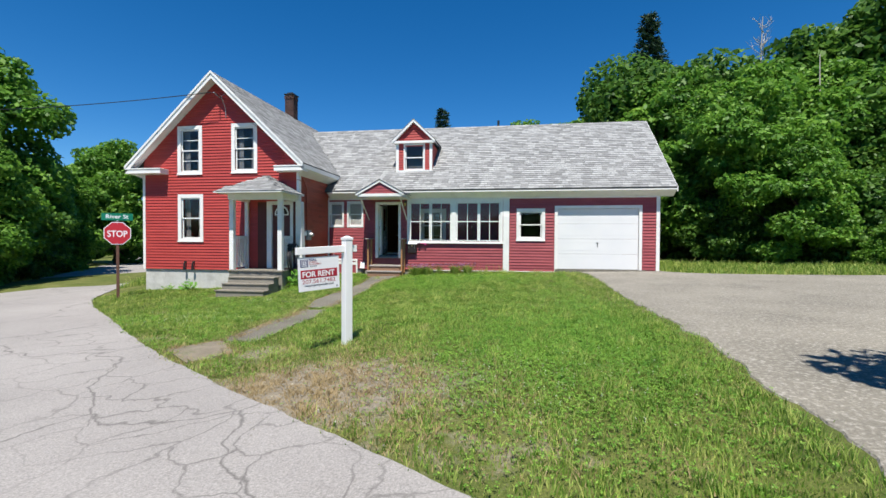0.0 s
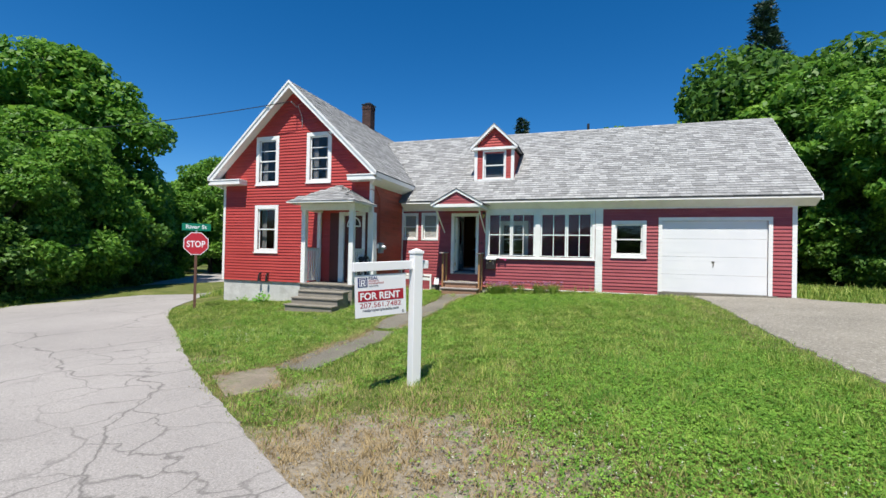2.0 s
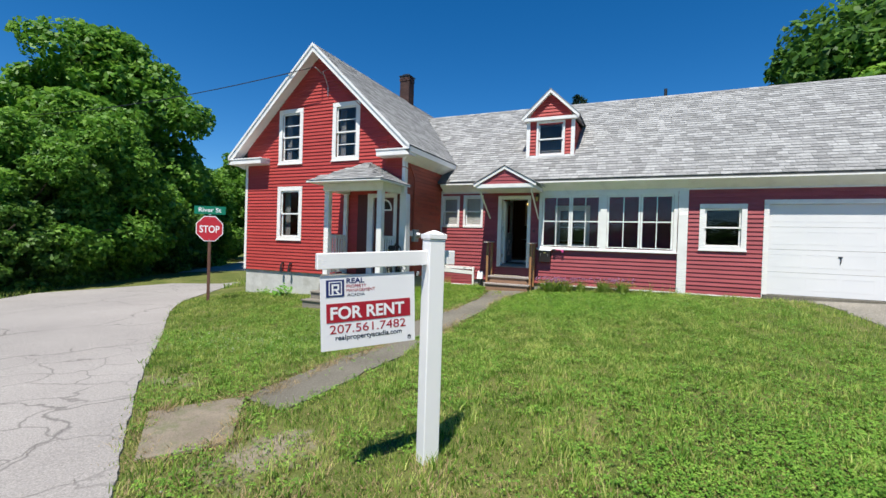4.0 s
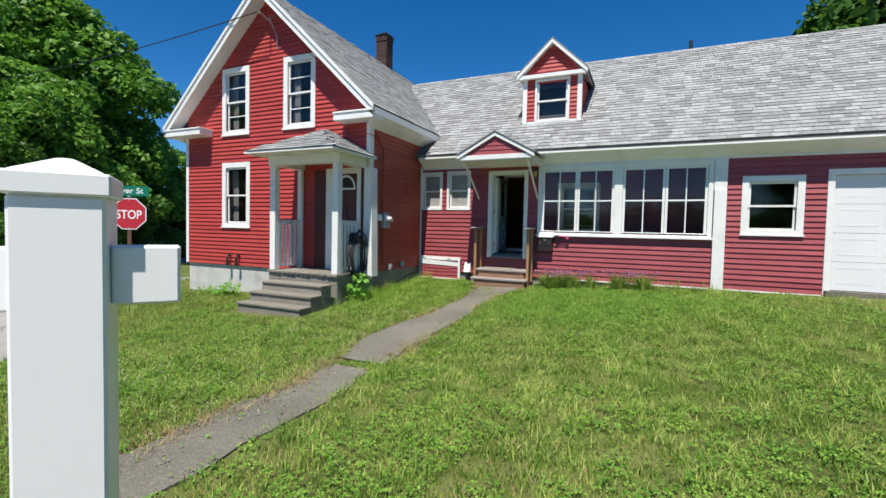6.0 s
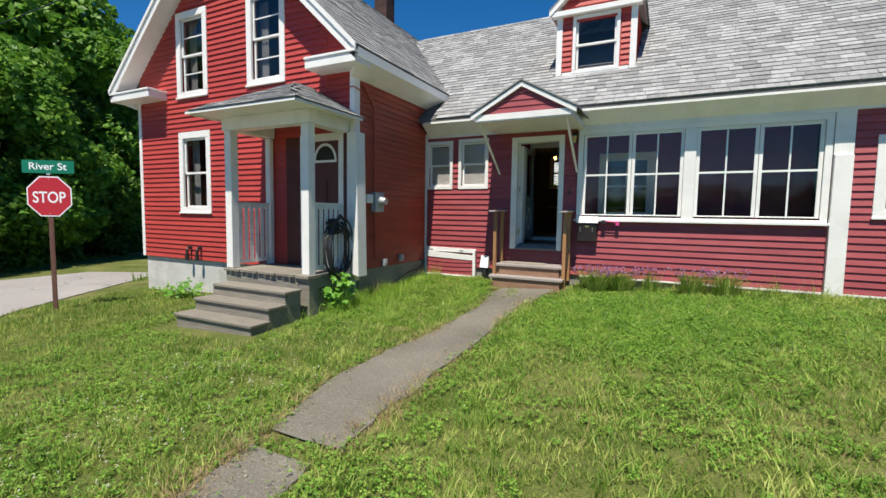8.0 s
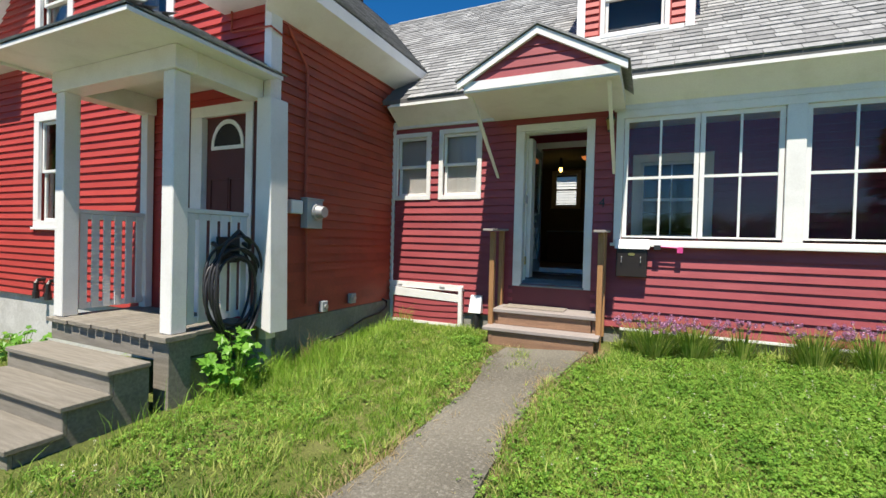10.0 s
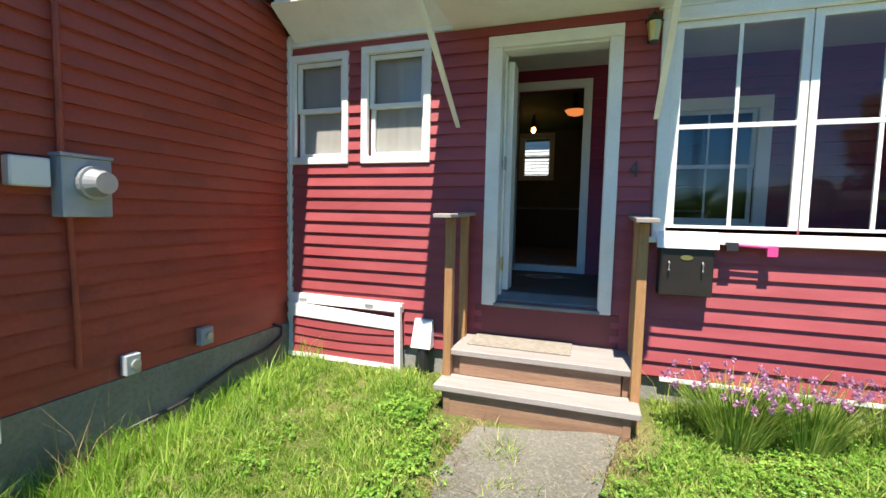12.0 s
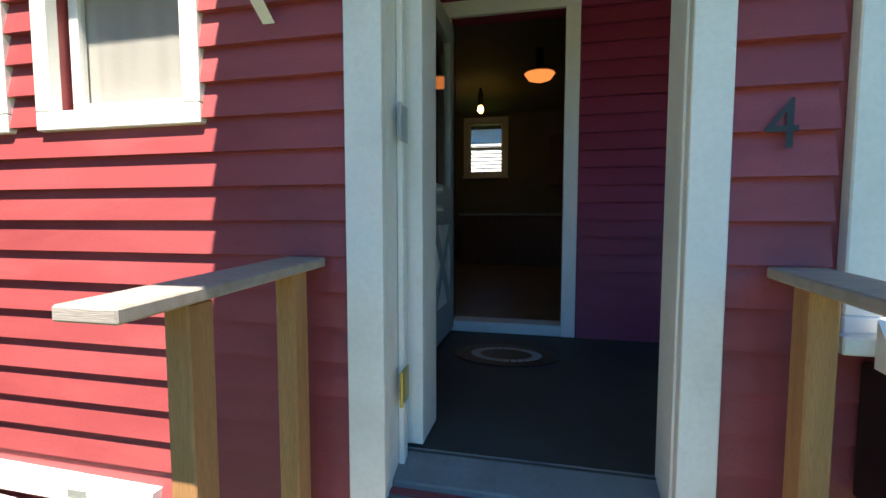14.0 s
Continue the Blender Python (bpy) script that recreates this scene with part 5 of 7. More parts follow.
lo = [bm.verts.new(p + Vector((0, 0, -0.014))) for p in v]
a1, a2 = bm.verts.new(ap), bm.verts.new(ap2)
bm.faces.new((vs[0], vs[1], a2, a1))
bm.faces.new((vs[1], vs[2], a2))
bm.faces.new((vs[2], vs[3], a1, a2))
bm.faces.new((vs[3], vs[0], a1))
for i in range(4):
    bm.faces.new((vs[i], vs[(i + 1) % 4], lo[(i + 1) % 4], lo[i]))
bm.faces.new(lo[::-1])
porch_roof = part("roof", bm, M["roofbase"], porch, "low hipped grey shingle roof")
bm = bm_new()
for a in ((QX0, QX0 + 0.02, QY, G - 0.03), (QX1 - 0.02, QX1, QY, G - 0.03), (QX0 + 0.02, QX1 - 0.02, QY, QY + 0.02)):
    box(bm, a[0], a[1], a[2], a[3], 2.69, 2.742)
part("fascia", bm, M["white"], porch, "thin white fascia")


def railing(name, x, y0, y1, z0, label):
    bm = bm_new()
    box(bm, x - 0.045, x + 0.045, y0, y1, z0 + 1.07, z0 + 1.11)
    box(bm, x - 0.02, x + 0.02, y0, y1, z0 + 1.01, z0 + 1.069)
    r = part(name, bm, M["white"], porch, label, 0.003)
    bm = bm_new()
    box(bm, x - 0.02, x + 0.02, y0, y1, z0 + 0.06, z0 + 0.12)
    part("bottom_rail", bm, M["white"], r, bevel=0.003)
    n = 6
    for k in range(n):
        yy = y0 + (y1 - y0) * (k + 0.5) / n
        bm = bm_new()
        box(bm, x + 0.021, x + 0.04, yy - 0.036, yy + 0.036, z0 + 0.06, z0 + 1.065)
        part("baluster", bm, M["white"], r, bevel=0.003)


railing("railing", PX1, PY + 0.076, G - 0.121, PF, "white porch railing with flat balusters")
railing("railing", PX0, PY + 0.076, G - 0.121, PF, "white porch railing with flat balusters")

# porch door
a, b = PDOOR
bm = bm_new()
box(bm, a - 0.10, a + 0.085, G - 0.05, G + 0.1, PF, 2.42)
box(bm, b - 0.085, b + 0.02, G - 0.05, G + 0.1, PF, 2.42)
box(bm, a - 0.10, b + 0.02, G - 0.05, G + 0.1, 2.421, 2.54)
pd = part("door", bm, M["white"], house, "red front door with a fanlight, closed", 0.004)
bm = bm_new()
box(bm, a + 0.087, b - 0.087, G + 0.02, G + 0.06, PF + 0.02, 2.418)
for z0, z1 in ((PF + 0.15, 1.0), (1.08, 1.75)):
    for c in (a + 0.15, (a + b) / 2 + 0.03):
        frame_ring(bm, c, c + 0.29, z0, z1, 0.02, G + 0.008, G + 0.019)
part("leaf", bm, M["shadedoor"], pd, "red-brown panelled door leaf, porch shade put into its colour")
# strips over the wall beside the door, coloured dark for porch shade
for x0, x1 in ((a - 0.44, a - 0.102), (b + 0.022, b + 0.115)):
    bm = bm_new()
    box(bm, x0, x1, G - 0.038, G - 0.028, PF + 0.01, 2.515)
    part("side_panel", bm, M["shadedoor"], pd, "maroon side panel, darkened for the porch shade")
bm = bm_new()
c = ((a + b) / 2, 2.10)
for k in range(12):
    t0, t1 = math.pi * k / 12, math.pi * (k + 1) / 12
    p = [(c[0] + r * math.cos(t), G + 0.005, c[1] + r * 1.15 * math.sin(t)) for r, t in ((0.21, t0), (0.25, t0), (0.25, t1), (0.21, t1))]
    prism(bm, p, (0, 0.014, 0))
box(bm, c[0] - 0.25, c[0] + 0.25, G + 0.005, G + 0.019, c[1] - 0.04, c[1] - 0.001)
part("fanlight", bm, M["white"], pd, "white half-round fanlight frame")
bm = bm_new()
prism(bm, [(c[0] + 0.209 * math.cos(math.pi * k / 12), G + 0.012, c[1] + 0.24 * math.sin(math.pi * k / 12)) for k in range(13)], (0, 0.007, 0))
part("pane", bm, M["dark"], pd, "dark fanlight glass")

# porch steps
SX0, SX1 = -8.72, -7.17
steps = thing("porch_steps", ((SX0 + SX1) / 2, 12.5, gz(-8, 12.5)), "three grey weathered wooden steps up to the porch", "steps")
for k in range(3):
    yf = 12.07 + 0.30 * k
    zt = PF - 0.18 * (3 - k)
    bm = bm_new()
    box(bm, SX0 - 0.03 + 0.03 * k, SX1 + 0.03, yf, yf + 0.33, zt - 0.04, zt)
    part("tread", bm, M["greywood"], steps, "grey wooden tread", 0.006)
    bm = bm_new()
    box(bm, SX0, SX1, yf + 0.03, yf + 0.06, zt - 0.22, zt - 0.041)
    part("riser", bm, M["greywood"], steps, bevel=0.003)
    for x in (SX0, SX1 - 0.04):
        bm = bm_new()
        box(bm, x, x + 0.04, yf + 0.061, 13.0, -0.75, zt - 0.041) if k == 0 else box(bm, x, x + 0.04, yf + 0.061, 13.0, PF - 0.18 * (4 - k) - 0.04, zt - 0.041)
        part("stringer", bm, M["greywood"], steps)

# ---- entry steps ----
est = thing("entry_steps", (-4.6, 16.1, gz(-4.6, 16)), "two pale pine steps with plank handrail posts at the entry door", "steps")
for yf, yb, zt, x0, x1, th in ((16.08, 16.57, 0.285, -5.24, -3.97, 0.045), (15.87, 16.13, 0.085, -5.29, -3.93, 0.045)):
    bm = bm_new()
    ym = (yf + yb) / 2
    if yb - yf > 0.5:
        box(bm, x0, x1, yf, ym - 0.003, zt - th, zt)
        box(bm, x0, x1, ym + 0.003, yb, zt - th, zt)
    else:
        box(bm, x0, x1, yf, yb, zt - th, zt)
    part("tread", bm, M["tread"], est, "pale worn wooden tread", 0.006)
    bm = bm_new()
    box(bm, x0 + 0.07, x1 - 0.07, yf + 0.035, yf + 0.07, (0.087 if zt > 0.1 else -0.35), zt - th - 0.001)
    part("riser", bm, M["riser"], est, "knotty pine riser board", 0.004)
for x in (-5.22, -4.03):
    bm = bm_new()
    box(bm, x, x + 0.045, 15.90, 16.14, -0.4, 0.038)
    box(bm, x, x + 0.045, 16.14, 16.55, -0.4, 0.238)
    part("stringer", bm, M["riser"], est)
for x in (-5.285, -3.985):
    for y, top in ((16.06, 1.255), (16.44, 1.275)):
        bm = bm_new()
        box(bm, x, x + 0.06, y, y + 0.07, -0.15 if y < 16.2 else 0.0, top)
        part("rail_post", bm, M["tanwood"], est, "upright pine post", 0.004)
    bm = bm_new()
    xx = x - 0.035
    hexa(bm, [(xx - 0.0, 15.88, 1.258), (xx + 0.13, 15.88, 1.258), (xx + 0.13, 16.56, 1.278), (xx, 16.56, 1.278), (xx, 15.88, 1.286), (xx + 0.13, 15.88, 1.286), (xx + 0.13, 16.56, 1.306), (xx, 16.56, 1.306)])
    part("cap_rail", bm, M["tread"], est, "grey weathered cap board", 0.004)
bm = bm_new()
box(bm, -5.15, -4.38, 16.24, 16.565, 0.286, 0.298)
solo("door_mat", bm, M["mat"], "woven tan door mat on the top step", "door mat", bevel=0.003)

# ---- shingles ----
def shingle_quads(p, u, v, lu, lv, course, rng, keep):
    """Shingle tabs on a slope: origin p at the eave, u along it, v up it. keep(a, b): whether a tab stands at a along, b up."""
    n = u.cross(v)
    verts, faces = [], []
    rows = int(lv / course)
    for r in range(rows + 1):
        a = -rng.uniform(0, 0.3)
        b0, b1 = r * course - 0.012, min(r * course + course, lv)
        while a < lu:
            w = rng.uniform(0.16, 0.34)
            a0, a1 = max(a, -0.01), min(a + w - 0.006, lu + 0.01)
            a += w
            if a1 - a0 < 0.02 or not keep((a0 + a1) / 2, (b0 + b1) / 2):
                continue
            h = 0.014 + rng.uniform(0, 0.008)
            o = p + u * a0 + v * b0
            q = [p + u * a0 + v * b0 + n * h, p + u * a1 + v * b0 + n * h, p + u * a1 + v * (b1 + 0.02) + n * 0.003, p + u * a0 + v * (b1 + 0.02) + n * 0.003,
                 p + u * a0 + v * b0, p + u * a1 + v * b0]
            k = len(verts)
            verts += [tuple(c) for c in q]
            faces += [(k, k + 1, k + 2, k + 3), (k + 4, k + 5, k + 1, k)]
    return verts, faces


def shingled(roof, p, u, v, lu, lv, keep, label, single=None, course=0.14, seed=1):
    """Tabs over a roof. Those within single (a0, a1, b0, b1) are pieces of their own."""
    rng = random.Random(seed)
    p, u, v = Vector(p), Vector(u).normalized(), Vector(v).normalized()
    verts, faces = shingle_quads(p, u, v, lu, lv, course, rng, keep)
    base = BASE[roof]
    vs, fs = [], []
    count = 0
    for k in range(0, len(verts), 6):
        c = Vector(verts[k]) - p
        a, b = c.dot(u), c.dot(v)
        q = [Vector(x) - base for x in verts[k:k + 6]]
        if single and count < 300 and single[0] < a < single[1] and single[2] < b < single[3]:
            me = raw_mesh("shingle", q, [(0, 1, 2, 3), (4, 5, 1, 0)], M["shingle1"])
            ob = new("shingle", me)
            ob.parent = roof
            count += 1
        else:
            m_ = len(vs)
            vs += q
            fs += [(m_, m_ + 1, m_ + 2, m_ + 3), (m_ + 4, m_ + 5, m_ + 1, m_)]
    ob = new("shingles", raw_mesh("shingles", vs, fs, M["shingle"]))
    ob.parent = roof
    tagged(ob, label, kind="stuff")


M["shingle1"] = surface("grey_shingle_tab", [(0.235, 0.24, 0.24), (0.35, 0.355, 0.35), (0.16, 0.16, 0.165)], 14, 0.9, 60, 0.8, 0.006, vary=0.30)
sv = Vector((0, RY - EY, RZ - EZ))


def keep_main(a, b):
    x = RX0 + a
    y = EY + (RY - EY) * b / sv.length
    z = EZ + (RZ - EZ) * b / sv.length
    if x < -6.7 and z < gable_top(x) - 0.05 - 0.0:
        return False
    if -4.42 < x < -3.06 and DY - 0.02 < y and z < 5.3 and z > 3.8:
        return False
    return x > RX0 + 2.25 * (1 - b / sv.length)


shingled(main_roof, (RX0, EY, EZ), (1, 0, 0), sv, RX1 - RX0, sv.length, keep_main, "grey architectural shingles, joined", (2.4, 7.5, -1, 1.7))
gv = Vector((GR - GE1, 0, 6.93 - GZE))
shingled(gable_roof, (GE1, GY0, GZE), (0, 1, 0), gv, GY1 - GY0, gv.length, lambda a, b: True, "grey architectural shingles, joined", seed=2)
lv_ = Vector((-1, 0, 0))
# porch roof faces
for p, u, v, lu, kp in (((QX0, QY, QZ), (1, 0, 0), (0, 1.27, 0.64), QX1 - QX0, lambda a, b: min(a * 1.09, (QX1 - QX0 - a)) > b * 0.845),
                        ((QX1, QY, QZ), (0, 1, 0), (-1.20, 0, 0.64), G - QY, lambda a, b: a > b * 0.935)):
    shingled(porch_roof, p, u, v, lu, 1.34 if u[1] else 1.40, kp, "grey shingles, joined", seed=4)
bm = bm_new()
for k in range(60):
    x = RX0 + 0.3 + k * 0.252
    if x < RX1 - 0.2:
        prism(bm, [(x, RY - 0.11, RZ - 0.085 + 0.02), (x, RY, RZ + 0.024), (x, RY + 0.11, RZ - 0.085 + 0.02), (x, RY, RZ + 0.006)], (0.27, 0, -0.004))
part("ridge_cap", bm, M["shingle"], main_roof, "row of grey ridge shingles", kind="stuff")

# ---- ground works ----
strip("path", PATH_L, PATH_R, M["concrete"], "worn grey concrete path to the entry door", 0.03, 8, 6, 0.05)
strip("path", PATH2_L, PATH2_R, M["concrete"], "older cracked stretch of the concrete path", 0.02, 8, 6, 0.07)
bm = bm_new()
hexa(bm, [(*q, gz(*q) - 0.06) for q in SLAB] + [(*q, gz(*q) + 0.02) for q in SLAB])
solo("paving_slab", bm, M["oldslab"], "sunken grey concrete slab at the kerb end of the path", kind="structure")

# ---- the rental sign ----
AX, AY = -2.30, 6.20
AW = Vector((-0.598, -0.801, 0)).normalized()
ang = math.degrees(math.atan2(-AW.y, -AW.x))
sp = thing("sign_post", (AX, AY, gz(AX, AY)), "square white vinyl sign post with a crossarm", "sign post", rz=ang)
SB = -0.03 - gz(AX, AY)
h = 0.060
zt_ = 1.285 - gz(AX, AY)
bm = bm_new()
box(bm, -h, h, -h, h, -0.3, zt_ - 0.05)
part("post", bm, M["vinyl"], sp, "white square post", 0.005)
bm = bm_new()
box(bm, -h - 0.008, h + 0.008, -h - 0.008, h + 0.008, zt_ - 0.05, zt_ - 0.015)
hexa(bm, [(-h, -h, zt_ - 0.014), (h, -h, zt_ - 0.014), (h, h, zt_ - 0.014), (-h, h, zt_ - 0.014), (-0.01, -0.01, zt_ + 0.012), (0.01, -0.01, zt_ + 0.012), (0.01, 0.01, zt_ + 0.012), (-0.01, 0.01, zt_ + 0.012)])
part("cap", bm, M["vinyl"], sp, "white pyramid cap", 0.003)
az = 1.105 - gz(AX, AY)
bm = bm_new()
hexa(bm, [(-0.81, -0.025, az - 0.083), (-h - 0.001, -0.025, az - 0.050), (-h - 0.001, 0.025, az - 0.050), (-0.81, 0.025, az - 0.083), (-0.81, -0.025, az + 0.017), (-h - 0.001, -0.025, az + 0.050), (-h - 0.001, 0.025, az + 0.050), (-0.81, 0.025, az + 0.017)])
box(bm, h + 0.001, h + 0.10, -0.025, 0.025, az - 0.048, az + 0.052)
part("arm", bm, M["vinyl"], sp, "white crossarm", 0.004)
for x in (-0.70, -0.22):
    bm = bm_new()
    zh = az + 0.045 * x + 0.004
    pts = [(x + 0.014 * math.sin(t), 0, zh - 0.068 + 0.014 * math.cos(t)) for t in np.linspace(0.4, 5.6, 9)]
    tube(bm, [(x, 0, zh - 0.048), (x, 0, zh - 0.058), *pts], 0.003, 6)
    tube(bm, [(x, 0.0, zh - 0.079), (x, 0.0, zh - 0.115)], 0.003, 6)
    part("hook", bm, M["steel"], sp, "steel eye hook")

SIGN_W, SIGN_H = 0.64, 0.472
sg = thing("rental_sign", (AX, AY, gz(AX, AY)), "white FOR RENT board with red and navy lettering", "sign", rz=ang)
sg.matrix_world = pose(AX, AY, gz(AX, AY), 0, 0, ang) @ Matrix.Translation((0, 0, az)) @ Matrix.Rotation(-0.045, 4, "Y") @ Matrix.Translation((0, 0, -az))
sx0, sx1 = -0.79, -0.79 + SIGN_W
sz1 = az - 0.088
sz0 = sz1 - SIGN_H
boxpart("board", (sx0, sx1, -0.004, 0.004, sz0, sz1), M["signwhite"], sg, bevel=0.001)
boxpart("band", (sx0 + 0.035, sx1 - 0.035, -0.0062, -0.0042, sz0 + 0.175, sz0 + 0.295), M["signred"], sg, "red band", bevel=0)


def lettering(name, body, x, z, size, material, parent, y=-0.0075, width=None, bold=0.0, label=""):
    """Flat letters facing -y, their left foot at x, z, made into a mesh."""
    cu = bpy.data.curves.new(name, "FONT")
    cu.body, cu.size, cu.extrude, cu.offset = body, size, 0.0006, bold
    tmp = bpy.data.objects.new(name, cu)
    scene.collection.objects.link(tmp)
    me = bpy.data.meshes.new_from_object(tmp.evaluated_get(bpy.context.evaluated_depsgraph_get()))
    bpy.data.objects.remove(tmp)
    xs = [v.co.x for v in me.vertices]
    k = width / (max(xs) - min(xs)) if width else 1
    x_min = min(xs)
    for v in me.vertices:
        v.co = ((v.co.x - x_min) * k + x, y - v.co.z, v.co.y + z)
    me.name = name
    me.materials.clear()
    me.materials.append(material)
    ob = new(name, me)
    ob.parent = parent
    BASE[ob] = Vector((0, 0, 0))
    return tagged(ob, label)


lettering("lettering", "FOR RENT", sx0 + 0.06, sz0 + 0.197, 0.108, M["signwhite"], sg, width=0.50, bold=0.003, label="white letters")
lettering("lettering", "207.561.7482", sx0 + 0.055, sz0 + 0.105, 0.078, M["signred"], sg, y=-0.005, width=0.515, bold=0.0, label="red telephone number")
lettering("lettering", "realpropertyacadia.com", sx0 + 0.09, sz0 + 0.062, 0.045, M["signdark"], sg, y=-0.005, width=0.45, bold=0.0006, label="small dark web address")
lettering("lettering", "PROPERTY", sx0 + 0.165, sz1 - 0.082, 0.028, M["signred"], sg, y=-0.005, width=0.13, label="small red word")
lettering("lettering", "MANAGEMENT", sx0 + 0.165, sz1 - 0.108, 0.028, M["signred"], sg, y=-0.005, width=0.19, label="small red word")
lettering("lettering", "ACADIA", sx0 + 0.17, sz1 - 0.136, 0.026, M["signdark"], sg, y=-0.005, width=0.115, label="small dark word")
lettering("lettering", "REAL", sx0 + 0.165, sz1 - 0.053, 0.045, M["signblue"], sg, y=-0.005, width=0.118, bold=0.001, label="navy word")
boxpart("emblem", (sx0 + 0.035, sx0 + 0.15, -0.0062, -0.0042, sz1 - 0.135, sz1 - 0.028), M["signblue"], sg, "navy square emblem", bevel=0)
bm = bm_new()
frame_ring(bm, sx0 + 0.052, sx0 + 0.135, sz1 - 0.124, sz1 - 0.038, 0.006, -0.0075, -0.0063)
frame_ring(bm, sx0 + 0.070, sx0 + 0.118, sz1 - 0.095, sz1 - 0.055, 0.011, -0.0075, -0.0063)
box(bm, sx0 + 0.070, sx0 + 0.082, -0.0075, -0.0063, sz1 - 0.118, sz1 - 0.095)
prism(bm, [(sx0 + 0.092, -0.0063, sz1 - 0.095), (sx0 + 0.105, -0.0063, sz1 - 0.095), (sx0 + 0.125, -0.0063, sz1 - 0.118), (sx0 + 0.108, -0.0063, sz1 - 0.118)], (0, -0.0012, 0))
part("emblem_mark", bm, M["signwhite"], sg, "white strokes of the emblem")
bm = bm_new()
q = (sx1 - 0.055, sz0 + 0.03)
frame_ring(bm, q[0], q[0] + 0.022, q[1] - 0.012, q[1] + 0.006, 0.003, -0.006, -0.0042)
prism(bm, [(q[0] - 0.004, -0.0042, q[1] + 0.006), (q[0] + 0.026, -0.0042, q[1] + 0.006), (q[0] + 0.011, -0.0042, q[1] + 0.016)], (0, -0.0018, 0))
part("house_mark", bm, M["signdark"], sg, "tiny house symbol")

# ---- stop sign ----
TX, TY = -11.96, 11.98
st = thing("stop_sign", (TX, TY, gz(TX, TY)), "red octagonal stop sign below a green street name plate", "stop sign", rz=36)
g0 = gz(TX, TY)
cz = 1.40 - g0
bm = bm_new()
box(bm, -0.028, 0.028, 0.0, 0.03, -0.3, 2.02 - g0)
box(bm, -0.04, -0.028, 0.004, 0.012, -0.3, 1.7 - g0)
box(bm, 0.028, 0.04, 0.004, 0.012, -0.3, 1.7 - g0)
part("post", bm, M["rust"], st, "rusty steel channel post")


def octagon(bm, r, y0, y1, z):
    prism(bm, [(r * math.cos(math.pi / 8 + k * math.pi / 4), y0, z + r * math.sin(math.pi / 8 + k * math.pi / 4)) for k in range(8)], (0, y1 - y0, 0))


R8 = 0.375
bm = bm_new()
octagon(bm, R8, -0.006, -0.003, cz)
part("plate", bm, M["signwhite"], st, "white sign edge")
bm = bm_new()
octagon(bm, R8 - 0.022, -0.008, -0.0062, cz)
part("face", bm, M["stopred"], st, "red sign face")
lettering("lettering", "STOP", -0.255, cz - 0.105, 0.27, M["signwhite"], st, y=-0.009, width=0.51, bold=0.004, label="white letters")
bm = bm_new()
box(bm, -0.40, 0.40, -0.006, -0.002, 1.80 - g0, 2.02 - g0)
part("name_plate", bm, M["green"], st, "green street name plate")
lettering("lettering", "River St", -0.29, 1.86 - g0, 0.17, M["signwhite"], st, y=-0.0072, width=0.58, bold=0.002, label="white letters")
bm = bm_new()
box(bm, -0.03, 0.03, -0.012, 0.0, 1.77 - g0, 1.80 - g0)
for zz in (cz + 0.3, cz - 0.3):
    tube(bm, [(0, -0.014, zz), (0, -0.0085, zz)], 0.01, 8)
part("bracket", bm, M["steel"], st, "steel bracket and bolts")

# ---- things on the walls ----
mb = thing("mailbox", (-3.72, W - 0.1, 0.80), "black wall mailbox with a white lid hung under the window", "mailbox")
bm = bm_new()
box(bm, -3.81, -3.47, W - 0.15, W - 0.022, 0.75, 1.085)
part("body", bm, M["brown"], mb, "dark brown metal body", 0.006)
bm = bm_new()
hexa(bm, [(-3.83, W - 0.175, 1.085), (-3.45, W - 0.175, 1.085), (-3.45, W - 0.102, 1.09), (-3.83, W - 0.102, 1.09), (-3.83, W - 0.172, 1.105), (-3.45, W - 0.172, 1.105), (-3.45, W - 0.102, 1.20), (-3.83, W - 0.102, 1.20)])
part("lid", bm, M["vinyl"], mb, "white sloping lid")
bm = bm_new()
lathe(bm, (0, 0, 0), [(0.04, -0.002), (0.04, 0.002)], 16)
bmesh.ops.scale(bm, vec=(1.0, 0.45, 1), verts=bm.verts[:])
bmesh.ops.rotate(bm, cent=(0, 0, 0), matrix=Matrix.Rotation(radians(90), 3, "X"), verts=bm.verts[:])
bmesh.ops.translate(bm, vec=(-3.64, W - 0.153, 1.02), verts=bm.verts[:])
part("badge", bm, M["brass"], mb, "oval brass badge")
for x in (-3.75, -3.54):
    bm = bm_new()
    tube(bm, [(x, W - 0.155, 0.92), (x, W - 0.175, 0.93), (x, W - 0.175, 0.98), (x, W - 0.155, 0.99)], 0.006, 6)
    part("hook", bm, M["steel"], mb, "small steel hook")
ps = thing("scraper", (-3.4, W - 0.1, 1.08), "pink and black plastic scraper on the sill", "scraper")
bm = bm_new()
tube(bm, [(-3.33, W - 0.12, 1.12), (-3.14, W - 0.12, 1.11)], 0.012, 8)
box(bm, -3.16, -3.10, W - 0.13, W - 0.10, 1.05, 1.12)
part("handle", bm, M["pink"], ps, "pink handle")
bm = bm_new()
box(bm, -3.40, -3.33, W - 0.14, W - 0.102, 1.08, 1.135)
part("grip", bm, M["black"], ps, "black grip")

lt = thing("wall_lantern", (-3.95, W - 0.05, 2.55), "black carriage wall lantern with a lit amber glass", "lantern")
bm = bm_new()
box(bm, -3.99, -3.92, W - 0.03, W - 0.001, 2.58, 2.78)
tube(bm, [(-3.955, W - 0.03, 2.72), (-3.955, W - 0.08, 2.78), (-3.955, W - 0.12, 2.75)], 0.009, 6)
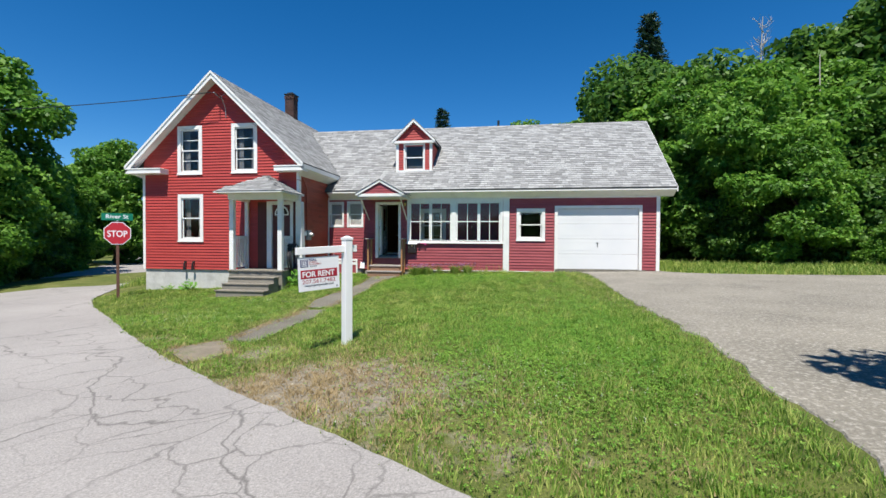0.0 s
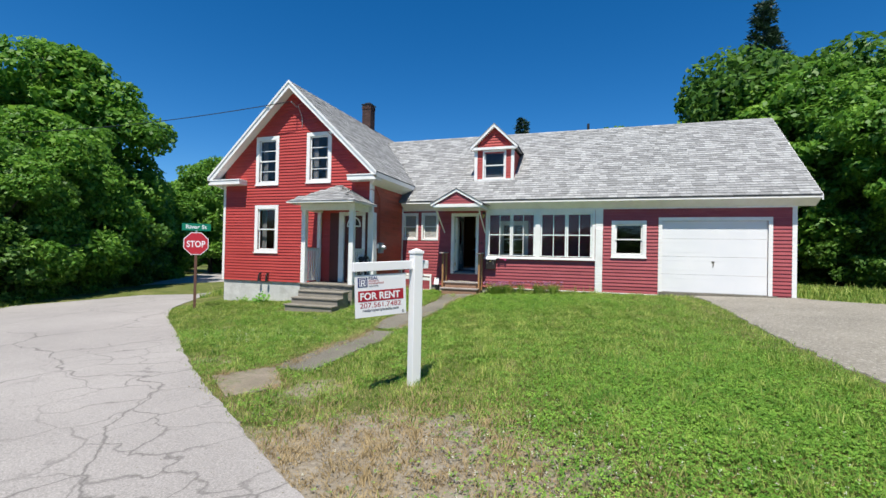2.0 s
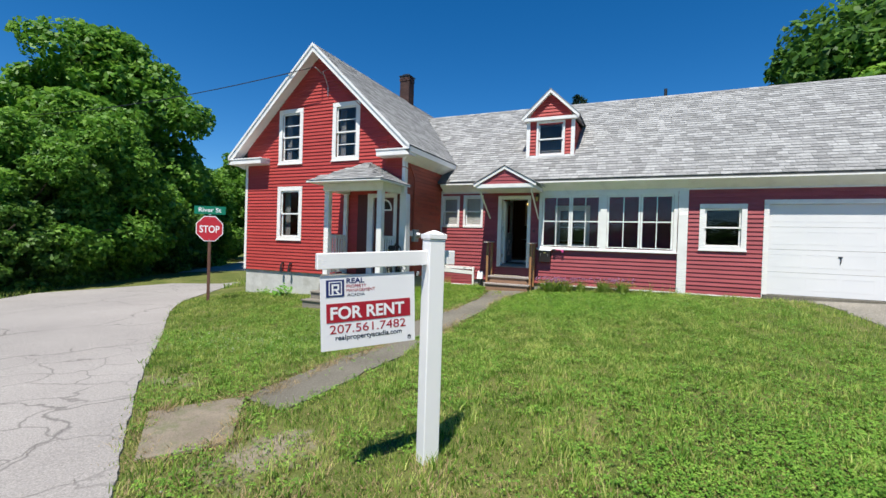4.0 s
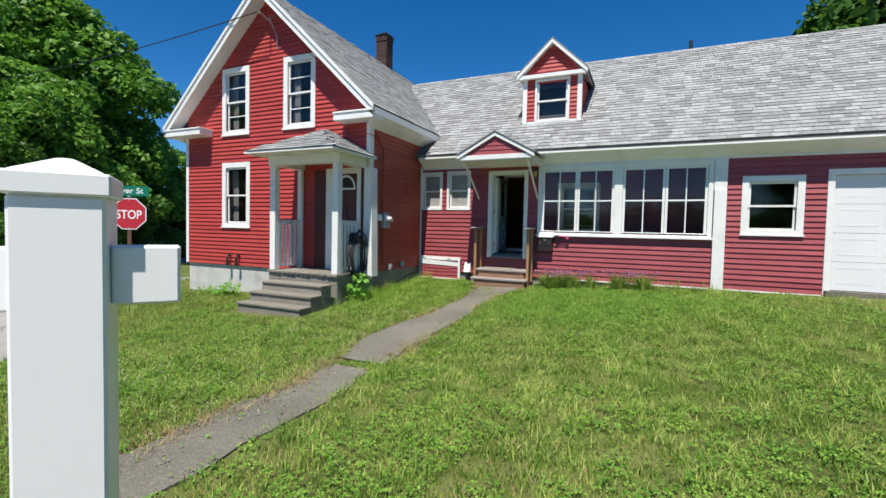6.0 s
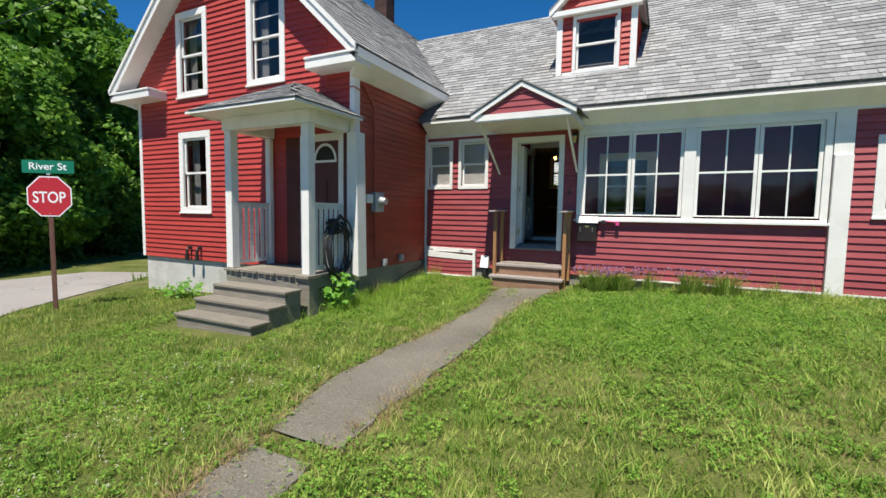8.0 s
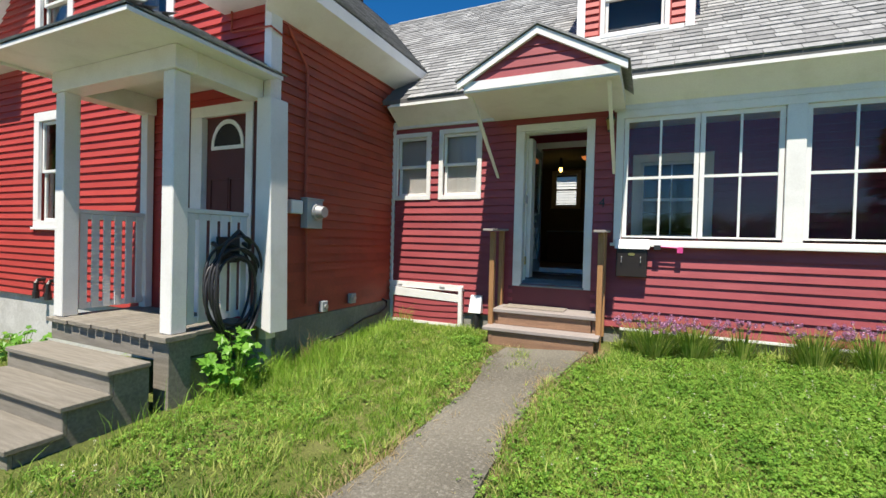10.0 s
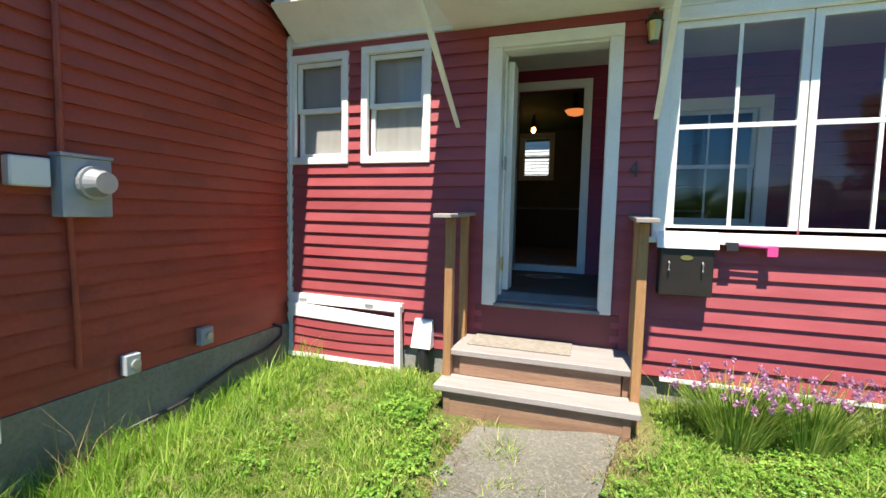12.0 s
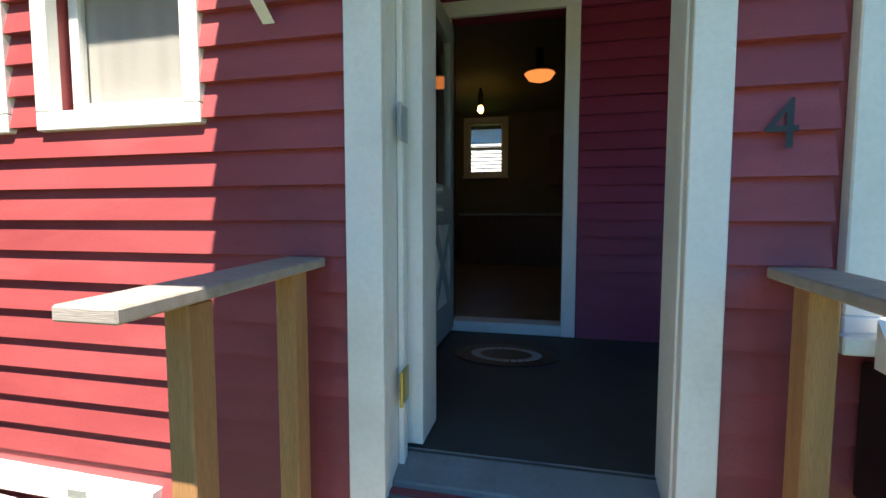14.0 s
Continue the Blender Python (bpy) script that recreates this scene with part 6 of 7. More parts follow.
lathe(bm, (-3.955, W - 0.12, 0), [(0.02, 2.745), (0.058, 2.70), (0.062, 2.69)], 8)
lathe(bm, (-3.955, W - 0.12, 0), [(0.03, 2.545), (0.034, 2.56)], 8)
part("frame", bm, M["blackpaint"], lt, "black metal frame")
bm = bm_new()
lathe(bm, (-3.955, W - 0.12, 0), [(0.032, 2.562), (0.050, 2.688)], 8)
part("glass", bm, M["brass"], lt, "amber glass")
lt.location.z -= 0.04
lt.location.x += 0.03

mt_ = thing("electric_meter", (XE + 0.05, 14.75, 1.2), "grey electric meter box with a round glass dial", "meter")
bm = bm_new()
box(bm, XE + 0.022, XE + 0.12, 14.57, 14.83, 1.22, 1.545)
box(bm, XE + 0.022, XE + 0.13, 14.56, 14.84, 1.546, 1.565)
part("box", bm, M["greybox"], mt_, "grey enamel box", 0.005)
bm = bm_new()
tube(bm, [(XE + 0.12, 14.72, 1.41), (XE + 0.16, 14.72, 1.41)], 0.095, 20)
tube(bm, [(XE + 0.16, 14.72, 1.41), (XE + 0.24, 14.72, 1.41)], 0.080, 20, 0.06)
part("dial", bm, M["steel"], mt_, "round glass dial")
bm = bm_new()
tube(bm, [(XE + 0.05, 14.61, 1.565), (XE + 0.05, 14.61, 2.95), (XE + 0.05, 14.58, 3.05), (XE + 0.05, 14.3, 3.35)], 0.018, 8)
tube(bm, [(XE + 0.05, 14.64, 1.22), (XE + 0.05, 14.655, 0.8), (XE + 0.05, 14.66, 0.36)], 0.016, 8)
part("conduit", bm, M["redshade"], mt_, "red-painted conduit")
cb = thing("cable_box", (XE + 0.05, 14.45, 1.4), "small cream plastic cable box", "cable box")
bm = bm_new()
box(bm, XE + 0.022, XE + 0.09, 14.36, 14.54, 1.375, 1.525)
part("box", bm, M["vinyl"], cb, "cream plastic cover", 0.008)
for y, z, w_ in ((15.52, 0.27, 0.055), (14.95, 0.23, 0.05)):
    ob = thing("wall_outlet", (XE + 0.05, y, z), "grey outdoor outlet box low on the wall", "outlet")
    bm = bm_new()
    box(bm, XE + 0.031, XE + 0.09, y - w_, y + w_, z, z + 0.13)
    part("box", bm, M["greybox"], ob, "grey cover", 0.006)
    bm = bm_new()
    tube(bm, [(XE + 0.09, y + 0.01, z + 0.065), (XE + 0.105, y + 0.01, z + 0.065)], 0.03, 10)
    part("lid", bm, M["steel"], ob, "round lid")
bm = bm_new()
tube(bm, [(XE + 0.06, 14.9, -0.12), (XE + 0.07, 15.3, -0.10), (XE + 0.06, 15.8, 0.02), (XE + 0.06, 16.2, 0.05), (XE + 0.06, 16.38, 0.12), (XE + 0.05, 16.4, 0.2), (XE + 0.04, 16.3, 0.24)], 0.014, 6)
solo("cable", bm, M["black"], "black cable along the foundation", "cable", smooth=True)

hp = thing("hatch_panel", (-6.4, W - 0.05, -0.05), "loose white-framed bulkhead panel covered with red clapboards", "panel")
X0, X1 = -6.99, -5.83
bm = bm_new()
hexa(bm, [(X0, W - 0.06, 0.42), (X1, W - 0.06, 0.41), (X1, W - 0.001, 0.41), (X0, W - 0.001, 0.42), (X0, W - 0.06, 0.505), (X1, W - 0.06, 0.49), (X1, W - 0.001, 0.49), (X0, W - 0.001, 0.505)])
hexa(bm, [(X0, W - 0.10, 0.30), (X1 - 0.02, W - 0.10, 0.26), (X1 - 0.02, W - 0.061, 0.26), (X0, W - 0.061, 0.30), (X0, W - 0.10, 0.42), (X1 - 0.02, W - 0.10, 0.36), (X1 - 0.02, W - 0.061, 0.36), (X0, W - 0.061, 0.42)])
box(bm, X0 - 0.02, X0 + 0.04, W - 0.07, W - 0.061, -0.06, 0.299)
hexa(bm, [(X1 - 0.04, W - 0.12, -0.10), (X1 + 0.02, W - 0.12, -0.10), (X1 + 0.02, W - 0.05, -0.10), (X1 - 0.04, W - 0.05, -0.10), (X1 - 0.05, W - 0.10, 0.47), (X1 + 0.0, W - 0.10, 0.47), (X1 + 0.0, W - 0.061, 0.47), (X1 - 0.05, W - 0.061, 0.47)])
box(bm, X0, X1 - 0.05, W - 0.11, W - 0.07, -0.09, -0.05)
part("frame", bm, M["white"], hp, "battered white frame")
bm = bm_new()
box(bm, X0 + 0.04, X1 - 0.055, W - 0.075, W - 0.062, -0.06, 0.3)
back = part("backing", bm, M["maroon"], hp)
for k in range(4):
    z0 = -0.05 + k * 0.088
    bm = bm_new()
    n = 8
    for i in range(n):
        a, b = X0 + 0.045 + (X1 - X0 - 0.1) * i / n, X0 + 0.045 + (X1 - X0 - 0.1) * (i + 1) / n
        sa, sb = -0.02 * math.sin(math.pi * i / n), -0.02 * math.sin(math.pi * (i + 1) / n)
        hexa(bm, [(a, W - 0.097, z0 + sa), (b, W - 0.097, z0 + sb), (b, W - 0.076, z0 + sb), (a, W - 0.076, z0 + sa), (a, W - 0.082, z0 + sa + 0.09), (b, W - 0.082, z0 + sb + 0.09), (b, W - 0.076, z0 + sb + 0.09), (a, W - 0.076, z0 + sa + 0.09)])
    bmesh.ops.remove_doubles(bm, verts=bm.verts[:], dist=0.0005)
    part("clapboard", bm, M["maroon"], back)
for x in (-6.85, -6.15):
    bm = bm_new()
    box(bm, x - 0.04, x + 0.04, W - 0.066, W - 0.0605, 0.432, 0.462)
    part("latch", bm, M["steel"], hp, "small grey latch")
dv = thing("dryer_vent", (-5.6, W - 0.08, 0.1), "white plastic dryer vent hood", "vent")
bm = bm_new()
hexa(bm, [(-5.68, W - 0.14, 0.10), (-5.50, W - 0.14, 0.10), (-5.50, W - 0.03, 0.10), (-5.68, W - 0.03, 0.10), (-5.67, W - 0.07, 0.34), (-5.51, W - 0.07, 0.34), (-5.51, W - 0.03, 0.34), (-5.67, W - 0.03, 0.34)])
part("hood", bm, M["vinyl"], dv, "white hood", 0.004)
bm = bm_new()
tube(bm, [(-5.58, W - 0.08, 0.10), (-5.58, W - 0.08, -0.12)], 0.05, 12)
part("duct", bm, M["black"], dv, "black duct end")
dv.location.z += 0.035
dv.location.x -= 0.03
num = thing("house_number", (-3.98, W - 0.02, 1.98), "black house number four", "house number")
n4 = lettering("numeral", "4", 0.0, 0.0, 0.17, M["blackpaint"], num, y=-0.006, width=0.072, bold=0.0, label="black numeral")
num.location = (-4.04, W - 0.026, 1.59)

# garden hose on its hanger
hs_ = thing("garden_hose", (PX1 + 0.12, 13.75, -0.1), "coiled black garden hose hung on the porch railing", "hose")
rng = random.Random(9)
for k in range(7):
    r0, r1 = 0.27 + rng.uniform(-0.05, 0.05), 0.42 + rng.uniform(-0.06, 0.08)
    off = rng.uniform(-0.03, 0.03)
    xx = PX1 + 0.10 + 0.022 * k
    pts = [(xx + 0.01 * math.sin(3 * t), 13.74 + off + r0 * math.sin(t) * (1 + 0.1 * math.cos(t)), 0.62 - 0.05 * (k % 3) + r1 * math.cos(t)) for t in np.linspace(0, math.tau, 29)]
    bm = bm_new()
    tube(bm, pts, 0.014, 7)
    part("coil", bm, M["black"], hs_, smooth=True)
bm = bm_new()
tube(bm, [(PX1 + 0.06, 13.57, 1.04), (PX1 + 0.14, 13.57, 1.0), (PX1 + 0.2, 13.62, 1.05), (PX1 + 0.2, 13.74, 1.16), (PX1 + 0.2, 13.87, 1.05), (PX1 + 0.14, 13.92, 1.0), (PX1 + 0.06, 13.92, 1.04)], 0.022, 7)
box(bm, PX1 + 0.045, PX1 + 0.07, 13.62, 13.87, 0.85, 1.1)
part("hanger", bm, M["blackpaint"], hs_, "black hose hanger", smooth=False)
fc = thing("fill_pipes", (-11.2, G - 0.1, 0.1), "two short dark oil fill pipes on the wall", "pipes")
for x in (-11.3, -10.98):
    bm = bm_new()
    tube(bm, [(x, G - 0.01, 0.42), (x, G - 0.09, 0.42), (x, G - 0.12, 0.38), (x, G - 0.12, 0.22)], 0.03, 8)
    tube(bm, [(x, G - 0.12, 0.26), (x, G - 0.12, 0.16)], 0.042, 8)
    part("pipe", bm, M["blackpaint"], fc)
sv_ = thing("service_drop", (-9.95, G - 0.05, 5.6), "electric service wires and insulators under the gable peak", "cable")
bm = bm_new()
tube(bm, [(-9.75, G - 0.02, 6.28), (-9.72, GY0 + 0.1, 6.1), (-9.70, G - 0.08, 5.75), (-9.72, G - 0.04, 5.45)], 0.012, 6)
tube(bm, [(-9.95, G - 0.03, 6.15), (-9.9, GY0 - 0.02, 6.2)], 0.02, 6)
part("insulator", bm, M["steel"], sv_)
bm = bm_new()
a, b = Vector((-9.95, GY0 - 0.05, 6.2)), Vector((-34, 13.5, 7.0))
tube(bm, [a.lerp(b, t) + Vector((0, 0, -2.4 * t * (1 - t))) for t in np.linspace(0, 1, 25)], 0.014, 5)
part("wire", bm, M["black"], sv_, "black overhead wire")
bm = bm_new()
tube(bm, [(-9.5, G - 0.03, 5.9), (-8.0, G - 0.03, 4.6), (-7.6, G - 0.03, 4.1), (-7.6, G - 0.03, 3.3), (-7.0, G - 0.06, 3.25), (XE + 0.05, G + 0.1, 3.22)], 0.011, 5)
part("wire", bm, M["redshade"], sv_, "painted cable along the wall")

# ---- white outbuilding behind the kitchen ----
nb = thing("outbuilding", (-6.5, 30.0, gz(-6.5, 30)), "low white clapboard outbuilding behind the house", "outbuilding")
bm = bm_new()
box(bm, -9.5, -3.5, 29.0, 32.5, -0.5, 4.2)
nb_wall = part("wall", bm, M["white"], nb)
for k in range(32):
    bm = bm_new()
    z0 = 0.6 + k * 0.11
    hexa(bm, [(-9.5, 28.97, z0), (-3.5, 28.97, z0), (-3.5, 28.999, z0), (-9.5, 28.999, z0), (-9.5, 28.99, z0 + 0.106), (-3.5, 28.99, z0 + 0.106), (-3.5, 28.999, z0 + 0.106), (-9.5, 28.999, z0 + 0.106)])
    part("clapboard", bm, M["white"], nb_wall)
bm = bm_new()
prism(bm, [(-9.8, 28.7, 4.2), (-9.8, 32.8, 4.2), (-9.8, 30.75, 5.4)], (6.6, 0, 0))
part("roof", bm, M["roofbase"], nb, "grey shingle roof")

# ---- trees ----
def leaf_cloud(rng, clumps, per, size, flat=0.5, narrow=0.6):
    """Leaves as bent diamonds scattered through clumps (centre, radius). Returns corners and faces."""
    cs, rs = np.array([c for c, _ in clumps]), np.array([r for _, r in clumps])
    w = rs ** 2
    n = per
    pick = rng.choice(len(cs), n, p=w / w.sum())
    d = rng.normal(size=(n, 3))
    d /= np.linalg.norm(d, axis=1)[:, None]
    rad = rs[pick][:, None] * (0.55 + 0.5 * rng.random((n, 1)) ** 0.6)
    d2 = d * rad
    d2[:, 2] *= 0.62
    p = cs[pick] + d2
    nrm = d * 0.5 + rng.normal(size=(n, 3)) * 0.5 + np.array([0, 0, flat])
    nrm /= np.linalg.norm(nrm, axis=1)[:, None]
    t = np.cross(nrm, rng.normal(size=(n, 3)))
    t /= np.linalg.norm(t, axis=1)[:, None]
    b = np.cross(nrm, t)
    s = size * (0.6 + 0.8 * rng.random((n, 1)))
    v = np.stack([p - t * s, p - b * s * narrow + nrm * s * 0.12, p + t * s, p + b * s * narrow + nrm * s * 0.12], 1).reshape(-1, 3)
    return v


def quads(name, v, material):
    me = bpy.data.meshes.new(name)
    n = len(v) // 4
    me.vertices.add(4 * n)
    me.vertices.foreach_set("co", v.astype(np.float32).ravel())
    me.loops.add(4 * n)
    me.loops.foreach_set("vertex_index", np.arange(4 * n, dtype=np.int32))
    me.polygons.add(n)
    me.polygons.foreach_set("loop_start", np.arange(0, 4 * n, 4, dtype=np.int32))
    me.update(calc_edges=True)
    me.materials.append(material)
    return me


def broadleaf(seed, height, spread, leaves, size, material, low=0.18, label="", name="tree"):
    """A tree: tapered trunk with limbs, and a crown of leaf clumps with gaps."""
    rng = np.random.default_rng(seed)
    ob = thing(name, (0, 0, 0), label, "tree")
    bm = bm_new()
    top = height * 0.72
    trunk = [(rng.normal() * 0.15 * k, rng.normal() * 0.15 * k, top * k / 5) for k in range(6)]
    trunk[0] = (0, 0, -0.6)
    tube(bm, trunk, height * 0.022, 8, height * 0.007)
    clumps = []
    for k in range(26):
        z = height * (low + (0.97 - low) * ((k + 0.5) / 26) ** 0.9)
        f = (z / height - low) / (1 - low)
        r = spread * (0.55 + 0.5 * math.sin(math.pi * min(f * 0.9 + 0.12, 1))) * (1 - f ** 4 * 0.75)
        a = k * 2.4 + rng.normal() * 0.3
        rr = r * (0.45 + 0.5 * rng.random())
        c = np.array([rr * math.cos(a), rr * math.sin(a), z])
        b = Vector(trunk[min(5, max(1, int(f * 5)))])
        e = Vector(c)
        tube(bm, [b, b.lerp(e, 0.5) + Vector((0, 0, -0.3)), e], height * 0.008, 5, height * 0.002)
        cr = spread * (0.30 + 0.16 * rng.random())
        clumps.append((c, cr))
        for _ in range(4):
            o = rng.normal(size=3)
            o /= np.linalg.norm(o)
            clumps.append((c + o * cr * 0.9 * np.array([1, 1, 0.6]), cr * (0.35 + 0.3 * rng.random())))
    part("trunk", bm, M["bark"], ob, "rough grey-brown trunk and limbs")
    cr_ob = new("crown", quads("crown", leaf_cloud(rng, clumps, leaves, size), material))
    cr_ob.parent = ob
    BASE[cr_ob] = Vector((0, 0, 0))
    tagged(cr_ob, kind="")
    return ob


def spruce(seed, height, label):
    rng = np.random.default_rng(seed)
    ob = thing("spruce_tree", (0, 0, 0), label, "tree")
    bm = bm_new()
    tube(bm, [(0, 0, -0.5), (0, 0, height)], height * 0.013, 6, 0.02)
    vs = []
    for k in range(46):
        f = k / 46
        z = height * (0.2 + 0.8 * f)
        L = height * 0.20 * (1 - f) ** 0.8 * rng.uniform(0.55, 1.1) + 0.15
        for j in range(5):
            a = rng.random() * math.tau
            e = np.array([L * math.cos(a), L * math.sin(a), -0.18 * L + 0.1])
            s = np.array([0, 0, z])
            tube(bm, [s, s + e], 0.03, 4, 0.008)
            n = int(26 + 60 * L)
            t = rng.random((n, 1)) ** 0.8
            p = s + e * t + rng.normal(size=(n, 3)) * np.array([0.10, 0.10, 0.05]) * (0.6 + L * 0.35)
            d = e / np.linalg.norm(e) + rng.normal(size=(n, 3)) * 0.6
            d /= np.linalg.norm(d, axis=1)[:, None]
            q = np.cross(d, rng.normal(size=(n, 3)))
            q /= np.linalg.norm(q, axis=1)[:, None]
            vs.append(np.stack([p, p + d * 0.10 + q * 0.035, p + d * 0.24, p + d * 0.10 - q * 0.035], 1).reshape(-1, 3))
    part("trunk", bm, M["bark"], ob, "straight dark trunk and boughs")
    c = new("crown", quads("crown", np.concatenate(vs), M["needle"]))
    c.parent = ob
    return ob


def place(ob, spots, group):
    """Copies of a tree at (x, y, size, turn); the first spot takes the tree itself."""
    for i, (x, y, s, a) in enumerate(spots):
        m = pose(x, y, gz(x, y), 0, 0, a)
        o = ob if i == 0 else copy_thing(ob, m)
        o.matrix_world = m @ Matrix.Diagonal((s, s, s, 1))
        tagged(o, group=group)


maple = broadleaf(11, 11.0, 4.4, 42000, 0.15, M["leaf"], 0.12, "tall leafy green maple beside the street")
maple2 = broadleaf(12, 10.0, 4.0, 38000, 0.15, M["leaf"], 0.03, "full green broadleaf tree at the wood's edge")
dark = broadleaf(13, 9.0, 4.2, 34000, 0.16, M["leafdark"], 0.0, "dark dense shade tree in the wood")
bush = broadleaf(14, 3.2, 1.7, 12000, 0.09, M["leafdark"], 0.0, "low dark undergrowth shrub", "shrub")
bush2 = broadleaf(15, 2.6, 1.6, 12000, 0.08, M["leaf"], 0.0, "bright green leafy shrub at the wood's edge", "shrub")
place(maple, [(-28.6, 18.4, 1.16, 0), (-31, 11.0, 1.0, 80), (-28.5, 4.0, 1.05, 200), (-37, 22.5, 1.15, 140), (10.5, 23.5, 0.74, 30), (17, 26.5, 0.9, 250)], "roadside trees")
place(maple2, [(-22.8, 12.5, 0.62, 40), (-24.5, 15.5, 0.8, 10), (-30.5, 25.0, 0.72, 70), (-34, 34, 1.0, 120), (-39, 35, 0.85, 180), (1.5, 38, 0.95, 30), (5.5, 39, 0.95, 130), (13.2, 25.0, 0.92, 0), (8.8, 26.5, 0.95, 100), (20, 23.0, 0.80, 200), (23.5, 19.5, 0.85, 300), (27, 15, 0.9, 20), (-22, 38, 0.62, 60), (12.2, 21.6, 0.55, 90)], "roadside trees")
place(dark, [(-25.5, 9.0, 0.85, 0), (-24.2, 13.0, 0.7, 60), (-27, 17.5, 0.85, 130), (-25.8, 3.5, 0.9, 190), (-32, 21, 0.9, 250), (7.6, 29.5, 1.25, 0), (12, 29, 1.2, 70), (18, 29, 1.3, 150), (20.8, 28, 1.5, 220), (29, 21, 1.3, 300), (33, 14, 1.2, 30), (16, 24.5, 0.75, 77), (21, 21.5, 0.7, 99), (-33, 8, 1.1, 30), (-30, 0, 1.1, 80)], "wood trees")
place(bush, [(-21.6, 11.5, 1.0, 0), (-22.8, 13.6, 1.0, 40), (-24, 16, 1.1, 80), (-20.8, 9.6, 0.9, 120), (-20, 7.0, 1.0, 20), (-25.5, 18.6, 1.1, 160), (-27.3, 21.5, 1.0, 200), (9.5, 22.8, 0.9, 10), (13, 22.3, 1.0, 50), (15.5, 21.6, 1.0, 90), (18.5, 19.8, 1.1, 130), (-19.5, 4.5, 1.0, 60), (-31, 26, 1.1, 60), (21.5, 17.5, 1.1, 130), (11, 24.5, 1.2, 30)], "undergrowth")
place(bush2, [(17.2, 18.8, 0.8, 0), (19.5, 17.6, 0.9, 60), (21.5, 15.6, 0.9, 120), (14.9, 20.1, 0.6, 180), (-16.2, 22.5, 0.8, 10), (-18.5, 26, 1.0, 70), (-22, 31, 1.2, 70), (-17.5, 24.5, 1.0, 200), (-5.6, 27.2, 0.8, 0), (-7.3, 27.6, 1.0, 90)], "undergrowth")
sp1 = spruce(21, 13.5, "dark narrow spruce rising above the wood")
place(sp1, [(9.2, 32.5, 1.19, 0), (-5.8, 37.3, 0.92, 90)], "spruces")
shade = broadleaf(17, 6.5, 2.6, 14000, 0.12, M["leafdark"], 0.35, "leafy tree whose branches shade the driveway edge")
place(shade, [(6.8, 1.9, 1.0, 0)], "wood trees")

# dead trees and a bare leaning stem
rng = random.Random(5)
for x, y, hh, lean, lab in ((15.0, 30.5, 14.5, 0.4, "bare grey dead tree above the wood"), (15.3, 24.8, 10.2, -0.1, "thin pale dead stem in front of the wood"), (16.4, 25.3, 9.6, 1.5, "thin pale dead stem in front of the wood"), (-29, 17.2, 12.5, 0.3, "half-dead grey tree behind the maples")):
    d = thing("dead_tree", (x, y, gz(x, y)), lab, "tree")
    bm = bm_new()
    g0 = gz(x, y)
    pts = [(x + lean * t + 0.1 * math.sin(5 * t), y, g0 + hh * t) for t in np.linspace(0, 1, 8)]
    tube(bm, pts, 0.09 if hh < 11 else 0.16, 6, 0.02)
    if hh > 11:
        for k in range(46):
            t = rng.uniform(0.5, 0.97)
            b = Vector((x + lean * t, y, g0 + hh * t))
            a = rng.uniform(0, math.tau)
            L = rng.uniform(0.8, 2.2) * (1.25 - t)
            e = b + Vector((L * math.cos(a), L * math.sin(a), L * rng.uniform(0.5, 1.4)))
            tube(bm, [b, b.lerp(e, 0.5) + Vector((0, 0, -0.08)), e], 0.03, 4, 0.008)
            for _ in range(3):
                m_ = b.lerp(e, rng.uniform(0.3, 0.9))
                tube(bm, [m_, m_ + Vector((rng.uniform(-0.4, 0.4), rng.uniform(-0.4, 0.4), rng.uniform(0.1, 0.6)))], 0.012, 4, 0.004)
    part("trunk", bm, M["deadwood"], d, "bare pale wood")

# ---- far woods ----
rng_ = np.random.default_rng(77)
far = []
for k in range(240):
    a = rng_.random() * math.tau
    r = 60 + 50 * rng_.random()
    x, y = r * math.cos(a), 12 + r * math.sin(a)
    if -0.9 < a - math.pi / 2 < 0.9 and r < 90:
        r = 90
    h_ = 4.5 + 3 * rng_.random()
    far.append((np.array([x, y, gz(x, y) + h_ * 0.5]), h_ * 0.8))
    far.append((np.array([x + 3, y + 2, gz(x, y) + h_ * 0.25]), h_ * 0.7))
tagged(new("far_woods", quads("far_woods", leaf_cloud(rng_, far, 60000, 0.7), M["leafdark"])), "distant dark green woods", kind="stuff")

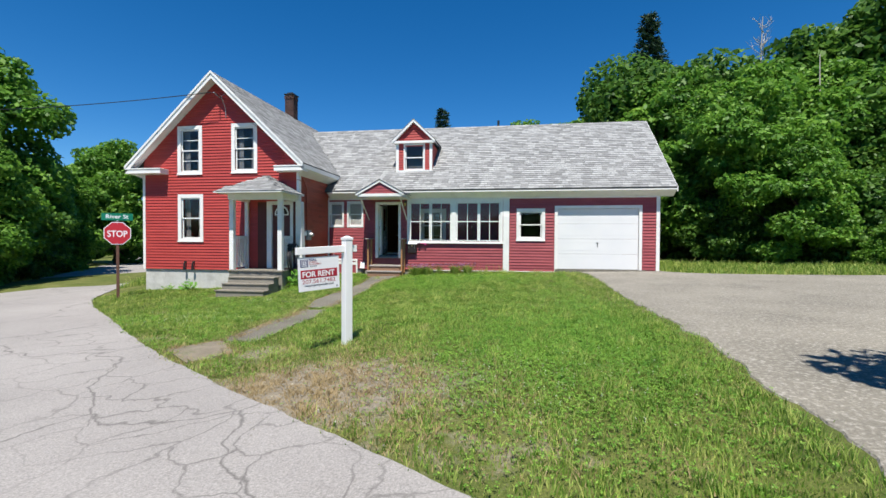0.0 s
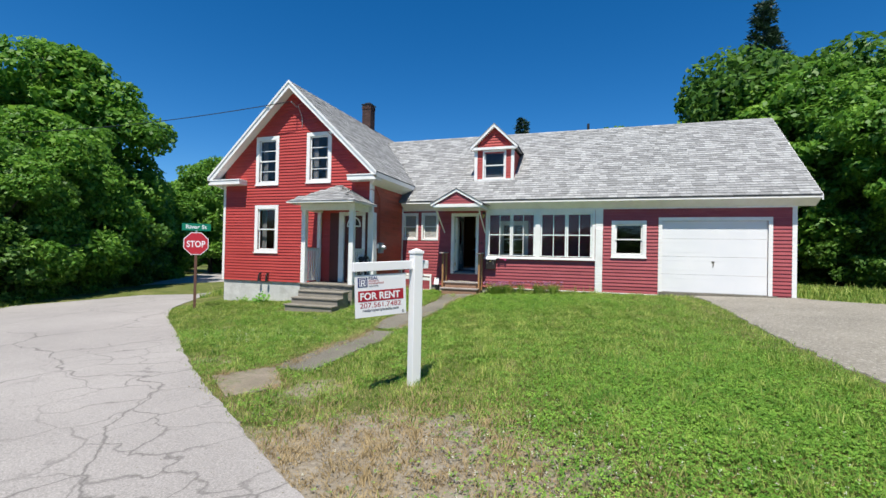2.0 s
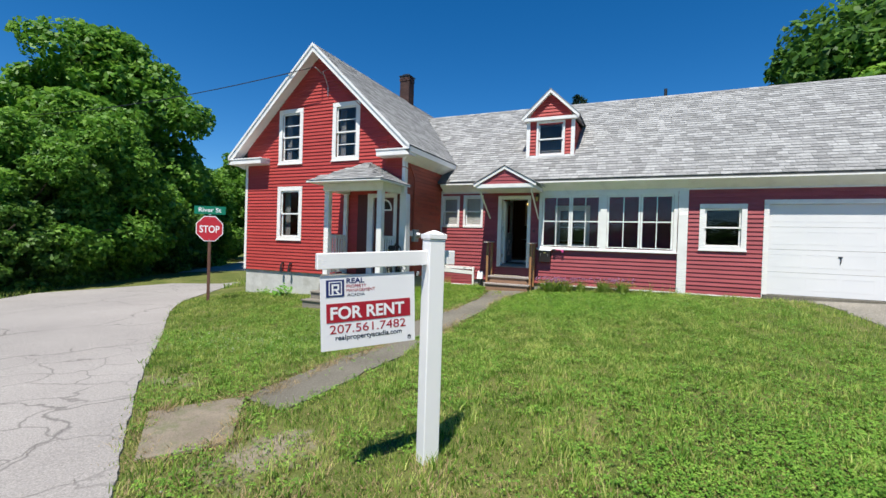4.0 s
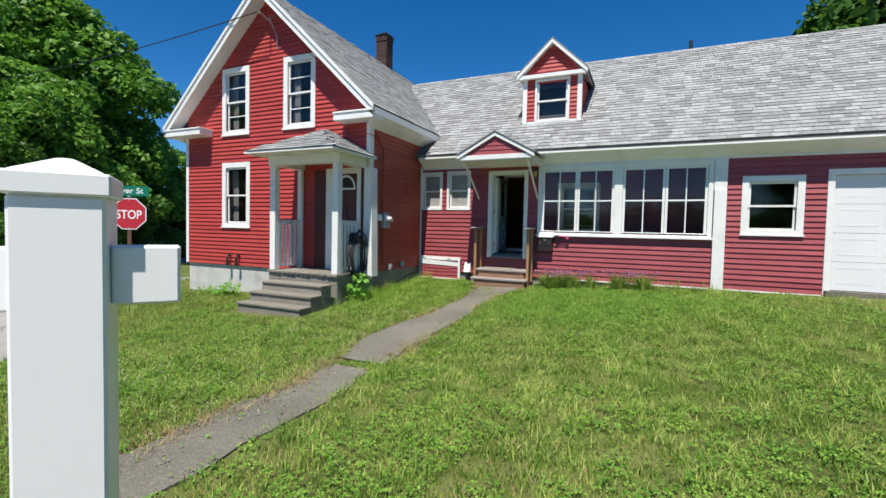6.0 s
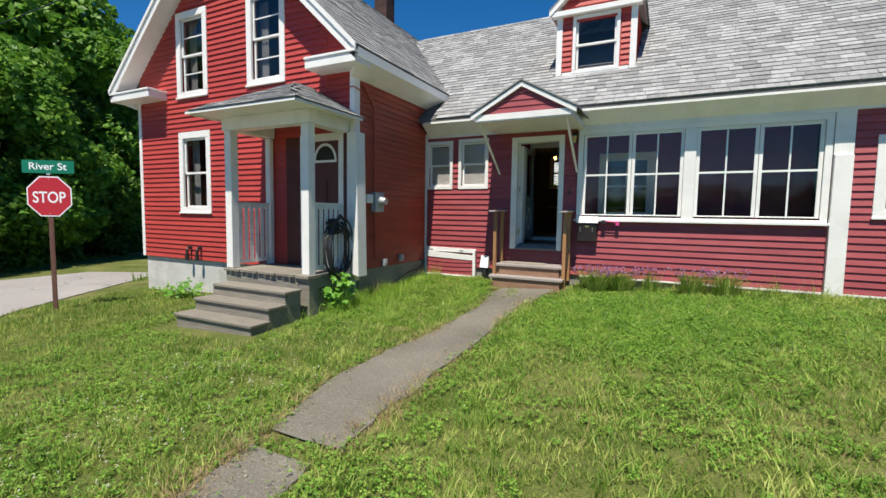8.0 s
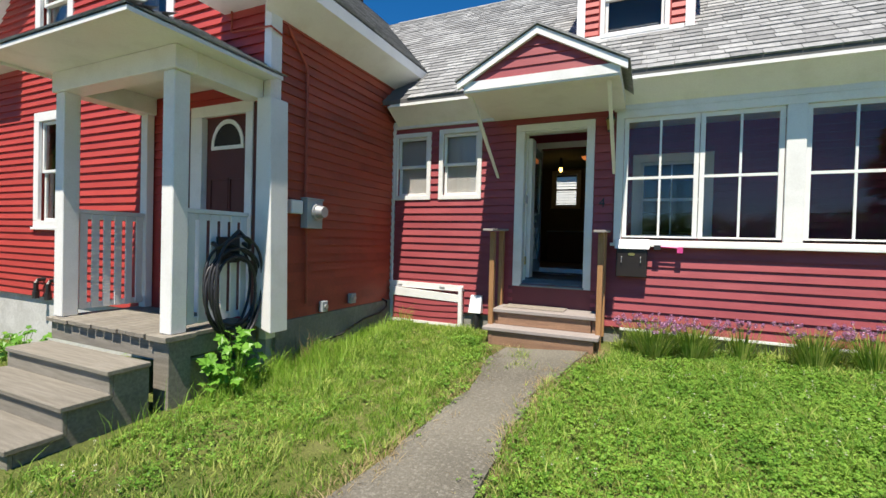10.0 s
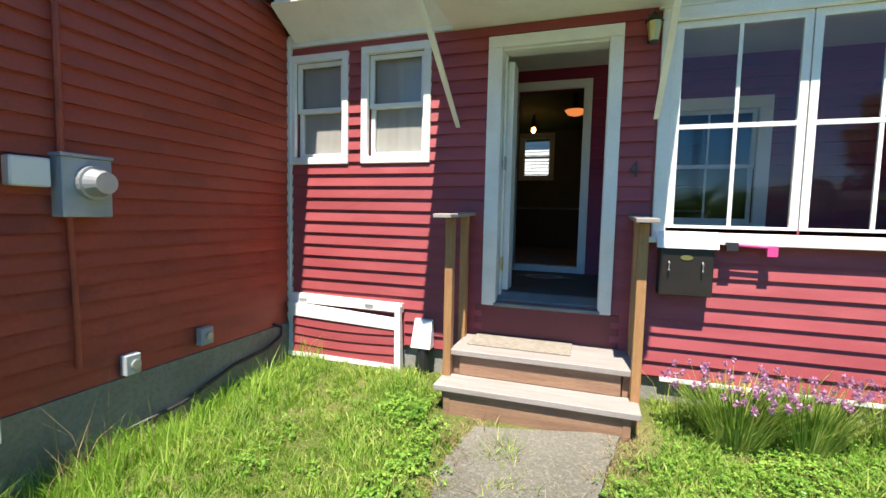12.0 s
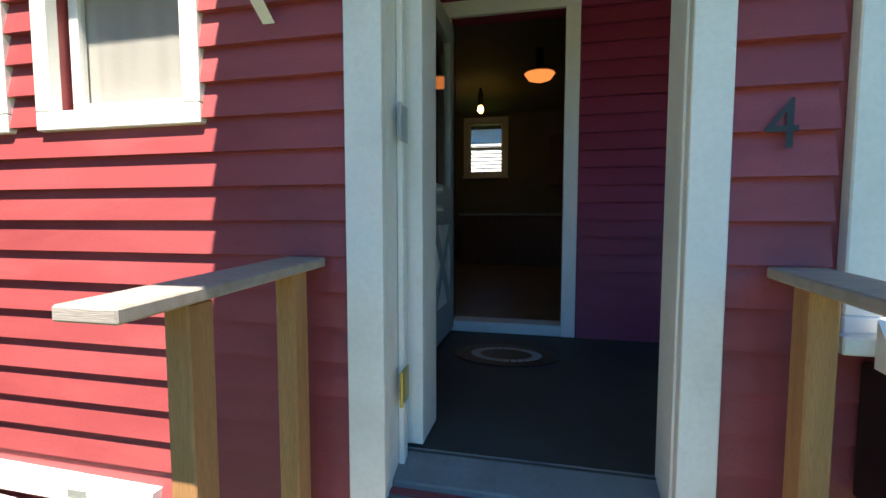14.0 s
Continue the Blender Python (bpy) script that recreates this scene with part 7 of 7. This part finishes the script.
# ---- grass ----
def blades(name, pts, height, width, material, label, seed, lean=0.5):
    """Grass blades: two bent pieces each, at pts (x, y)."""
    rng = np.random.default_rng(seed)
    n = len(pts)
    z = land(pts[:, 0], pts[:, 1])
    a = rng.random(n) * math.tau
    tuft = np.array([noise.noise(Vector((p[0] * 5, p[1] * 5, 2))) for p in pts]) + np.array([noise.noise(Vector((p[0] * 17, p[1] * 17, 6))) for p in pts])
    band = 1 + 0.18 * np.sign(np.sin((pts[:, 0] + 0.25 * pts[:, 1]) * math.tau / 0.95))
    h_ = height * band * (0.45 + 0.75 * rng.random(n)) * np.clip(1 + 1.1 * tuft, 0.2, 2.4)
    w = width * (0.6 + 0.7 * rng.random(n))
    side = np.stack([np.cos(a), np.sin(a), np.zeros(n)], 1) * w[:, None] / 2
    b = rng.random(n) * math.tau
    L = (lean * h_ * (0.3 + rng.random(n)))[:, None]
    mown = np.where(np.sin((pts[:, 0] + 0.25 * pts[:, 1]) * math.tau / 0.95) + 0.5 * tuft > 0, 1.0, -1.0) * (rng.random(n) < 0.5)
    way = np.stack([np.cos(b), np.sin(b) + 0.45 * mown, np.zeros(n)], 1) * L
    base = np.stack([pts[:, 0], pts[:, 1], z - 0.01], 1)
    mid = base + way * 0.35 + np.stack([0 * z, 0 * z, h_ * 0.6], 1)
    tip = base + way + np.stack([0 * z, 0 * z, h_], 1)
    v = np.stack([base - side, base + side, mid + side * 0.7, mid - side * 0.7, tip], 1).reshape(-1, 3)
    me = bpy.data.meshes.new(name)
    me.vertices.add(5 * n)
    me.vertices.foreach_set("co", v.astype(np.float32).ravel())
    k = np.arange(n, dtype=np.int32)[:, None] * 5
    loops = np.concatenate([k + [0, 1, 2, 3], k + [3, 2, 4]], 1).ravel()
    me.loops.add(7 * n)
    me.loops.foreach_set("vertex_index", loops.astype(np.int32))
    me.polygons.add(2 * n)
    st_ = np.stack([np.arange(n) * 7, np.arange(n) * 7 + 4], 1).ravel()
    me.polygons.foreach_set("loop_start", st_.astype(np.int32))
    me.update(calc_edges=True)
    me.materials.append(material)
    return tagged(new(name, me), label, kind="stuff")


def scatter(n, box_, seed, avoid=True, thin=True):
    rng = np.random.default_rng(seed)
    x = rng.uniform(box_[0], box_[1], n)
    y = rng.uniform(box_[2], box_[3], n)
    k = np.ones(n, bool)
    wob = 0.05
    for poly in (ROAD_POLY, DRIVE_POLY, PATH_POLY, PATH2_POLY, SLAB, HOUSE_POLY, PORCH_POLY, STAIR_POLY):
        k &= ~inside(poly, x + rng.normal(size=n) * wob, y + rng.normal(size=n) * wob)
    if thin:
        k &= rng.random(n) > bareness(x, y) * 1.35
    return np.stack([x[k], y[k]], 1)


def patch0(n, cx, cy, rx, ry):
    p = np.random.default_rng(55).normal(size=(n, 2)) * [rx / 1.6, ry / 1.6] + [cx, cy]
    return p[~inside(ROAD_POLY, p[:, 0], p[:, 1]) & ~inside(DRIVE_POLY, p[:, 0], p[:, 1])]


blades("grass", scatter(190000, (-6.9, 0.5, 8.6, 16.6), 31), 0.06, 0.009, M["grass"], "short mown lawn grass", 41, 0.8)
blades("grass", scatter(170000, (-7.5, 2.4, 1.8, 8.7), 32), 0.062, 0.010, M["grass"], "short mown lawn grass", 42)
blades("grass", scatter(150000, (0.4, 6.5, 0.5, 16.6), 33), 0.065, 0.008, M["grass"], "short mown lawn grass", 43)
blades("grass", scatter(90000, (-13.0, -6.8, 6.0, 14.3), 34), 0.06, 0.009, M["grass"], "short mown lawn grass", 44)
blades("grass", scatter(90000, (5.4, 26, 14.5, 26), 35), 0.12, 0.022, M["grass"], "rough grass beyond the driveway", 45)
blades("grass", scatter(50000, (-26, -14.5, 4, 26), 36), 0.16, 0.022, M["grass"], "rough verge grass across the street", 46)
# thicker turf close to the door
blades("grass", scatter(110000, (-6.98, -2.0, 13.2, 16.5), 37), 0.046, 0.0055, M["sungrass"], "finer grass by the house", 47)
dry = scatter(85000, (-6.9, 2.4, 2.6, 16.0), 39, thin=False)
dry = dry[np.array([noise.noise(Vector((x * 0.9, y * 0.55, 4))) + 0.8 * noise.noise(Vector((x * 4, y * 4, 8))) for x, y in dry]) > 0.17]
dry = dry[~((dry[:, 0] < -4.9) & (dry[:, 1] > 12.6))]
blades("dry_grass", dry, 0.045, 0.006, M["straw"], "dry patches in the lawn", 60, 0.8)
blades("dry_grass", patch0(40000, -1.8, 4.4, 2.5, 1.6), 0.045, 0.008, M["straw"], "dead straw-coloured grass on the worn ground", 61, 1.2)
blades("dry_grass", scatter(16000, (-5.5, 1.8, 2.6, 9.5), 38, thin=False), 0.035, 0.006, M["straw"], "dry mown clippings and dead grass", 48, 1.2)
rng_ = np.random.default_rng(5)
edge = np.concatenate([np.array(smooth_line(PATH_L, 40)) + rng_.normal(size=(241, 2)) * 0.05, np.array(smooth_line(PATH_R, 40)) + rng_.normal(size=(241, 2)) * 0.05, np.array(smooth_line(PATH2_L, 60)) + rng_.normal(size=(241, 2)) * 0.08])
edge = np.repeat(edge, 30, 0) + rng_.normal(size=(len(edge) * 30, 2)) * 0.06
blades("dry_grass", edge, 0.055, 0.007, M["straw"], "straw-coloured dead grass along the path edges", 49, 1.2)


def crack_line(a, b, n, spread, seed):
    rng = np.random.default_rng(seed)
    t = rng.random((n, 1))
    p = np.array(a) * (1 - t) + np.array(b) * t
    p[:, 1] += 0.07 * np.sin(t[:, 0] * 9 + seed)
    return p + rng.normal(size=(n, 2)) * spread


cracks = np.concatenate([crack_line((-5.1, 14.55), (-4.1, 14.3), 90, 0.025, 1), crack_line((-5.05, 15.0), (-4.45, 15.2), 160, 0.035, 2), crack_line((-4.95, 15.6), (-4.55, 15.5), 200, 0.05, 3), crack_line((-5.0, 10.28), (-4.35, 10.2), 300, 0.05, 4), crack_line((-4.3, 14.0), (-4.2, 14.4), 80, 0.03, 5), crack_line((-5.15, 14.1), (-5.1, 14.6), 500, 0.06, 6), crack_line((-4.9, 9.2), (-4.5, 9.5), 160, 0.12, 7)])
blades("dry_grass", cracks, 0.035, 0.006, M["straw"], "dead grass in the cracks of the path", 71, 1.6)
slab_edge = np.concatenate([crack_line(SLAB[i], SLAB[(i + 1) % 4], 700, 0.09, 20 + i) for i in range(4)])
blades("dry_grass", slab_edge, 0.05, 0.007, M["straw"], "dead grass creeping over the sunken slab", 73, 1.4)
blades("grass", np.concatenate([crack_line((-5.0, 15.05), (-4.5, 15.2), 260, 0.04, 8), crack_line((-4.9, 15.55), (-4.6, 15.5), 200, 0.05, 9), crack_line((-5.0, 10.3), (-4.4, 10.2), 260, 0.06, 10)]), 0.06, 0.008, M["grass"], "grass growing in the cracks of the path", 72, 1.0)


def leaflets(name, pts, size, height, material, label, seed, three=True):
    """Small flat leaves, in threes, just above the ground."""
    rng = np.random.default_rng(seed)
    n = len(pts)
    z = land(pts[:, 0], pts[:, 1]) + height * (0.4 + 0.8 * rng.random(n))
    c = np.stack([pts[:, 0], pts[:, 1], z], 1)
    out = []
    a0 = rng.random(n) * math.tau
    for k in range(3 if three else 1):
        a = a0 + k * math.tau / 3
        t = np.stack([np.cos(a), np.sin(a), rng.normal(size=n) * 0.25], 1)
        s = np.stack([-np.sin(a), np.cos(a), rng.normal(size=n) * 0.25], 1)
        r = size * (0.7 + 0.6 * rng.random((n, 1)))
        p = c + t * r * 0.1
        out.append(np.stack([p, p + t * r * 0.6 + s * r * 0.5, p + t * r * 1.05, p + t * r * 0.6 - s * r * 0.5], 1).reshape(-1, 3))
    return tagged(new(name, quads(name, np.concatenate(out), material)), label, kind="stuff")


def patch(n, cx, cy, rx, ry, seed):
    rng = np.random.default_rng(seed)
    p = rng.normal(size=(n, 2)) * [rx / 1.6, ry / 1.6] + [cx, cy]
    k = np.ones(n, bool)
    for poly in (ROAD_POLY, DRIVE_POLY, PATH_POLY, HOUSE_POLY, STAIR_POLY, PORCH_POLY):
        k &= ~inside(poly, p[:, 0], p[:, 1])
    return p[k]


leaflets("clover", np.concatenate([patch(26000, 0.7, 6.0, 1.5, 2.4, 1), patch(3500, -6.6, 9.0, 1.4, 1.0, 2), patch(16000, -2.6, 14.6, 1.4, 1.6, 3), patch(6000, 1.6, 8.0, 0.6, 3.5, 4), patch(8000, -1.0, 14.9, 1.5, 1.2, 5)]), 0.016, 0.05, M["clover"], "low clover patches in the lawn", 3)
lawn = scatter(90000, (-9.5, 1.9, 4.8, 15.9), 90)
lawn = lawn[np.array([noise.noise(Vector((x * 0.8, y * 0.8, 9))) + 0.9 * noise.noise(Vector((x * 3.5, y * 3.5, 5))) for x, y in lawn]) > 0.02]
leaflets("clover", lawn, 0.017, 0.055, M["clover"], "clover and plantain leaves through the lawn", 12)
bl = np.concatenate([patch(160, 0.2, 4.4, 1.5, 1.0, 6), patch(240, -6.6, 8.8, 1.3, 0.9, 7), patch(180, -2.0, 14.6, 1.8, 1.4, 8), patch(160, -6.2, 10.8, 1.2, 1.2, 9)])
leaflets("clover_flowers", np.repeat(bl, 3, 0), 0.008, 0.07, M["blossom"], "small white clover blossoms", 4)

# ---- plants by the house ----
def big_leaf(c, t, s, size, up):
    """A lobed leaf outline round c in the plane of t and s."""
    ring = []
    for k in range(11):
        a = math.pi * (k / 10) * 1.9 - 0.95 * math.pi
        r = size * (1.0 if k % 2 == 0 else 0.62) * (0.75 + 0.25 * math.cos(a))
        ring.append(c + t * r * math.cos(a) + s * r * math.sin(a) + up * 0.12 * size * (1 if k % 2 else 0))
    return ring


def leafy_plant(name, x, y, spread, height, n, size, seed, label, material):
    rng = random.Random(seed)
    ob = thing(name, (x, y, gz(x, y)), label, "plant")
    bm = bm_new()
    bl_ = bm_new()
    g0 = gz(x, y)
    for k in range(n):
        a, r = rng.uniform(0, math.tau), spread * math.sqrt(rng.random())
        c = Vector((x + r * math.cos(a), y + r * math.sin(a), g0 + height * rng.uniform(0.2, 1.0) * (1.1 - 0.5 * r / spread)))
        tube(bl_, [(x + 0.3 * r * math.cos(a), y + 0.3 * r * math.sin(a), g0 - 0.03), c], 0.005, 4, 0.003)
        nrm = Vector((rng.gauss(0, 0.4) + 0.4, rng.gauss(0, 0.4) - 0.3, 1)).normalized()
        t = nrm.cross(Vector((rng.gauss(0, 1), rng.gauss(0, 1), rng.gauss(0, 1)))).normalized()
        s = nrm.cross(t)
        ring = [bm.verts.new(p) for p in big_leaf(c, t, s, size * rng.uniform(0.6, 1.2), nrm)]
        mid = bm.verts.new(c - t * size * 0.2)
        for i in range(len(ring) - 1):
            bm.faces.new((mid, ring[i], ring[i + 1]))
    part("stem", bl_, M["clover"], ob)
    part("leaves", bm, material, ob, "bright green lobed leaves")


leafy_plant("maple_seedling", -6.93, 13.62, 0.27, 0.66, 70, 0.085, 3, "bright green maple seedlings under the porch railing", M["weed"])
leafy_plant("weed_clump", -10.9, G - 0.45, 0.33, 0.38, 60, 0.07, 4, "low leafy weed clump at the foundation", M["weed"])
leafy_plant("weed_clump", -11.7, G - 0.4, 0.22, 0.26, 30, 0.05, 5, "straggly weeds at the foundation", M["clover"])
wp = np.concatenate([patch(500, XE + 0.22, 14.8, 0.16, 0.5, 21), patch(300, XE + 0.3, 15.9, 0.2, 0.6, 22), patch(2600, XE + 0.17, 14.6, 0.14, 1.3, 23), patch(900, XE + 0.4, 14.3, 0.3, 0.7, 24)])
blades("tall_weeds", wp, 0.17, 0.007, M["sungrass"], "tall seeding weeds along the side wall", 50, 0.6)
blades("tall_weeds", patch(70, XE + 0.2, 14.6, 0.15, 0.35, 31), 0.42, 0.006, M["straw"], "tall dry seed stalks by the meter", 51, 0.5)
fw = np.random.default_rng(61).uniform(size=(1500, 2)) * [3.6, 0.42] + [-3.75, 16.08]
blades("tall_weeds", fw, 0.15, 0.008, M["grass"], "low weeds along the foundation", 52, 0.7)
blades("tall_weeds", np.random.default_rng(62).uniform(size=(260, 2)) * [3.3, 0.35] + [-3.6, 16.1], 0.28, 0.006, M["grass"], "thin stems among the chives", 53, 0.6)
st_w = np.concatenate([patch(200, -5.45, 15.8, 0.2, 0.2, 63), patch(140, -5.25, 14.9, 0.12, 0.7, 64)])
leaflets("broad_weeds", st_w, 0.022, 0.07, M["clover"], "low broad-leaved weeds beside the step", 65)
rng = random.Random(8)
for x, y, s, cnt in ((-3.38, 16.1, 0.30, 70), (-3.0, 16.12, 0.24, 46), (-2.55, 16.2, 0.16, 14), (-1.95, 16.15, 0.24, 40), (-1.5, 16.15, 0.24, 34)):
    ch = thing("chive_clump", (x, y, gz(x, y)), "clump of flowering purple chives at the foundation", "plant", "chives by the wall")
    cnt = int(cnt * 1.0)
    n = int(cnt * 10)
    g0 = gz(x, y)
    bm = bm_new()
    heads = bm_new()
    for k in range(n):
        a, r = rng.uniform(0, math.tau), s * math.sqrt(rng.random())
        b = Vector((x + 0.5 * r * math.cos(a), y + 0.5 * r * math.sin(a), g0 - 0.02))
        hh = rng.uniform(0.22, 0.42)
        e = b + Vector((r * 0.9 * math.cos(a) + rng.gauss(0, 0.03), r * 0.6 * math.sin(a) - 0.02, hh))
        wv = Vector((-math.sin(a), math.cos(a), 0)) * 0.003
        m_ = b.lerp(e, 0.55) + Vector((0, 0, 0.04))
        p = [bm.verts.new(q) for q in (b - wv, b + wv, m_ + wv, m_ - wv, e)]
        bm.faces.new((p[0], p[1], p[2], p[3]))
        bm.faces.new((p[3], p[2], p[4]))
        if k < cnt:
            rr = rng.uniform(0.022, 0.031)
            e.z = g0 + rng.uniform(0.3, 0.43)
            for j in range(22):
                d = Vector((rng.gauss(0, 1), rng.gauss(0, 1), rng.gauss(0, 1))).normalized()
                t = d.cross(Vector((0.3, 0.5, 1))).normalized() * rr * 0.35
                q = [heads.verts.new(e + v_) for v_ in (d * rr * 0.3 - t, d * rr * 0.3 + t, d * rr * 1.1)]
                heads.faces.new(q)
            p = [bm.verts.new(q) for q in (b - wv, b + wv, e + wv * 0.5, e - wv * 0.5)]
            bm.faces.new(p)
    part("leaves", bm, M["grass"], ch, "thin green chive leaves")
    part("blossom", heads, M["flower"], ch, "round purple flower heads", kind="stuff")
# loose stones on the drive and the worn ground
rng_ = np.random.default_rng(12)
sx = np.concatenate([rng_.normal(size=(900, 2)) * [1.2, 0.5] + [-1.7, 4.4], rng_.uniform(size=(2600, 2)) * [8, 11] + [2.2, 5.0], rng_.uniform(size=(350, 2)) * [0.65, 8.6] + [-4.95, 7.0]])
v, f = [], []
for x, y in sx:
    r = rng_.uniform(0.003, 0.010) if x < -3.8 else rng_.uniform(0.004, 0.014)
    z = gz(x, y) + (0.03 if x < -3.8 else 0.015) + r * 0.2
    k = len(v)
    for i in range(4):
        a = i * math.pi / 2 + rng_.random()
        v.append((x + r * math.cos(a), y + r * math.sin(a), z))
    v += [(x, y, z + r * 0.7), (x, y, z - r)]
    f += [(k, k + 1, k + 4), (k + 1, k + 2, k + 4), (k + 2, k + 3, k + 4), (k + 3, k, k + 4)]
tagged(new("pebbles", raw_mesh("pebbles", v, f, M["gravel"])), "loose grey pebbles", kind="stuff")
